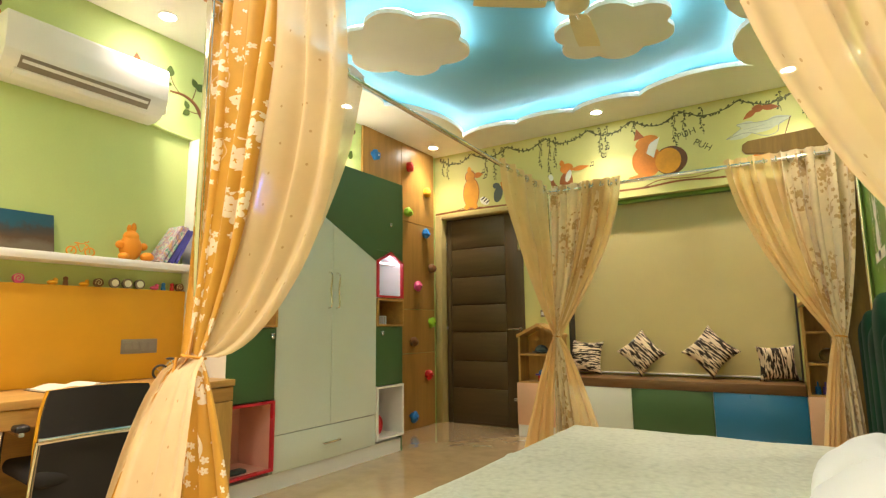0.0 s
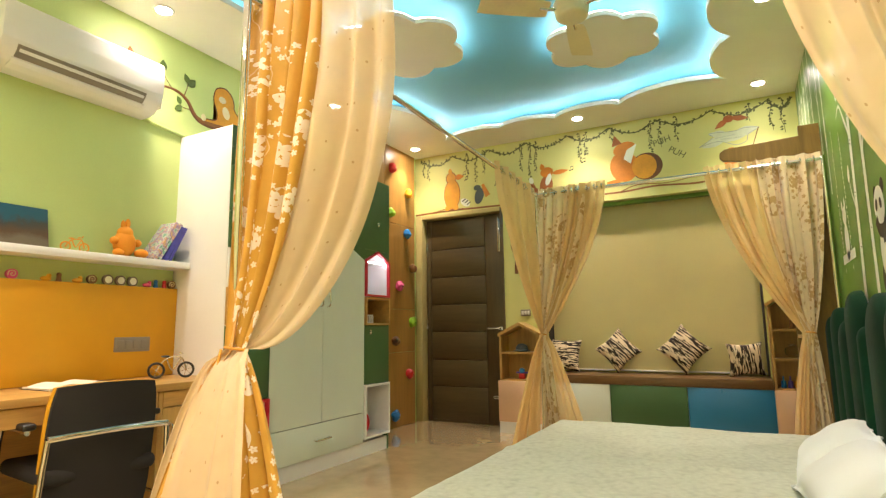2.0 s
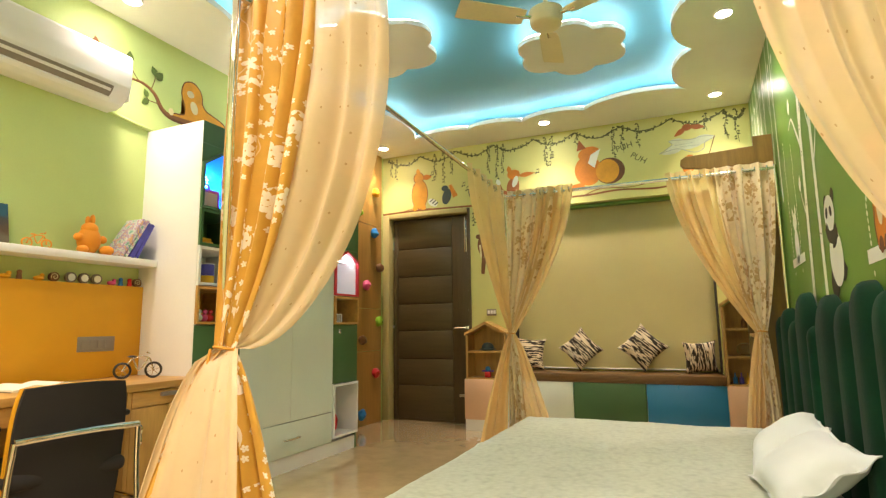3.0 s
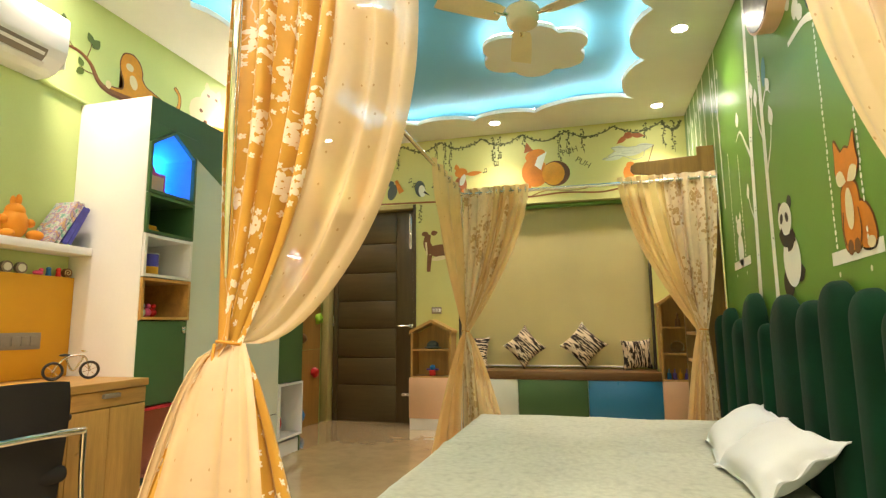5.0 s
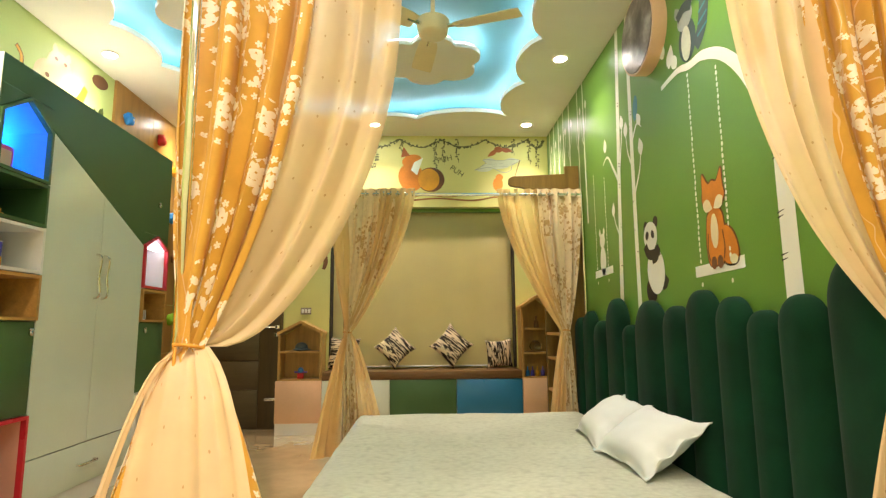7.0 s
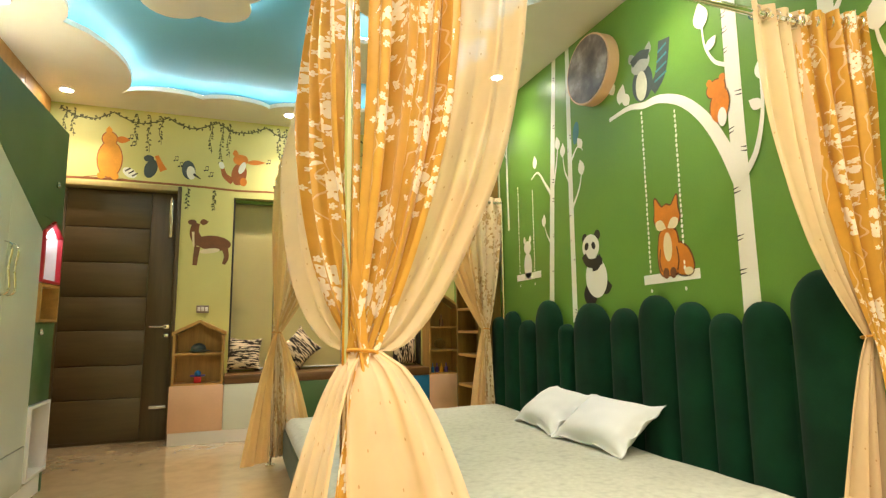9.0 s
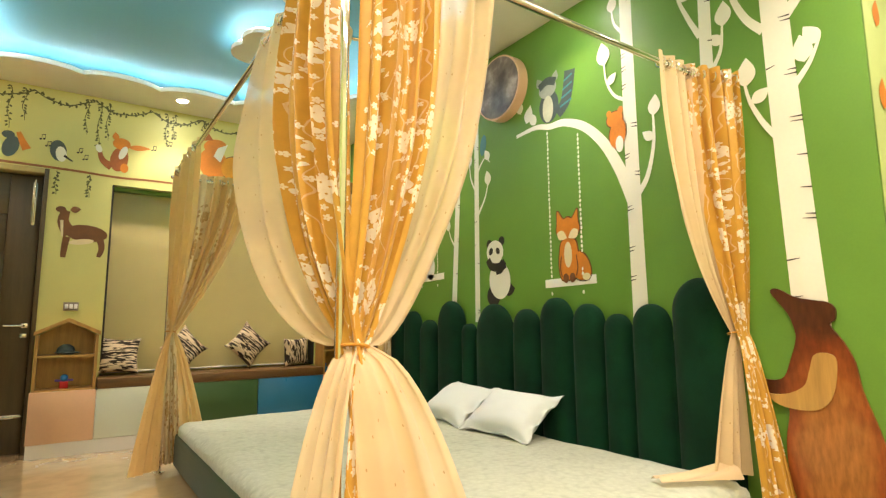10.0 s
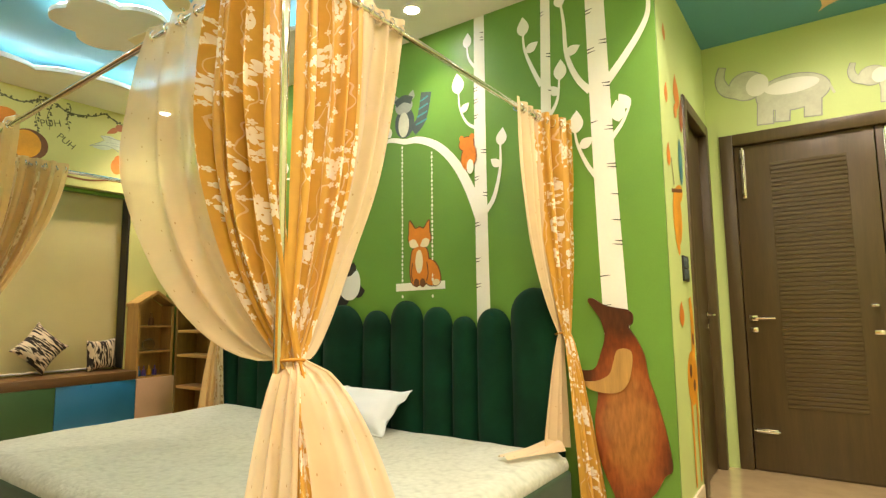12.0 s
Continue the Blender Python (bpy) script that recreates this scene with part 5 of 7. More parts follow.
# ---- things on the desk, shelf and panel ----
def open_book():
    th = thing("open_book", (-2.93, 1.62, DESK), "open picture book lying on the desk", "book")
    for s in (-1, 1):
        bm = bmesh.new()
        n = 12
        top = [(s * 0.16 * i / n, 0.004 + 0.018 * math.sin(math.pi * min(1, i / n * 1.15)) * (1 - i / n * 0.4) + 0.006) for i in range(n + 1)]
        rows_ = [[bm.verts.new((-2.93 + w * 0.115 - 0.05 * (a / 0.16) * 0.3, 1.62 + a, DESK + b)) for a, b in top] for w in (-1, 1)]
        base = [[bm.verts.new((-2.93 + w * 0.115 - 0.05 * (a / 0.16) * 0.3, 1.62 + a, DESK + 0.001)) for a, b in top] for w in (-1, 1)]
        for i in range(n):
            bm.faces.new((rows_[0][i], rows_[0][i + 1], rows_[1][i + 1], rows_[1][i]))
            for k in (0, 1):
                bm.faces.new((base[k][i], base[k][i + 1], rows_[k][i + 1], rows_[k][i]))
        bm.faces.new((base[0][n], base[1][n], rows_[1][n], rows_[0][n]))
        bmesh.ops.recalc_face_normals(bm, faces=bm.faces[:])
        part("pages", bm, "paper", th)
    part("cover", box(-3.05, -2.81, 1.455, 1.785, DESK + 0.0002, DESK + 0.003), "dark", th, "dark cover")


open_book()


def toy_bicycle(x, y, z, s, mat, yaw, label):
    th = new("toy_bicycle")
    ROOT[th.name] = Vector((0, 0, 0))
    tagged(th, label, "toy")
    for k, px in enumerate((-0.075, 0.065)):
        w = part("wheel", torus((0, px * s, 0.042 * s), 0.036 * s, 0.006 * s, (1, 0, 0), 24, 8), "black" if mat == "steel" else mat, th)
        part("hub", join(ball((0, px * s, 0.042 * s), 0.006 * s), *[cyl((0, px * s, 0.042 * s), (0, px * s + 0.035 * s * math.cos(a), 0.042 * s + 0.035 * s * math.sin(a)), 0.0012 * s, seg=5) for a in (0.3, 1.35, 2.4, 3.45, 4.5, 5.5)]), "steel" if mat == "steel" else mat, w)
    m2 = "steel" if mat == "steel" else mat
    part("frame", join(tube([(0, -0.075 * s, 0.042 * s), (0, -0.03 * s, 0.10 * s), (0, 0.04 * s, 0.105 * s), (0, 0.065 * s, 0.042 * s)], 0.004 * s), tube([(0, -0.03 * s, 0.10 * s), (0, 0.0, 0.042 * s), (0, 0.04 * s, 0.105 * s)], 0.004 * s)), m2, th)
    part("handlebar", tube([(-0.04 * s, 0.035 * s, 0.13 * s), (0, 0.045 * s, 0.125 * s), (0.04 * s, 0.035 * s, 0.13 * s)], 0.004 * s), m2, th)
    part("saddle", ball((0, -0.035 * s, 0.112 * s), 0.010 * s, 0.022 * s, 0.006 * s), "black" if mat == "steel" else mat, th)
    th.matrix_world = pose(x, y, z, 0, 0, yaw)


toy_bicycle(-2.90, 2.12, DESK, 1.05, "steel", -34, "small metal model bicycle on the desk by the wardrobe")
toy_bicycle(XL + 0.08, 1.68, SHELF, 0.62, "toy_orange", -5, "small orange wire bicycle ornament on the shelf")

ob = thing("canvas_picture", (XL + 0.06, 1.33, SHELF), "dark landscape canvas picture leaning on the shelf", "picture")
bm = box(-0.010, 0.010, -0.235, 0.235, 0.0, 0.205, 0.002)
bm.transform(Matrix.Translation((XL + 0.075, 1.32, SHELF + 0.001)) @ Euler((0, radians(-12), 0)).to_matrix().to_4x4())
part("canvas", bm, "canvas", ob)


def plush(x, y, z):
    th = thing("plush_toy", (x, y, z), "round orange plush toy sitting on the shelf", "soft toy")
    part("body", join(ball((x, y, z + 0.075), 0.05, 0.06, 0.076, 20), ball((x, y, z + 0.135), 0.040, 0.042, 0.038, 18)), "toy_orange", th)
    for dy, dz, r in ((-0.014, 0.180, 0.012), (0.012, 0.188, 0.014)):
        part("horn", ball((x, y + dy, z + dz), r, r, r * 2.2, 12), "toy_orange", th)
    for dy, r in ((0.078, 0.036), (-0.052, 0.028)):
        part("foot", ball((x + 0.035, y + dy, z + r * 0.72), r * 1.1, r, r * 0.72, 14), "toy_orange", th)
    for dy in (-0.066, 0.064):
        part("arm", ball((x + 0.015, y + dy, z + 0.085), 0.020, 0.024, 0.022, 12), "toy_orange", th)


plush(XL + 0.085, 1.93, SHELF)
for k, (by, lean, mat, h, t) in enumerate(((2.11, 31, "book_teal", 0.265, 0.024), (2.145, 30, "book_teal", 0.26, 0.016), (2.175, 27, "book_blue", 0.235, 0.026), (2.21, 25, "book_blue", 0.225, 0.018))):
    th = thing("book", (XL + 0.08, by, SHELF), ("teal patterned" if mat == "book_teal" else "blue and purple") + " children's book leaning on the shelf", "book", "books on the shelf")
    for nm, bm, mm in (("cover", join(box(-0.072, 0.072, 0, 0.0025, 0, h), box(-0.072, 0.072, t - 0.0025, t, 0, h), box(0.069, 0.072, 0.0025, t - 0.0025, 0, h)), mat), ("pages", box(-0.07, 0.068, 0.003, t - 0.003, 0.003, h - 0.003), "paper")):
        bm.transform(Matrix.Translation((XL + 0.08, by - 0.05, SHELF + 0.008)) @ Euler((radians(-lean), 0, 0)).to_matrix().to_4x4())
        part(nm, bm, mm, th, smooth=False)

# small toys in a row on top of the orange panel
PX0 = XL + 0.028
ROW = [(1.32, "round", "toy_blue"), (1.43, "snail", "toy_pink"), (1.58, "round", "toy_yellow"), (1.64, "tall", "toy_brown"), (1.73, "round", "toy_yellow"), (1.80, "snail", "toy_brown"), (1.885, "clock", "plastic_grey"), (1.955, "clock", "plastic_grey"), (2.025, "clock", "plastic_grey"),
       (2.115, "round", "toy_pink"), (2.17, "tall", "toy_blue"), (2.225, "tall", "toy_red"), (2.27, "snail", "toy_brown"), (1.20, "snail", "toy_green"), (1.05, "round", "toy_red"), (0.9, "clock", "plastic_grey")]
for ty, kind_, mat in ROW:
    colour = mat.split("_")[1]
    if kind_ == "round":
        solid("toy_figure", join(ball((PX0, ty, 1.2225), 0.018, 0.026, 0.013), ball((PX0 + 0.004, ty + 0.012, 1.237), 0.011)), mat, "tiny " + colour + " toy on the pinboard ledge", "toy", "toys on the ledge")
    elif kind_ == "tall":
        solid("toy_figure", join(cyl((PX0, ty, 1.21), (PX0, ty, 1.238), 0.014, 0.010), ball((PX0, ty, 1.246), 0.012)), mat, "tiny " + colour + " standing toy on the pinboard ledge", "toy", "toys on the ledge")
    elif kind_ == "snail":
        th = thing("swirl_toy", (PX0, ty, 1.21), "round " + colour + " swirl toy on the pinboard ledge", "toy", "toys on the ledge")
        part("disc", cyl((PX0 - 0.008, ty, 1.234), (PX0 + 0.012, ty, 1.234), 0.024, seg=24), mat, th)
        part("swirl", tube([(PX0 + 0.013, ty + 0.004 * k * 0.45 * math.cos(k * 0.9), 1.234 + 0.004 * k * 0.45 * math.sin(k * 0.9)) for k in range(1, 12)], 0.0022, 6), "paint_cream", th, "cream swirl")
    else:
        th = thing("toy_dial", (PX0, ty, 1.21), "round grey toy dial with a pale face", "toy", "toys on the ledge")
        part("case", cyl((PX0 - 0.008, ty, 1.238), (PX0 + 0.010, ty, 1.238), 0.028, seg=28), mat, th)
        part("face", cyl((PX0 + 0.009, ty, 1.238), (PX0 + 0.013, ty, 1.238), 0.019, seg=28), "paint_white", th, "pale face")

# things in the wardrobe niches
NX = WF - 0.10
th = thing("toy_bag", (NX, 2.42, 1.672), "pink toy case with a handle in the blue-lit niche", "toy")
part("case", box(NX - 0.03, NX + 0.03, 2.335, 2.515, 1.672, 1.80, 0.012, 3), "toy_pink", th)
part("picture", box(NX + 0.03, NX + 0.033, 2.36, 2.49, 1.69, 1.775), "lam_peach", th, "pale picture panel")
part("handle", tube([(NX, 2.37, 1.80), (NX, 2.385, 1.83), (NX, 2.44, 1.83), (NX, 2.455, 1.80)], 0.007), "toy_pink", th)
solid("toy_blocks", join(box(NX, NX + 0.05, 2.37, 2.46, 1.453, 1.475, 0.004), box(NX + 0.01, NX + 0.045, 2.38, 2.45, 1.476, 1.495, 0.004)), "toy_yellow", "yellow toy blocks in the green niche", "toy")
th = thing("mug", (NX, 2.47, 1.224), "printed blue and gold cup in the white niche", "cup")
part("body", cyl((NX, 2.47, 1.224), (NX, 2.47, 1.345), 0.040, seg=28), "book_blue", th)
part("band", cyl((NX, 2.47, 1.228), (NX, 2.47, 1.275), 0.0408, seg=28), "toy_yellow", th, "gold printed band")
part("rim", torus((NX, 2.47, 1.345), 0.039, 0.003), "plastic_white", th)
for k, (ty, mat) in enumerate(((2.37, "toy_red"), (2.44, "toy_pink"), (2.50, "toy_red"), (2.40, "plastic_white"))):
    solid("small_toy", join(ball((NX + 0.02 * (k % 2), ty, 1.025), 0.024, 0.026, 0.024), ball((NX + 0.02 * (k % 2), ty + 0.01, 1.06), 0.014)), mat, "small red and pink toy in the wooden niche", "toy", "niche toys")
solid("folded_cloth", box(NX, NX + 0.07, 2.37, 2.50, 0.142, 0.165, 0.010, 3), "paint_slate", "small dark cloth in the pink niche", "cloth")
th = thing("headphones", (NX, 3.73, 1.229), "black headphones in the lit house niche", "headphones")
part("band", torus((NX, 3.73, 1.27), 0.038, 0.007, (0.4, 1, 0), 24, 8), "black", th)
part("ear_cup", cyl((NX + 0.01, 3.70, 1.262), (NX + 0.01, 3.725, 1.262), 0.033, seg=20), "black", th)
part("ear_cup", cyl((NX - 0.01, 3.745, 1.262), (NX - 0.01, 3.77, 1.262), 0.033, seg=20), "black", th)
th = thing("small_basket", (NX, 3.74, 1.002), "small white slatted basket in the wooden niche", "basket")
part("rim", box(NX - 0.04, NX + 0.05, 3.665, 3.82, 1.062, 1.07, 0.002), "plastic_white", th)
part("base", box(NX - 0.04, NX + 0.05, 3.665, 3.82, 1.001, 1.008, 0.002), "plastic_white", th)
for k in range(7):
    part("slat", box(NX + 0.044, NX + 0.05, 3.668 + 0.024 * k, 3.678 + 0.024 * k, 1.008, 1.062), "plastic_white", th)
th = thing("round_bag", (NX, 3.71, 0.142), "round red drum bag in the white niche", "bag")
part("body", cyl((NX - 0.05, 3.72, 0.225), (NX + 0.03, 3.72, 0.225), 0.082, seg=32), "toy_red", th)
part("edge", torus((NX + 0.03, 3.72, 0.225), 0.079, 0.006, (1, 0, 0), 32, 6), "lam_red", th)
part("badge", box(NX + 0.03, NX + 0.034, 3.68, 3.73, 0.215, 0.245), "plastic_white", th, "white badge")

# things in the house shelves
th = thing("cap", (-1.965, 5.08, 0.728), "dark grey cap on the small house shelf", "hat")
part("crown", ball((-1.965, 5.09, 0.755), 0.06, 0.055, 0.05), "paint_slate", th)
part("brim", ball((-1.955, 5.055, 0.742), 0.085, 0.06, 0.010), "paint_slate", th)
th = thing("toy_robot", (-1.962, 5.07, 0.479), "red and blue toy figure on the small house shelf", "toy")
part("body", box(-1.99, -1.934, 5.05, 5.09, 0.479, 0.53, 0.006), "toy_red", th)
part("head", ball((-1.962, 5.07, 0.555), 0.026), "toy_blue", th)
part("arms", box(-2.02, -1.904, 5.06, 5.08, 0.53, 0.545, 0.004), "toy_purple", th)
th = thing("glass_jar", (0.215, 5.09, 0.918), "small glass jar on the house shelf", "jar")
part("body", join(cyl((0.215, 5.09, 0.918), (0.215, 5.09, 0.985), 0.024, 0.02), cyl((0.215, 5.09, 0.985), (0.215, 5.09, 1.03), 0.009)), "toy_brown", th)
th = thing("fish_bowl", (0.20, 5.09, 0.698), "round clear glass bowl on the house shelf", "bowl")
part("bowl", ball((0.20, 5.09, 0.748), 0.055, 0.05, 0.048, 24), "glass", th)
part("rim", torus((0.20, 5.09, 0.796), 0.03, 0.004), "steel", th)
for k, (tx, mat) in enumerate(((0.12, "toy_blue"), (0.165, "toy_purple"), (0.21, "toy_yellow"), (0.26, "toy_purple"))):
    solid("toy_tower", join(cyl((tx, 5.08, 0.479), (tx, 5.08, 0.53), 0.018, 0.016, 12), cyl((tx, 5.08, 0.53), (tx, 5.08, 0.565), 0.006, 0.005, 8)), mat, "small coloured toy tower on the house shelf", "toy", "toy towers")


# ---- wooden tree panel with ladder shelves ----
def tree_panel():
    th = thing("tree_shelf", (0.3, 4.4, 0), "brown wooden tree-shaped shelf unit beside the bed", "shelf")

    def xz(a, b, t):
        return (a, t, b)
    out = [(0.205, 0.0), (0.398, 0.0), (0.398, 2.20), (0.285, 2.20), (0.285, 2.135), (-0.135, 2.115), (-0.165, 2.095), (-0.17, 2.06), (-0.15, 2.035), (-0.05, 2.02), (0.03, 1.93), (0.09, 1.78), (0.14, 1.55), (0.18, 1.25), (0.20, 0.9)]
    part("tree_panel", prism(out, xz, 4.13, 4.165, 0.004), "tree_wood", th, smooth=False)
    part("side_panel", box(0.205, 0.398, 4.63, 4.66, 0, 1.95, 0.003), "tree_wood", th)
    part("back_panel", box(0.385, 0.398, 4.166, 4.63, 0, 1.95), "tree_wood", th)
    for z in (0.1, 0.40, 0.66, 0.86, 1.06, 1.36, 1.66, 1.93):
        part("shelf_board", box(0.21, 0.385, 4.166, 4.63, z, z + 0.022, 0.003), "oak", th)


tree_panel()


# ---- ceiling fan ----
def fan():
    x, y, z = -0.786, 2.82, 2.612
    th = thing("ceiling_fan", (x, y, z), "cream three-blade ceiling fan at rest", "fan")
    part("motor", join(cyl((x, y, z - 0.03), (x, y, z + 0.035), 0.085, 0.095, 32), ball((x, y, z - 0.03), 0.085, 0.085, 0.03, 24), ball((x, y, z + 0.035), 0.095, 0.095, 0.028, 24)), "paint_cream", th)
    part("rod", cyl((x, y, z + 0.05), (x, y, ZT), 0.012), "paint_cream", th)
    part("canopy", cyl((x, y, ZT - 0.07), (x, y, ZT), 0.035, 0.055, 24), "paint_cream", th)
    for k in range(3):
        a = radians(98 + 120 * k)
        u, w = Vector((math.cos(a), math.sin(a), 0)), Vector((-math.sin(a), math.cos(a), 0))
        bm = bmesh.new()
        secs = []
        for s, hw in ((0.13, 0.045), (0.18, 0.055), (0.30, 0.060), (0.46, 0.064), (0.50, 0.060)):
            c = Vector((x, y, z - 0.012)) + u * s
            secs.append([bm.verts.new(c + w * e * hw + Vector((0, 0, 0.012 * e + dz))) for e, dz in ((-1, 0), (1, 0), (1, 0.006), (-1, 0.006))])
        for s0, s1 in zip(secs, secs[1:]):
            for i in range(4):
                bm.faces.new((s0[i], s0[(i + 1) % 4], s1[(i + 1) % 4], s1[i]))
        bm.faces.new(secs[0]), bm.faces.new(secs[-1])
        bmesh.ops.recalc_face_normals(bm, faces=bm.faces[:])
        b = part("blade", bm, "paint_cream", th)
        part("bracket", tube([Vector((x, y, z + 0.0)) + u * 0.07, Vector((x, y, z - 0.004)) + u * 0.12, Vector((x, y, z - 0.006)) + u * 0.18], 0.012), "chrome", b, "chrome blade bracket")


fan()


# ---- moon disc on the green wall ----
def moon_disc():
    y, z, r = 2.70, 2.52, 0.22
    th = thing("round_wall_lamp", (XR, y, z - r), "round wall disc with a grey cloudy face and pale wooden rim", "wall decoration")
    part("rim", cyl((XR - 0.075, y, z), (XR, y, z), r, r, 48), "lam_peach", th, "pale wooden rim")
    part("face", cyl((XR - 0.079, y, z), (XR - 0.074, y, z), r - 0.012, r - 0.012, 48), "moon", th, "mottled grey face")


moon_disc()


# ---- wall paintings: plain flat shapes of paint ----
def oval(cx, cy, rx, ry, turn=0.0, n=28):
    c, s = math.cos(radians(turn)), math.sin(radians(turn))
    return [(cx + rx * math.cos(a) * c - ry * math.sin(a) * s, cy + rx * math.cos(a) * s + ry * math.sin(a) * c) for a in (2 * math.pi * i / n for i in range(n))]


def leaf_shape(cx, cy, ln, turn, fat=0.32, n=8):
    up = [(ln * i / n, ln * fat * math.sin(math.pi * (i / n) ** 0.8)) for i in range(n + 1)]
    pts = up + [(a, -b) for a, b in up[-2:0:-1]]
    c, s = math.cos(radians(turn)), math.sin(radians(turn))
    return [(cx + a * c - b * s, cy + a * s + b * c) for a, b in pts]


def stroke(points, w0, w1=None):
    """A ribbon of paint through the points that tapers from w0 to w1."""
    w1 = w0 if w1 is None else w1
    pts = [Vector(p) for p in points]
    line = []
    for i in range(len(pts) - 1):
        a, b, c, d = pts[max(i - 1, 0)], pts[i], pts[i + 1], pts[min(i + 2, len(pts) - 1)]
        for k in range(5):
            t = k / 5
            line.append(0.5 * ((2 * b) + (c - a) * t + (2 * a - 5 * b + 4 * c - d) * t * t + (3 * b - a - 3 * c + d) * t ** 3))
    line.append(pts[-1])
    left, right = [], []
    for i, p in enumerate(line):
        d = (line[min(i + 1, len(line) - 1)] - line[max(i - 1, 0)])
        d = d.normalized() if d.length else Vector((0, 1))
        w = (w0 + (w1 - w0) * i / (len(line) - 1)) / 2
        n = Vector((-d.y, d.x)) * w
        left.append(tuple(p + n))
        right.append(tuple(p - n))
    return ("strip", left, right)


def smooth_loop(loop, n=4):
    """A closed outline drawn as a smooth line through its points."""
    pts, out = [Vector(p) for p in loop], []
    for i in range(len(pts)):
        a, b, c, d = pts[i - 1], pts[i], pts[(i + 1) % len(pts)], pts[(i + 2) % len(pts)]
        for k in range(n):
            t = k / n
            out.append(tuple(0.5 * ((2 * b) + (c - a) * t + (2 * a - 5 * b + 4 * c - d) * t * t + (3 * b - a - 3 * c + d) * t ** 3)))
    return out


def painted(shapes, to3, depth):
    bm = bmesh.new()
    for i_, sh in enumerate(shapes):
        depth += 0.0003 if i_ % 8 else -0.0021 * (i_ > 0)
        if sh[0] == "strip":
            a, b = [bm.verts.new(to3(x, y, depth)) for x, y in sh[1]], [bm.verts.new(to3(x, y, depth)) for x, y in sh[2]]
            for i in range(len(a) - 1):
                bm.faces.new((a[i], a[i + 1], b[i + 1], b[i]))
        else:
            f = bm.faces.new([bm.verts.new(to3(x, y, depth)) for x, y in sh])
            bmesh.ops.triangulate(bm, faces=[f])
    return bm


def painting(name, to3, layers, label, category="mural", group=""):
    """layers: (material, shapes), each a millimetre over the last."""
    first = layers[0][1][0]
    a, b = (first[1][0] if first[0] == "strip" else first[0])
    th = thing(name, to3(a, b, 0), label, category, group)
    depth = 0.0015
    for mat, shapes in layers:
        if len(shapes) > 40:
            tagged(part("paint_texture", painted(shapes, to3, depth), mat, th, smooth=False), kind="stuff")
            depth += 0.0004 * 8
        else:
            for sh in shapes:
                part("paint_shape", painted([sh], to3, depth), mat, th, smooth=False)
                depth += 0.0004


def birch(y0, z0, y1, z1, w0, w1, branches, seed, marks=10, depth=0):
    rnd = random.Random(seed)
    shapes = [stroke([(y0, z0), ((y0 + y1) / 2 + 0.006, (z0 + z1) / 2), (y1, z1)], w0, w1)]
    for pts, w, leaves in branches:
        shapes.append(stroke(pts, w, w * 0.3))
        for (a, b, ln, turn) in leaves:
            shapes.append(leaf_shape(a, b, ln, turn))
    dark = []
    for k in range(marks):
        t = (k + rnd.random()) / marks
        y, z, w = y0 + (y1 - y0) * t, z0 + (z1 - z0) * t, (w0 + (w1 - w0) * t) / 2
        s = rnd.choice((-1, 1))
        for q in range(rnd.choice((1, 2, 2))):
            dark.append(stroke([(y + s * w, z + q * 0.018), (y + s * w * (0.1 + 0.3 * rnd.random()), z + 0.006 + q * 0.018)], 0.007, 0.002))
        if rnd.random() < 0.10 and w > 0.03:
            ring = oval(y - s * w * 0.2, z + 0.04, w * 0.42, w * 0.6)
            dark.append(stroke(ring + ring[:1], 0.008))
    painting("painted_birch", green3, [("paint_white", shapes), ("paint_black", dark)], "white birch tree painted on the green wall", "mural", "painted birches")


# main fork tree with the swing branch
birch(1.714, 0.9, 1.712, ZC, 0.092, 0.072, [
    ([(1.72, 1.56), (1.80, 1.76), (1.90, 1.93), (2.03, 2.06), (2.18, 2.13), (2.30, 2.14), (2.42, 2.17), (2.60, 2.16)], 0.075, [(2.42, 2.19, 0.10, 60), (2.50, 2.22, 0.12, 110), (2.55, 2.3, 0.10, 75)]),
    ([(1.69, 1.60), (1.63, 1.68), (1.585, 1.84), (1.58, 2.00)], 0.035, [(1.58, 1.98, 0.11, 100), (1.585, 1.86, 0.08, 40)]),
    ([(1.74, 2.12), (1.81, 2.17), (1.86, 2.28), (1.865, 2.42)], 0.022, [(1.865, 2.36, 0.14, 85), (1.85, 2.24, 0.08, 140)]),
    ([(1.74, 2.50), (1.79, 2.58), (1.80, 2.70)], 0.022, [(1.80, 2.64, 0.10, 95)])], 3, 12)
# tall tree above the cutout
birch(0.945, 0.9, 0.992, ZC, 0.13, 0.100, [
    ([(0.95, 2.20), (0.86, 2.30), (0.76, 2.43), (0.715, 2.53), (0.715, 2.66)], 0.05, [(0.72, 2.6, 0.10, 80)]),
    ([(1.03, 2.18), (1.10, 2.27), (1.155, 2.42), (1.165, 2.60), (1.18, 2.72)], 0.04, [(1.16, 2.42, 0.09, 160), (1.18, 2.70, 0.10, 80)]),
    ([(0.93, 1.90), (0.87, 1.97), (0.825, 2.06)], 0.03, [(0.885, 1.98, 0.12, 85), (0.83, 2.04, 0.10, 60)]),
    ([(1.00, 1.69), (1.06, 1.78), (1.11, 1.90), (1.125, 2.0)], 0.03, [(1.12, 1.96, 0.13, 95), (1.10, 1.88, 0.09, 150)])], 5, 14)
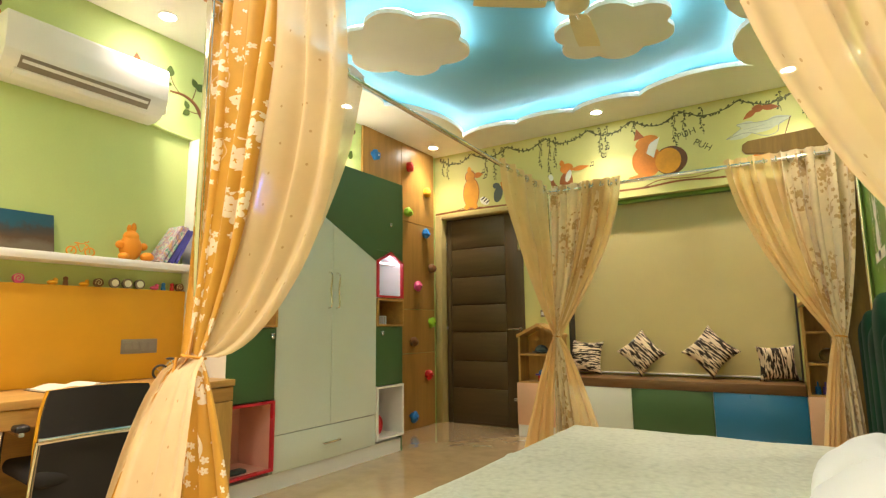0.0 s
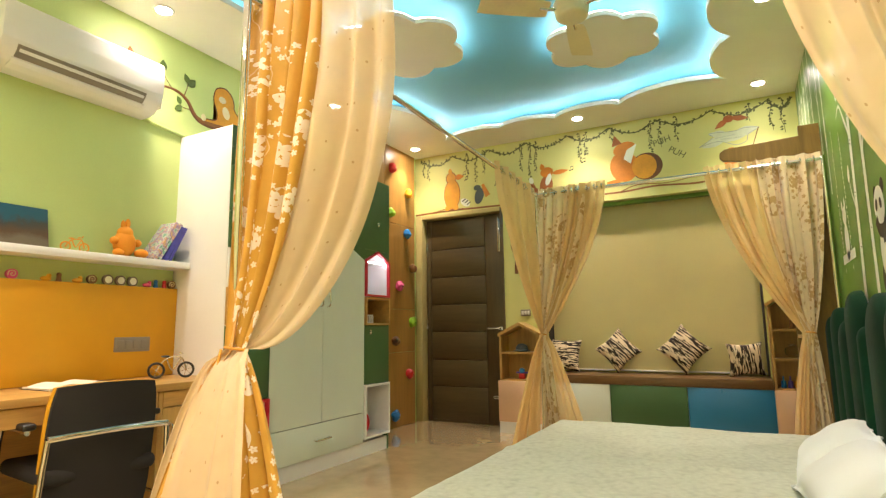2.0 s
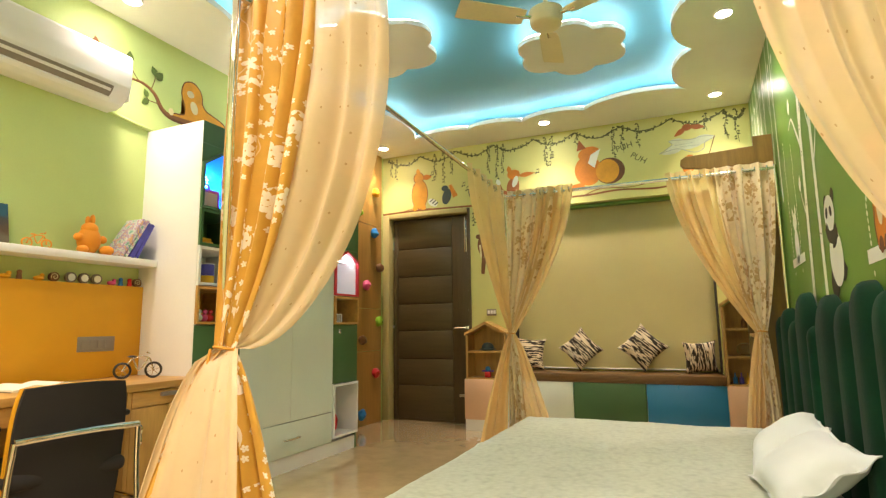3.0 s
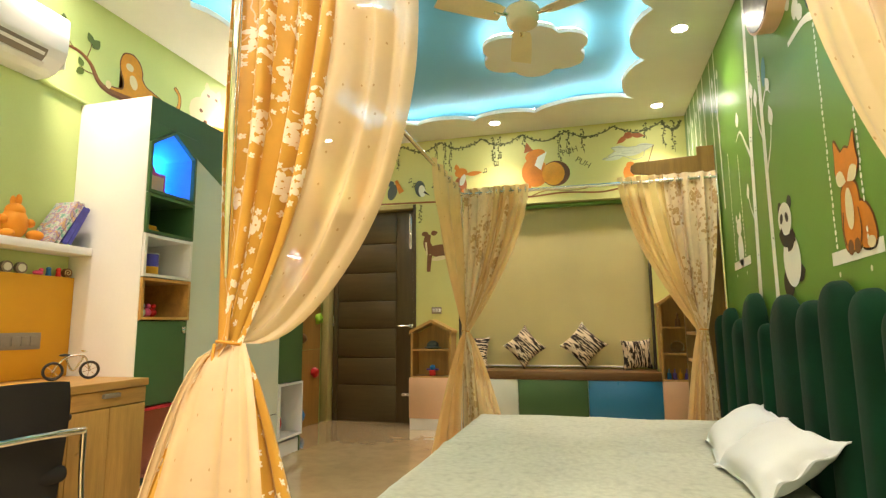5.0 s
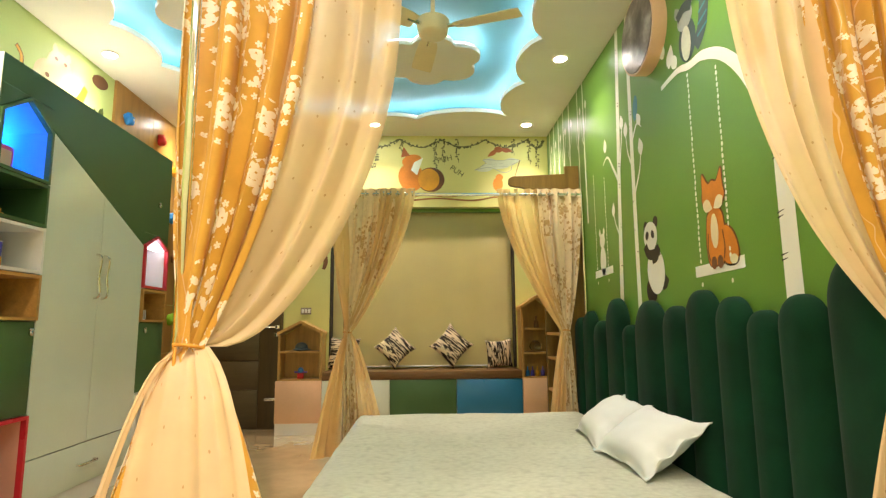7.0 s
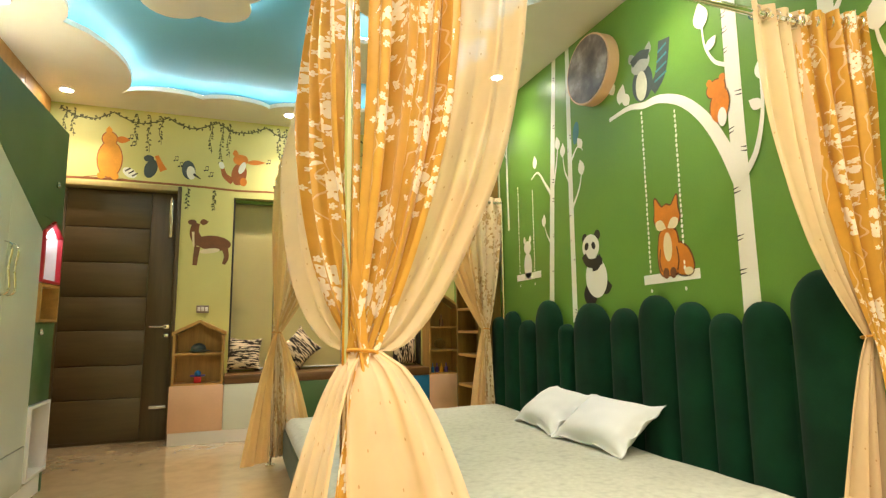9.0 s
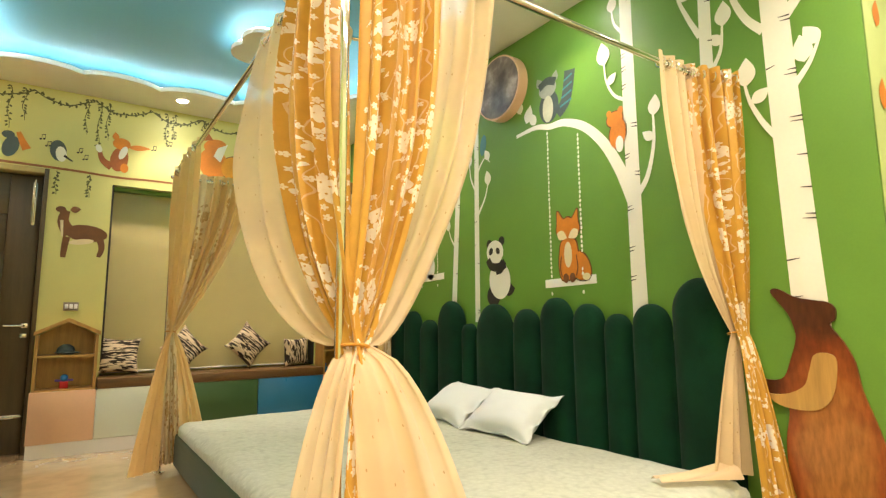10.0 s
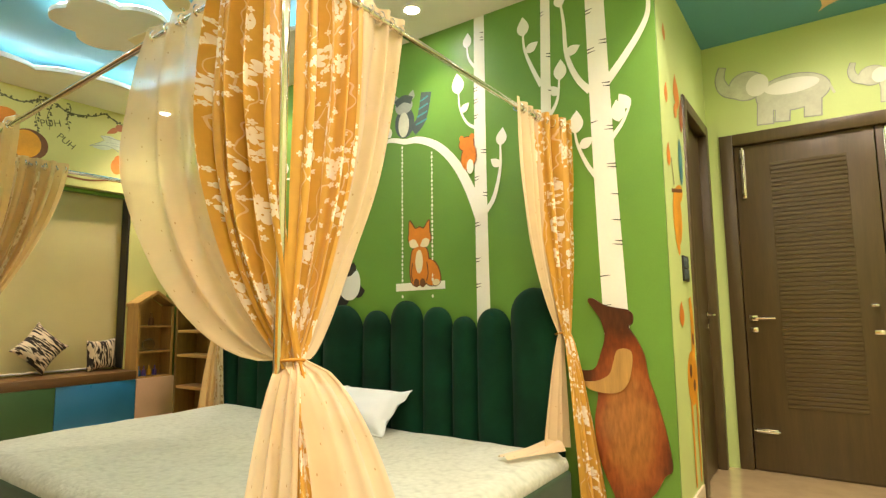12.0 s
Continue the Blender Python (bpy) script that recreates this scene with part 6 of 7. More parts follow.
birch(1.30, 0.9, 1.272, ZC, 0.070, 0.056, [
    ([(1.31, 2.28), (1.365, 2.40), (1.41, 2.53), (1.415, 2.66)], 0.03, [(1.415, 2.60, 0.12, 90), (1.40, 2.5, 0.09, 150)]),
    ([(1.26, 2.10), (1.215, 2.18), (1.20, 2.32)], 0.025, [(1.20, 2.28, 0.12, 95), (1.21, 2.2, 0.08, 50)])], 7, 8)
# far pair and slim ones
birch(3.335, 0.95, 3.19, ZC, 0.062, 0.050, [
    ([(3.27, 1.84), (3.36, 1.95), (3.46, 2.06), (3.56, 2.03)], 0.03, [(3.50, 2.10, 0.10, 90)]),
    ([(3.25, 1.90), (3.20, 2.06), (3.17, 2.2)], 0.022, [(3.17, 2.15, 0.10, 80)]), ([(3.30, 1.5), (3.36, 1.58), (3.40, 1.68)], 0.018, [(3.40, 1.64, 0.09, 100)])], 11, 8)
birch(3.045, 0.95, 3.02, ZC, 0.055, 0.046, [
    ([(3.03, 1.70), (2.94, 1.82), (2.90, 1.95)], 0.022, [(2.90, 1.90, 0.11, 80)]), ([(3.03, 1.86), (3.10, 1.98), (3.12, 2.14)], 0.02, [(3.12, 2.08, 0.10, 95)]),
    ([(3.02, 2.02), (2.94, 2.10), (2.88, 2.06)], 0.018, [(2.89, 2.08, 0.09, 60)])], 13, 8)
for k, (ty, zb, w) in enumerate(((3.95, 1.7, 0.03), (4.10, 1.2, 0.026), (4.36, 1.9, 0.034), (4.55, 2.2, 0.03), (4.72, 2.2, 0.036), (4.90, 2.2, 0.03), (5.06, 2.2, 0.03))):
    birch(ty, zb, ty + 0.01, ZC, w, w * 0.8, [([(ty, 2.40), (ty - 0.05, 2.50), (ty - 0.06, 2.62)], 0.014, [(ty - 0.06, 2.58, 0.08, 85)]), ([(ty, 2.30), (ty + 0.05, 2.38), (ty + 0.06, 2.5)], 0.014, [])], 20 + k, 4)


def swing(yl, yr, z, ztl, ztr, group):
    th_shapes = [stroke([(yl, z + 0.01), (yr, z + 0.018)], 0.05)]
    for y, zt in ((yl - (yl - yr) * 0.14, ztl), (yr + (yl - yr) * 0.24, ztr)):
        k, zz = 0, z - 0.05
        while zz < zt:
            if abs(zz - z) > 0.03:
                th_shapes.append(oval(y, zz, 0.006 if k % 2 else 0.0085, 0.011, 0, 8))
            zz += 0.026
            k += 1
    painting("painted_swing", green3, [("paint_white", th_shapes)], "white swing painted on the green wall", "mural", group)


swing(2.375, 1.985, 1.165, 2.12, 2.03, "painted swings")
swing(3.83, 3.46, 1.285, 2.03, 1.95, "painted swings")
# plain shapes in place of the figures
HEAD = smooth_loop([(2.268, 1.475), (2.262, 1.53), (2.258, 1.60), (2.215, 1.548), (2.18, 1.555), (2.145, 1.546), (2.105, 1.592), (2.103, 1.53), (2.092, 1.475), (2.13, 1.43), (2.18, 1.40), (2.23, 1.43)])
TORSO = smooth_loop([(2.225, 1.42), (2.25, 1.35), (2.255, 1.26), (2.235, 1.195), (2.18, 1.19), (2.125, 1.20), (2.105, 1.26), (2.11, 1.35), (2.135, 1.42)])
BRUSH = smooth_loop([(2.115, 1.34), (2.07, 1.33), (2.035, 1.285), (2.02, 1.22), (2.045, 1.185), (2.115, 1.19), (2.13, 1.24)])
painting("painted_shape", green3, [("paint_brown", [stroke(x + x[:1], 0.016) for x in (BRUSH, TORSO, HEAD)]), ("paint_orange", [BRUSH, TORSO, HEAD]), ("paint_brown", [oval(2.205, 1.20, 0.022, 0.028), oval(2.155, 1.20, 0.022, 0.028), stroke([(2.122, 1.33), (2.112, 1.26), (2.125, 1.21)], 0.008), stroke([(2.235, 1.33), (2.245, 1.26), (2.232, 1.21)], 0.008)]),
                                   ("paint_cream", [oval(2.182, 1.335, 0.030, 0.075), leaf_shape(2.262, 1.468, 0.085, 205, 0.34), leaf_shape(2.098, 1.468, 0.085, -25, 0.34), oval(2.05, 1.20, 0.028, 0.020)])], "orange pointed shape with cream patches painted on the swing")
painting("painted_shape", green3, [("paint_black", [oval(2.905, 1.478, 0.030, 0.034), oval(2.775, 1.488, 0.030, 0.032), oval(2.865, 1.125, 0.070, 0.072, 20), stroke([(2.76, 1.19), (2.71, 1.15), (2.672, 1.185)], 0.075, 0.06)]), ("paint_white", [oval(2.80, 1.225, 0.108, 0.125, -10), oval(2.845, 1.42, 0.088, 0.080, 8)]),
                                   ("paint_black", [stroke([(2.92, 1.375), (2.88, 1.325), (2.80, 1.315), (2.74, 1.335)], 0.05, 0.065), stroke([(2.755, 1.35), (2.785, 1.30), (2.835, 1.29)], 0.06, 0.05), oval(2.885, 1.428, 0.020, 0.026, 30), oval(2.812, 1.425, 0.019, 0.025, -30)])], "black and white rounded shape painted beside the birch")
painting("painted_shape", green3, [("paint_white", [oval(3.65, 1.38, 0.06, 0.10), oval(3.65, 1.52, 0.055, 0.05), leaf_shape(3.69, 1.55, 0.06, 85), leaf_shape(3.61, 1.55, 0.06, 95)])], "small white shape painted on the far swing")
painting("painted_shape", green3, [("paint_slate", [stroke([(2.23, 2.20), (2.17, 2.25), (2.14, 2.33), (2.12, 2.44)], 0.075, 0.085), oval(2.30, 2.27, 0.082, 0.105)]), ("paint_teal", [stroke([(2.205 - 0.012 * k, 2.235 + 0.05 * k), (2.115 - 0.004 * k, 2.26 + 0.05 * k)], 0.012) for k in range(4)]), ("paint_grey", [oval(2.305, 2.385, 0.075, 0.058), leaf_shape(2.36, 2.41, 0.075, 65, 0.36), leaf_shape(2.25, 2.41, 0.075, 110, 0.36)]),
                                   ("paint_slate", [stroke([(2.375, 2.41), (2.305, 2.435), (2.235, 2.41)], 0.05)]), ("paint_pale", [oval(2.305, 2.255, 0.045, 0.085)])], "slate and grey rounded shape painted on the branch")
painting("painted_shape", green3, [("paint_brown", [oval(1.80, 1.95, 0.060, 0.088, 10), oval(1.815, 2.035, 0.058, 0.048)]), ("paint_orange", [oval(1.80, 1.95, 0.053, 0.080, 10), oval(1.815, 2.035, 0.052, 0.042), oval(1.775, 2.075, 0.018, 0.02), oval(1.85, 2.075, 0.016, 0.018)]), ("paint_white", [oval(1.79, 1.89, 0.025, 0.045)])], "orange rounded shape painted by the fork")
painting("painted_shape", green3, [("paint_teal", [oval(2.955, 2.20, 0.035, 0.075, 10)])], "small teal shape painted on the slim birch")

# brown cutout board that leans on the wall
CUT = [(1.085, 1.065), (1.06, 1.08), (1.00, 1.045), (0.935, 1.03), (0.885, 1.02), (0.862, 0.995), (0.865, 0.955), (0.885, 0.935), (0.85, 0.88), (0.815, 0.80), (0.80, 0.70), (0.765, 0.58), (0.735, 0.46), (0.715, 0.34), (0.715, 0.275), (0.745, 0.25), (0.79, 0.17), (0.84, 0.11), (0.84, 0.02), (0.97, 0.02), (0.985, 0.12), (1.03, 0.22), (1.065, 0.34), (1.07, 0.48), (1.05, 0.60), (1.075, 0.645), (1.13, 0.665), (1.175, 0.69), (1.165, 0.72), (1.11, 0.715), (1.06, 0.73), (1.03, 0.80), (1.005, 0.88), (1.01, 0.93), (1.03, 0.985)]


ob = thing("wall_cutout", (XR, 0.92, 0.02), "tall brown board cutout fixed to the green wall", "wall decoration")
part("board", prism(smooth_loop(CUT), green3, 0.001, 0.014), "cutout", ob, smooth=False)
part("arm_board", prism(smooth_loop([(0.87, 0.80), (0.90, 0.83), (0.945, 0.82), (0.965, 0.76), (0.99, 0.70), (1.06, 0.665), (1.13, 0.665), (1.16, 0.70), (1.10, 0.63), (1.02, 0.61), (0.94, 0.62), (0.89, 0.68)]), green3, 0.014, 0.020), "oak_up", ob, "lighter brown raised piece", smooth=False)

# window wall: garland, branch and plain shapes
rnd = random.Random(9)
vine, leaves = [], []
gx = [-3.12, -2.72, -2.30, -1.90, -1.48, -1.08, -0.66, -0.22, 0.20, 0.38]
for a, b in zip(gx, gx[1:]):
    pts = [(a + (b - a) * k / 6, 2.785 - 0.075 * math.sin(math.pi * k / 6) + rnd.uniform(-0.006, 0.006)) for k in range(7)]
    vine.append(stroke(pts, 0.010))
    for k in range(22):
        t = k / 22
        leaves.append(leaf_shape(a + (b - a) * t, 2.785 - 0.075 * math.sin(math.pi * t), 0.028, rnd.uniform(0, 360), 0.3, 4))
for x, ln in ((-3.08, 0.20), (-3.02, 0.25), (-2.55, 0.28), (-2.45, 0.34), (-2.36, 0.26), (-1.95, 0.30), (-1.86, 0.40), (-1.80, 0.32), (-1.36, 0.30), (-1.30, 0.22), (-0.72, 0.32), (-0.64, 0.26), (-0.50, 0.24), (0.22, 0.26), (0.30, 0.30), (0.06, 0.16), (-1.06, 0.14)):
    pts = [(x + 0.012 * math.sin(k * 1.7), 2.79 - ln * k / 5) for k in range(6)]
    vine.append(stroke(pts, 0.007, 0.004))
    for k in range(int(ln / 0.022)):
        leaves.append(leaf_shape(x, 2.79 - 0.022 * k, 0.026, rnd.choice((200, 340, 230, 310)), 0.3, 4))
for x in (-2.12, -1.90, -3.165):
    pts = [(x + 0.01 * math.sin(k * 1.7), 2.16 - 0.19 * k / 5) for k in range(6)]
    vine.append(stroke(pts, 0.007, 0.004))
    for k in range(9):
        leaves.append(leaf_shape(x, 2.15 - 0.02 * k, 0.028, rnd.choice((200, 340, 230, 310)), 0.3, 4))
painting("painted_garland", far3, [("paint_vine", vine + leaves)], "leafy green garland painted under the ceiling")
painting("painted_branch", far3, [("paint_bark", [stroke([(-3.185, 2.182), (-2.8, 2.192), (-2.4, 2.186), (-2.0, 2.178), (-1.7, 2.165), (-1.4, 2.172), (-1.0, 2.165), (-0.7, 2.185), (-0.35, 2.165), (-0.1, 2.20), (0.1, 2.16)], 0.020, 0.016), stroke([(-1.0, 2.17), (-0.85, 2.215), (-0.6, 2.20), (-0.4, 2.225)], 0.010, 0.005), stroke([(-2.95, 2.19), (-2.8, 2.215), (-2.6, 2.20)], 0.008, 0.004)])], "brown branch painted above door and window")
painting("painted_shape", far3, [("paint_rust", [oval(-2.735, 2.365, 0.098, 0.165), oval(-2.745, 2.545, 0.062, 0.065)]), ("paint_amber", [oval(-2.735, 2.365, 0.090, 0.158), oval(-2.745, 2.545, 0.054, 0.057), oval(-2.79, 2.22, 0.03, 0.03), oval(-2.69, 2.22, 0.03, 0.03), leaf_shape(-2.75, 2.585, 0.07, 95, 0.35)]), ("paint_orange", [leaf_shape(-2.70, 2.545, 0.11, 0, 0.28)])], "amber rounded shape painted over the door")
painting("painted_shape", far3, [("paint_slate", [oval(-2.42, 2.31, 0.05, 0.085, -15), oval(-2.44, 2.40, 0.04, 0.03)]), ("paint_orange", [stroke([(-2.38, 2.43), (-2.35, 2.36), (-2.32, 2.30)], 0.03, 0.06)]), ("paint_white", [oval(-2.58, 2.26, 0.06, 0.038, -35)]), ("paint_black", [stroke([(-2.615 + 0.028 * k, 2.25 + 0.022 - 0.020 * k), (-2.575 + 0.028 * k, 2.30 - 0.020 * k)], 0.012) for k in range(3)])], "slate shape with striped patch painted over the door")
painting("painted_shape", far3, [("paint_slate", [oval(-2.12, 2.325, 0.055, 0.085, 8)]), ("paint_white", [oval(-2.10, 2.30, 0.036, 0.062, 8)]), ("paint_black", [stroke([(-2.08, 2.29), (-2.02, 2.25)], 0.02, 0.008)])], "slate and white egg shape painted over the branch")
painting("painted_shape", far3, [("paint_rust", [oval(-1.70, 2.32, 0.065, 0.105, -8), stroke([(-1.75, 2.25), (-1.82, 2.30), (-1.85, 2.40)], 0.07, 0.02)]), ("paint_orange", [oval(-1.69, 2.455, 0.065, 0.05), leaf_shape(-1.73, 2.48, 0.07, 100, 0.35), leaf_shape(-1.64, 2.435, 0.17, 4, 0.14), oval(-1.66, 2.25, 0.03, 0.04)]), ("paint_white", [oval(-1.675, 2.38, 0.026, 0.06, -20), oval(-1.85, 2.39, 0.022, 0.035, 20)])], "rust and orange shape painted over the window")
painting("painted_shape", far3, [("paint_brown", [oval(-0.765, 2.375, 0.135, 0.125)]), ("paint_orange", [oval(-0.96, 2.40, 0.125, 0.145, 10), oval(-0.95, 2.565, 0.10, 0.065, 12), stroke([(-1.12, 2.26), (-1.0, 2.27)], 0.03, 0.05)]), ("paint_amber", [oval(-0.785, 2.375, 0.105, 0.112)]), ("paint_rust", [[(-1.06, 2.60), (-0.97, 2.62), (-1.035, 2.71)]]), ("paint_white", [[(-0.84, 2.60), (-0.90, 2.42), (-0.96, 2.47), (-0.93, 2.55)]])], "large orange shape beside an amber disc painted over the window")
WING = [(-0.33, 2.47), (-0.22, 2.54), (-0.24, 2.58), (-0.06, 2.57), (0.02, 2.585), (0.13, 2.57), (0.05, 2.53), (0.03, 2.47), (-0.05, 2.45), (-0.18, 2.50)]
painting("painted_shape", far3, [("paint_pale", [oval(-0.08, 2.53, 0.115, 0.045, 4), leaf_shape(-0.05, 2.545, 0.18, 10, 0.22), leaf_shape(-0.12, 2.53, 0.20, 200, 0.2), leaf_shape(-0.10, 2.54, 0.15, 165, 0.25)]), ("paint_grey", [stroke(WING + WING[:1], 0.006), stroke([(-0.2, 2.53), (-0.05, 2.54)], 0.003), stroke([(-0.16, 2.515), (0.0, 2.51)], 0.003)]), ("paint_brown", [stroke([(0.125, 2.575), (0.07, 2.41)], 0.007)])], "pale wing shape painted near the corner")
painting("painted_shape", far3, [("paint_rust", [oval(-0.09, 2.685, 0.04, 0.032), leaf_shape(-0.10, 2.68, 0.12, 215, 0.2), leaf_shape(-0.07, 2.69, 0.13, 350, 0.2)])], "small rust wing shape painted near the corner")
painting("painted_shape", far3, [("paint_orange", [oval(-0.10, 2.33, 0.05, 0.07), oval(-0.085, 2.40, 0.038, 0.033)])], "small orange shape painted over the window")
painting("painted_shape", far3, [("paint_brown", [oval(-1.89, 1.675, 0.145, 0.068, -4), stroke([(-2.00, 1.66), (-2.05, 1.76), (-2.035, 1.85)], 0.10, 0.055), leaf_shape(-2.01, 1.855, 0.075, 10, 0.35), stroke([(-2.02, 1.64), (-2.03, 1.55), (-2.035, 1.475)], 0.05, 0.035), stroke([(-1.80, 1.65), (-1.78, 1.56), (-1.80, 1.49)], 0.055, 0.03), oval(-2.07, 1.855, 0.035, 0.024)]), ("paint_cream", [oval(-1.92, 1.605, 0.085, 0.022, 8), stroke([(-2.06, 1.77), (-2.05, 1.64)], 0.022, 0.014)])], "brown shape with cream patch painted above the house shelf")
tune = []
for nx, nz in ((-1.37, 2.58), (-1.31, 2.57), (-1.34, 2.50), (-2.60, 2.56), (-2.58, 2.50), (-2.24, 2.40), (-2.20, 2.35), (-1.99, 2.33), (-1.95, 2.28), (-1.46, 2.44)):
    tune += [oval(nx, nz, 0.009, 0.007, 20, 10), oval(nx + 0.022, nz + 0.004, 0.009, 0.007, 20, 10), stroke([(nx + 0.008, nz), (nx + 0.008, nz + 0.035)], 0.003), stroke([(nx + 0.03, nz + 0.004), (nx + 0.03, nz + 0.039)], 0.003), stroke([(nx + 0.006, nz + 0.035), (nx + 0.032, nz + 0.039)], 0.006)]
painting("painted_notes", far3, [("paint_black", tune)], "small black music notes painted on the pale wall")


def lettering(word, x, z, size, turn):
    cu = bpy.data.curves.new("lettering", "FONT")
    cu.body, cu.size, cu.align_x = word, size, "CENTER"
    tmp = bpy.data.objects.new("lettering", cu)
    scene.collection.objects.link(tmp)
    me = bpy.data.meshes.new_from_object(tmp.evaluated_get(bpy.context.evaluated_depsgraph_get()))
    bpy.data.objects.remove(tmp)
    me.materials.clear()
    me.materials.append(M["paint_vine"])
    ob_ = new("painted_lettering", me)
    ob_.matrix_world = Matrix.Translation((x, YW - 0.004, z)) @ Euler((radians(90), 0, 0)).to_matrix().to_4x4() @ Euler((0, 0, radians(turn))).to_matrix().to_4x4()
    tagged(ob_, "hand-painted dark green word on the pale wall", "lettering", "painted words")


lettering("PUH", -0.62, 2.56, 0.08, 14)
lettering("PUH", -0.52, 2.44, 0.078, -34)

ob = thing("switch_plate", (-1.955, YW, 1.06), "small grey switch plate on the pale wall", "switch")
part("plate", box(-2.005, -1.905, YW - 0.008, YW, 1.06, 1.125, 0.003), "plastic_grey", ob)
for k in range(3):
    part("switch", box(-1.995 + 0.03 * k, -1.972 + 0.03 * k, YW - 0.012, YW - 0.007, 1.075, 1.11, 0.002), "plastic_white", ob)

# left wall paintings
painting("painted_branch", left3, [("paint_brown", [stroke([(2.15, 2.475), (2.25, 2.478), (2.33, 2.44), (2.385, 2.365), (2.45, 2.335), (2.56, 2.335), (2.75, 2.35)], 0.012, 0.052), stroke([(2.30, 2.455), (2.32, 2.52), (2.33, 2.57)], 0.007, 0.004), stroke([(2.22, 2.478), (2.17, 2.53), (2.15, 2.58)], 0.007, 0.004), stroke([(2.37, 2.39), (2.30, 2.385), (2.27, 2.40)], 0.007, 0.004)]),
                                   ("paint_bark", [stroke([(2.16, 2.478), (2.25, 2.482), (2.33, 2.445), (2.385, 2.372), (2.45, 2.343), (2.56, 2.343), (2.75, 2.358)], 0.006, 0.030)]),
                                   ("paint_leaf", [leaf_shape(2.15, 2.57, 0.075, 95, 0.34), leaf_shape(2.33, 2.56, 0.065, 120, 0.34), leaf_shape(2.335, 2.54, 0.075, 55, 0.36), leaf_shape(2.29, 2.385, 0.06, 215, 0.34), leaf_shape(2.28, 2.40, 0.055, 120, 0.34), leaf_shape(2.16, 2.515, 0.05, 170, 0.3)])], "brown branch with green leaves painted over the wardrobe")
BACK = [(2.47, 2.365), (2.55, 2.385), (2.56, 2.44), (2.535, 2.50), (2.53, 2.56), (2.555, 2.615), (2.62, 2.635), (2.675, 2.605), (2.70, 2.555), (2.705, 2.51), (2.74, 2.475), (2.80, 2.46), (2.90, 2.43), (2.96, 2.37), (2.96, 2.335), (2.75, 2.335), (2.58, 2.335), (2.48, 2.335)]


ring = smooth_loop(BACK)
painting("painted_shape", left3, [("paint_amber", [ring]), ("paint_brown", [stroke(ring + ring[:1], 0.008), stroke([(2.94, 2.40), (3.02, 2.44), (3.03, 2.53), (2.98, 2.58)], 0.035, 0.030)]), ("paint_cream", [oval(2.60, 2.545, 0.030, 0.024), oval(2.635, 2.46, 0.030, 0.045, 20), oval(2.80, 2.365, 0.07, 0.028), oval(2.455, 2.37, 0.02, 0.024)]), ("paint_amber", [stroke([(2.945, 2.405), (3.018, 2.442), (3.026, 2.53), (2.98, 2.575)], 0.024, 0.020)])], "amber reclining shape painted over the wardrobe")
painting("painted_shape", left3, [("paint_cream", [oval(3.36, 2.62, 0.12, 0.10), oval(3.27, 2.50, 0.14, 0.12), leaf_shape(3.31, 2.69, 0.07, 100, 0.4), leaf_shape(3.43, 2.68, 0.07, 80, 0.4)]), ("paint_amber", [stroke([(3.40, 2.40), (3.55, 2.45), (3.64, 2.60)], 0.10, 0.05)]), ("paint_brown", [oval(3.32, 2.66, 0.018, 0.012), oval(3.41, 2.66, 0.018, 0.012), oval(3.25, 2.52, 0.02, 0.014), oval(3.30, 2.45, 0.02, 0.014)])], "cream spotted shape painted over the wardrobe")
painting("painted_shape", left3, [("paint_brown", [oval(1.13, 2.60, 0.13, 0.05, 5)]), ("paint_orange", [oval(1.16, 2.555, 0.10, 0.03, 5)])], "brown rounded shape painted beside the air conditioner")
painting("painted_leaves", left3, [("paint_bark", [leaf_shape(1.945, 2.55, 0.09, 100, 0.3)]), ("paint_leaf", [leaf_shape(1.16, 2.14, 0.09, 200, 0.35), leaf_shape(3.70, 2.40, 0.10, 80, 0.35), leaf_shape(3.77, 2.42, 0.09, 100, 0.35), leaf_shape(3.82, 2.46, 0.09, 70, 0.35)])], "small painted leaves on the lime wall")
painting("painted_shape", left3, [("paint_brown", [oval(3.80, 2.72, 0.10, 0.05, 10)])], "small brown shape painted beside the plywood")

# passage paintings
painting("painted_leaves", strip3, [("paint_orange", [leaf_shape(0.58, 2.43, 0.10, 95, 0.3), leaf_shape(0.54, 2.08, 0.12, 80, 0.3), leaf_shape(0.80, 2.12, 0.20, 95, 0.34), leaf_shape(0.72, 2.05, 0.12, 60, 0.3), leaf_shape(0.52, 1.74, 0.13, 85, 0.3), leaf_shape(0.62, 0.93, 0.13, 90, 0.4)]), ("paint_rust", [leaf_shape(0.86, 2.0, 0.22, 80, 0.2)])], "orange leaves painted on the passage wall")
painting("painted_shape", strip3, [("paint_amber", [oval(0.66, 1.50, 0.10, 0.15), oval(0.70, 1.62, 0.12, 0.05, 20), stroke([(0.62, 1.40), (0.66, 1.30)], 0.10, 0.03)]), ("paint_brown", [stroke([(0.55, 1.62), (0.80, 1.66)], 0.02), stroke([(0.62, 1.66), (0.58, 1.80)], 0.012)]), ("paint_teal", [oval(0.80, 1.82, 0.045, 0.13)])], "amber and teal shapes painted on the passage wall")
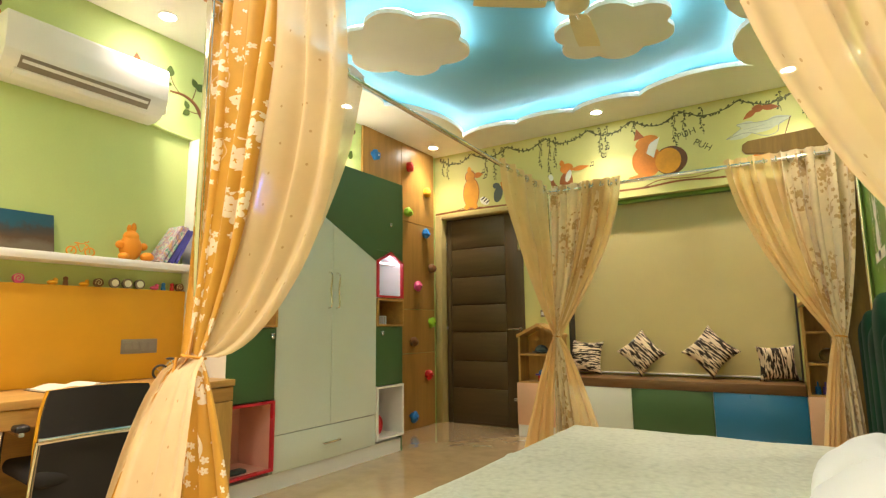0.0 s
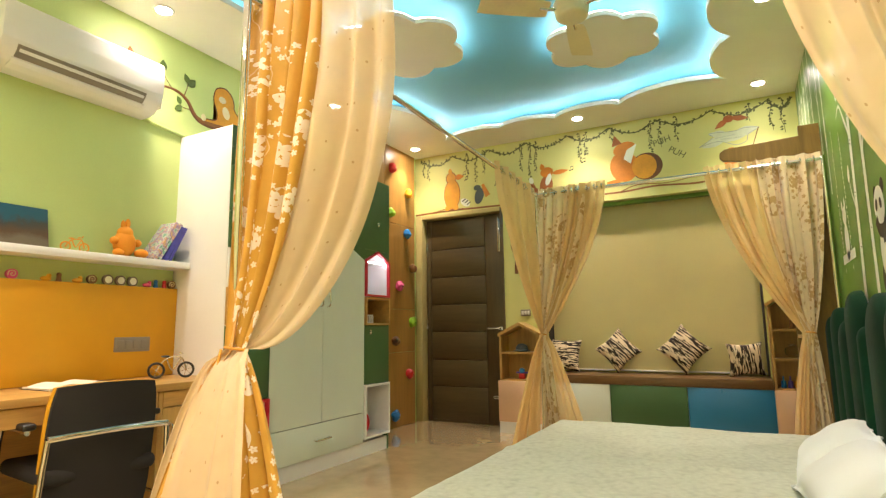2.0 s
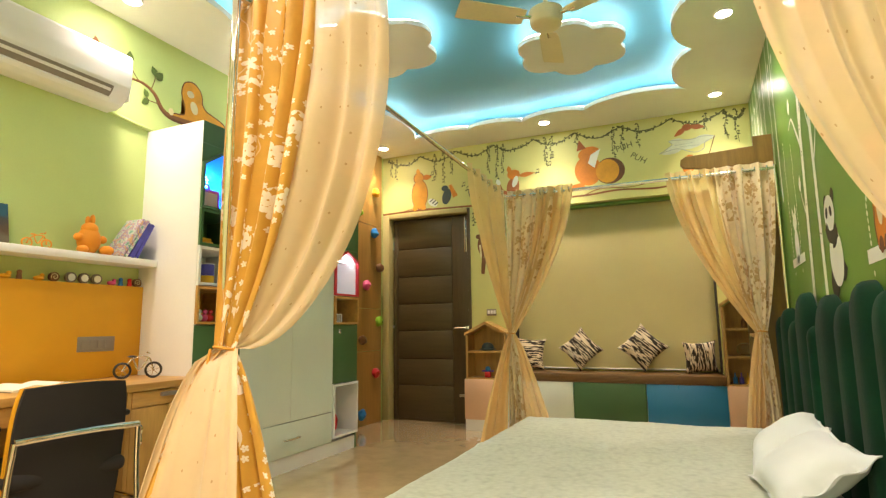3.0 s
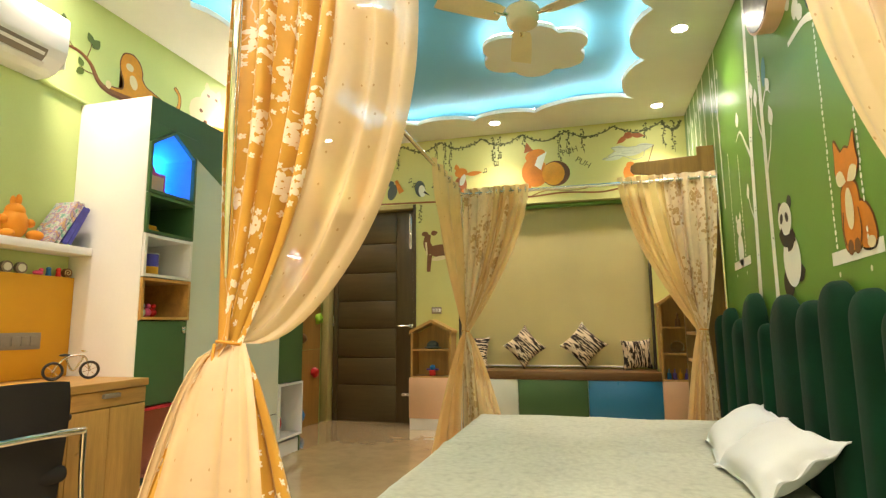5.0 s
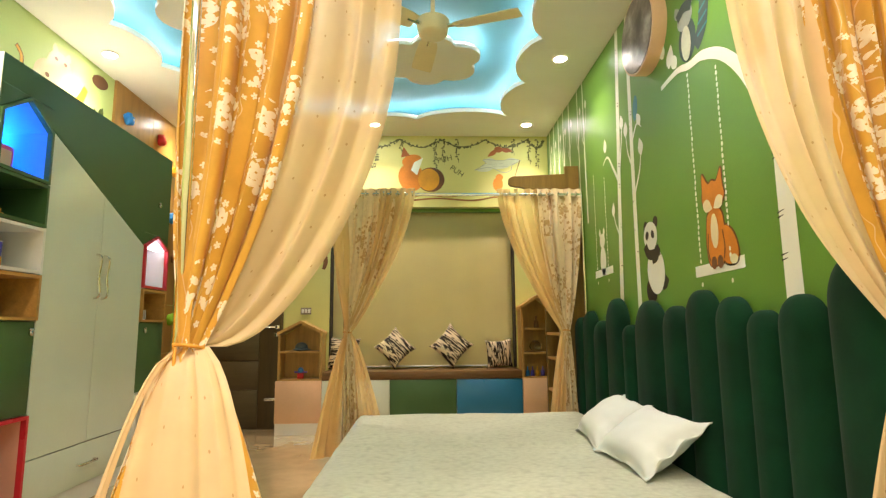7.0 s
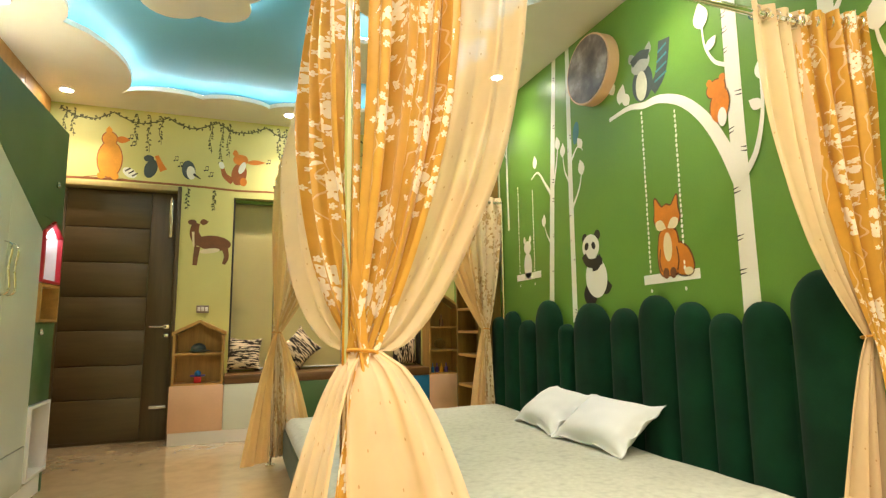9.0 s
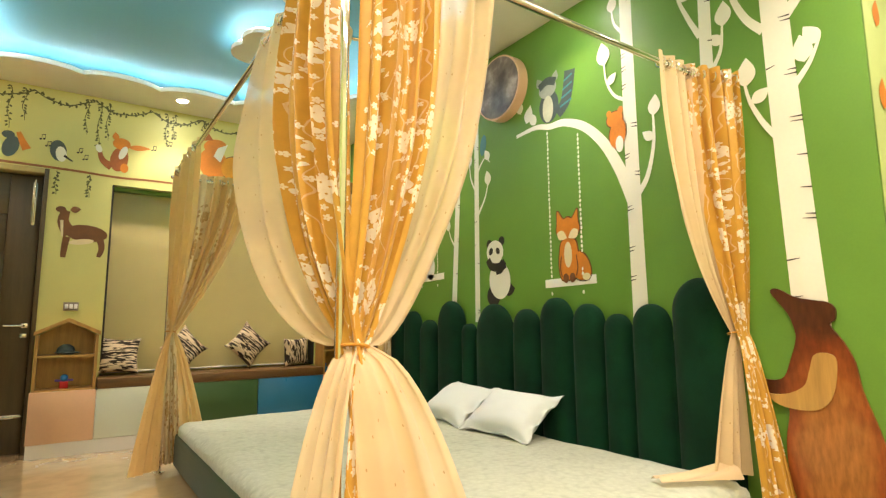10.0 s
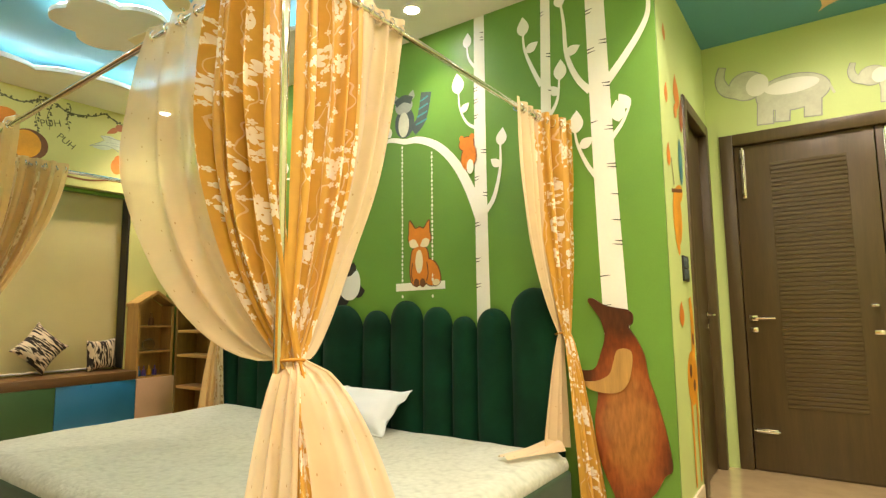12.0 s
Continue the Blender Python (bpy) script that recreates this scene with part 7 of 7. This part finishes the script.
painting("painted_shape", strip3, [("paint_amber", [oval(0.80, 0.66, 0.12, 0.14), stroke([(0.84, 0.70), (0.86, 0.95), (0.83, 1.08)], 0.09, 0.06), stroke([(0.74, 0.58), (0.75, 0.12)], 0.05, 0.03), stroke([(0.86, 0.58), (0.87, 0.12)], 0.05, 0.03)]), ("paint_brown", [oval(0.76, 0.70, 0.03, 0.035), oval(0.83, 0.62, 0.03, 0.03), oval(0.85, 0.86, 0.02, 0.03)])], "tall amber shape painted beside the door frame")
ob = thing("switch_plate", (0.76, YC, 1.16), "black switch plate on the passage wall", "switch")
part("plate", box(0.70, 0.82, YC - 0.010, YC, 1.165, 1.30, 0.003), "black", ob)
for k in range(4):
    part("switch", box(0.712 + 0.055 * (k % 2), 0.755 + 0.055 * (k % 2), YC - 0.014, YC - 0.009, 1.175 + 0.062 * (k // 2), 1.228 + 0.062 * (k // 2), 0.002), "paint_slate", ob)
for dy, dz, s in ((0, 0, 1.0), (-0.50, 0.01, 0.62)):
    f = lambda a, b: (a * s + dy * 1.0 + 0.2 * (1 - s) * 0, 2.22 + (b - 2.22) * s + dz)
    grow = lambda pts: ("strip", [f(*p) for p in pts[1]], [f(*p) for p in pts[2]]) if pts[0] == "strip" else [f(*p) for p in pts]
    body = lambda e: [grow(x) for x in (oval(0.17, 2.40, 0.20 + e, 0.115 + e), oval(0.42, 2.50, 0.105 + e, 0.095 + e), stroke([(0.48, 2.47), (0.55, 2.50), (0.58, 2.58), (0.56, 2.66 + e)], 0.085 + 2 * e, 0.035 + 2 * e), stroke([(0.32, 2.36), (0.33, 2.22 - e)], 0.085 + 2 * e), stroke([(0.22, 2.36), (0.235, 2.22 - e)], 0.075 + 2 * e), stroke([(0.06, 2.36), (0.07, 2.22 - e)], 0.085 + 2 * e), stroke([(-0.02, 2.42), (-0.05, 2.34)], 0.014))]
    painting("painted_shape", end3, [("paint_grey", body(0.007)), ("paint_pale", body(0.0)), ("paint_white", [grow(oval(0.36, 2.49, 0.065, 0.075, 20)), grow(oval(0.17, 2.44, 0.15, 0.05))])], "pale grey rounded shape painted above the passage door", "mural", "painted grey shapes")
ob = thing("ceiling_cloud_patch", (1.25, 0.2, ZC), "beige cloud painted on the passage ceiling", "mural")
part("paint_layer", painted([scallops([(1.6, 0.0), (1.55, -0.35), (1.2, -0.5), (0.9, -0.3), (0.95, 0.05), (1.25, 0.2)], -0.5, 7)], flat3, ZC + 0.004), "lam_peach", ob, smooth=False)
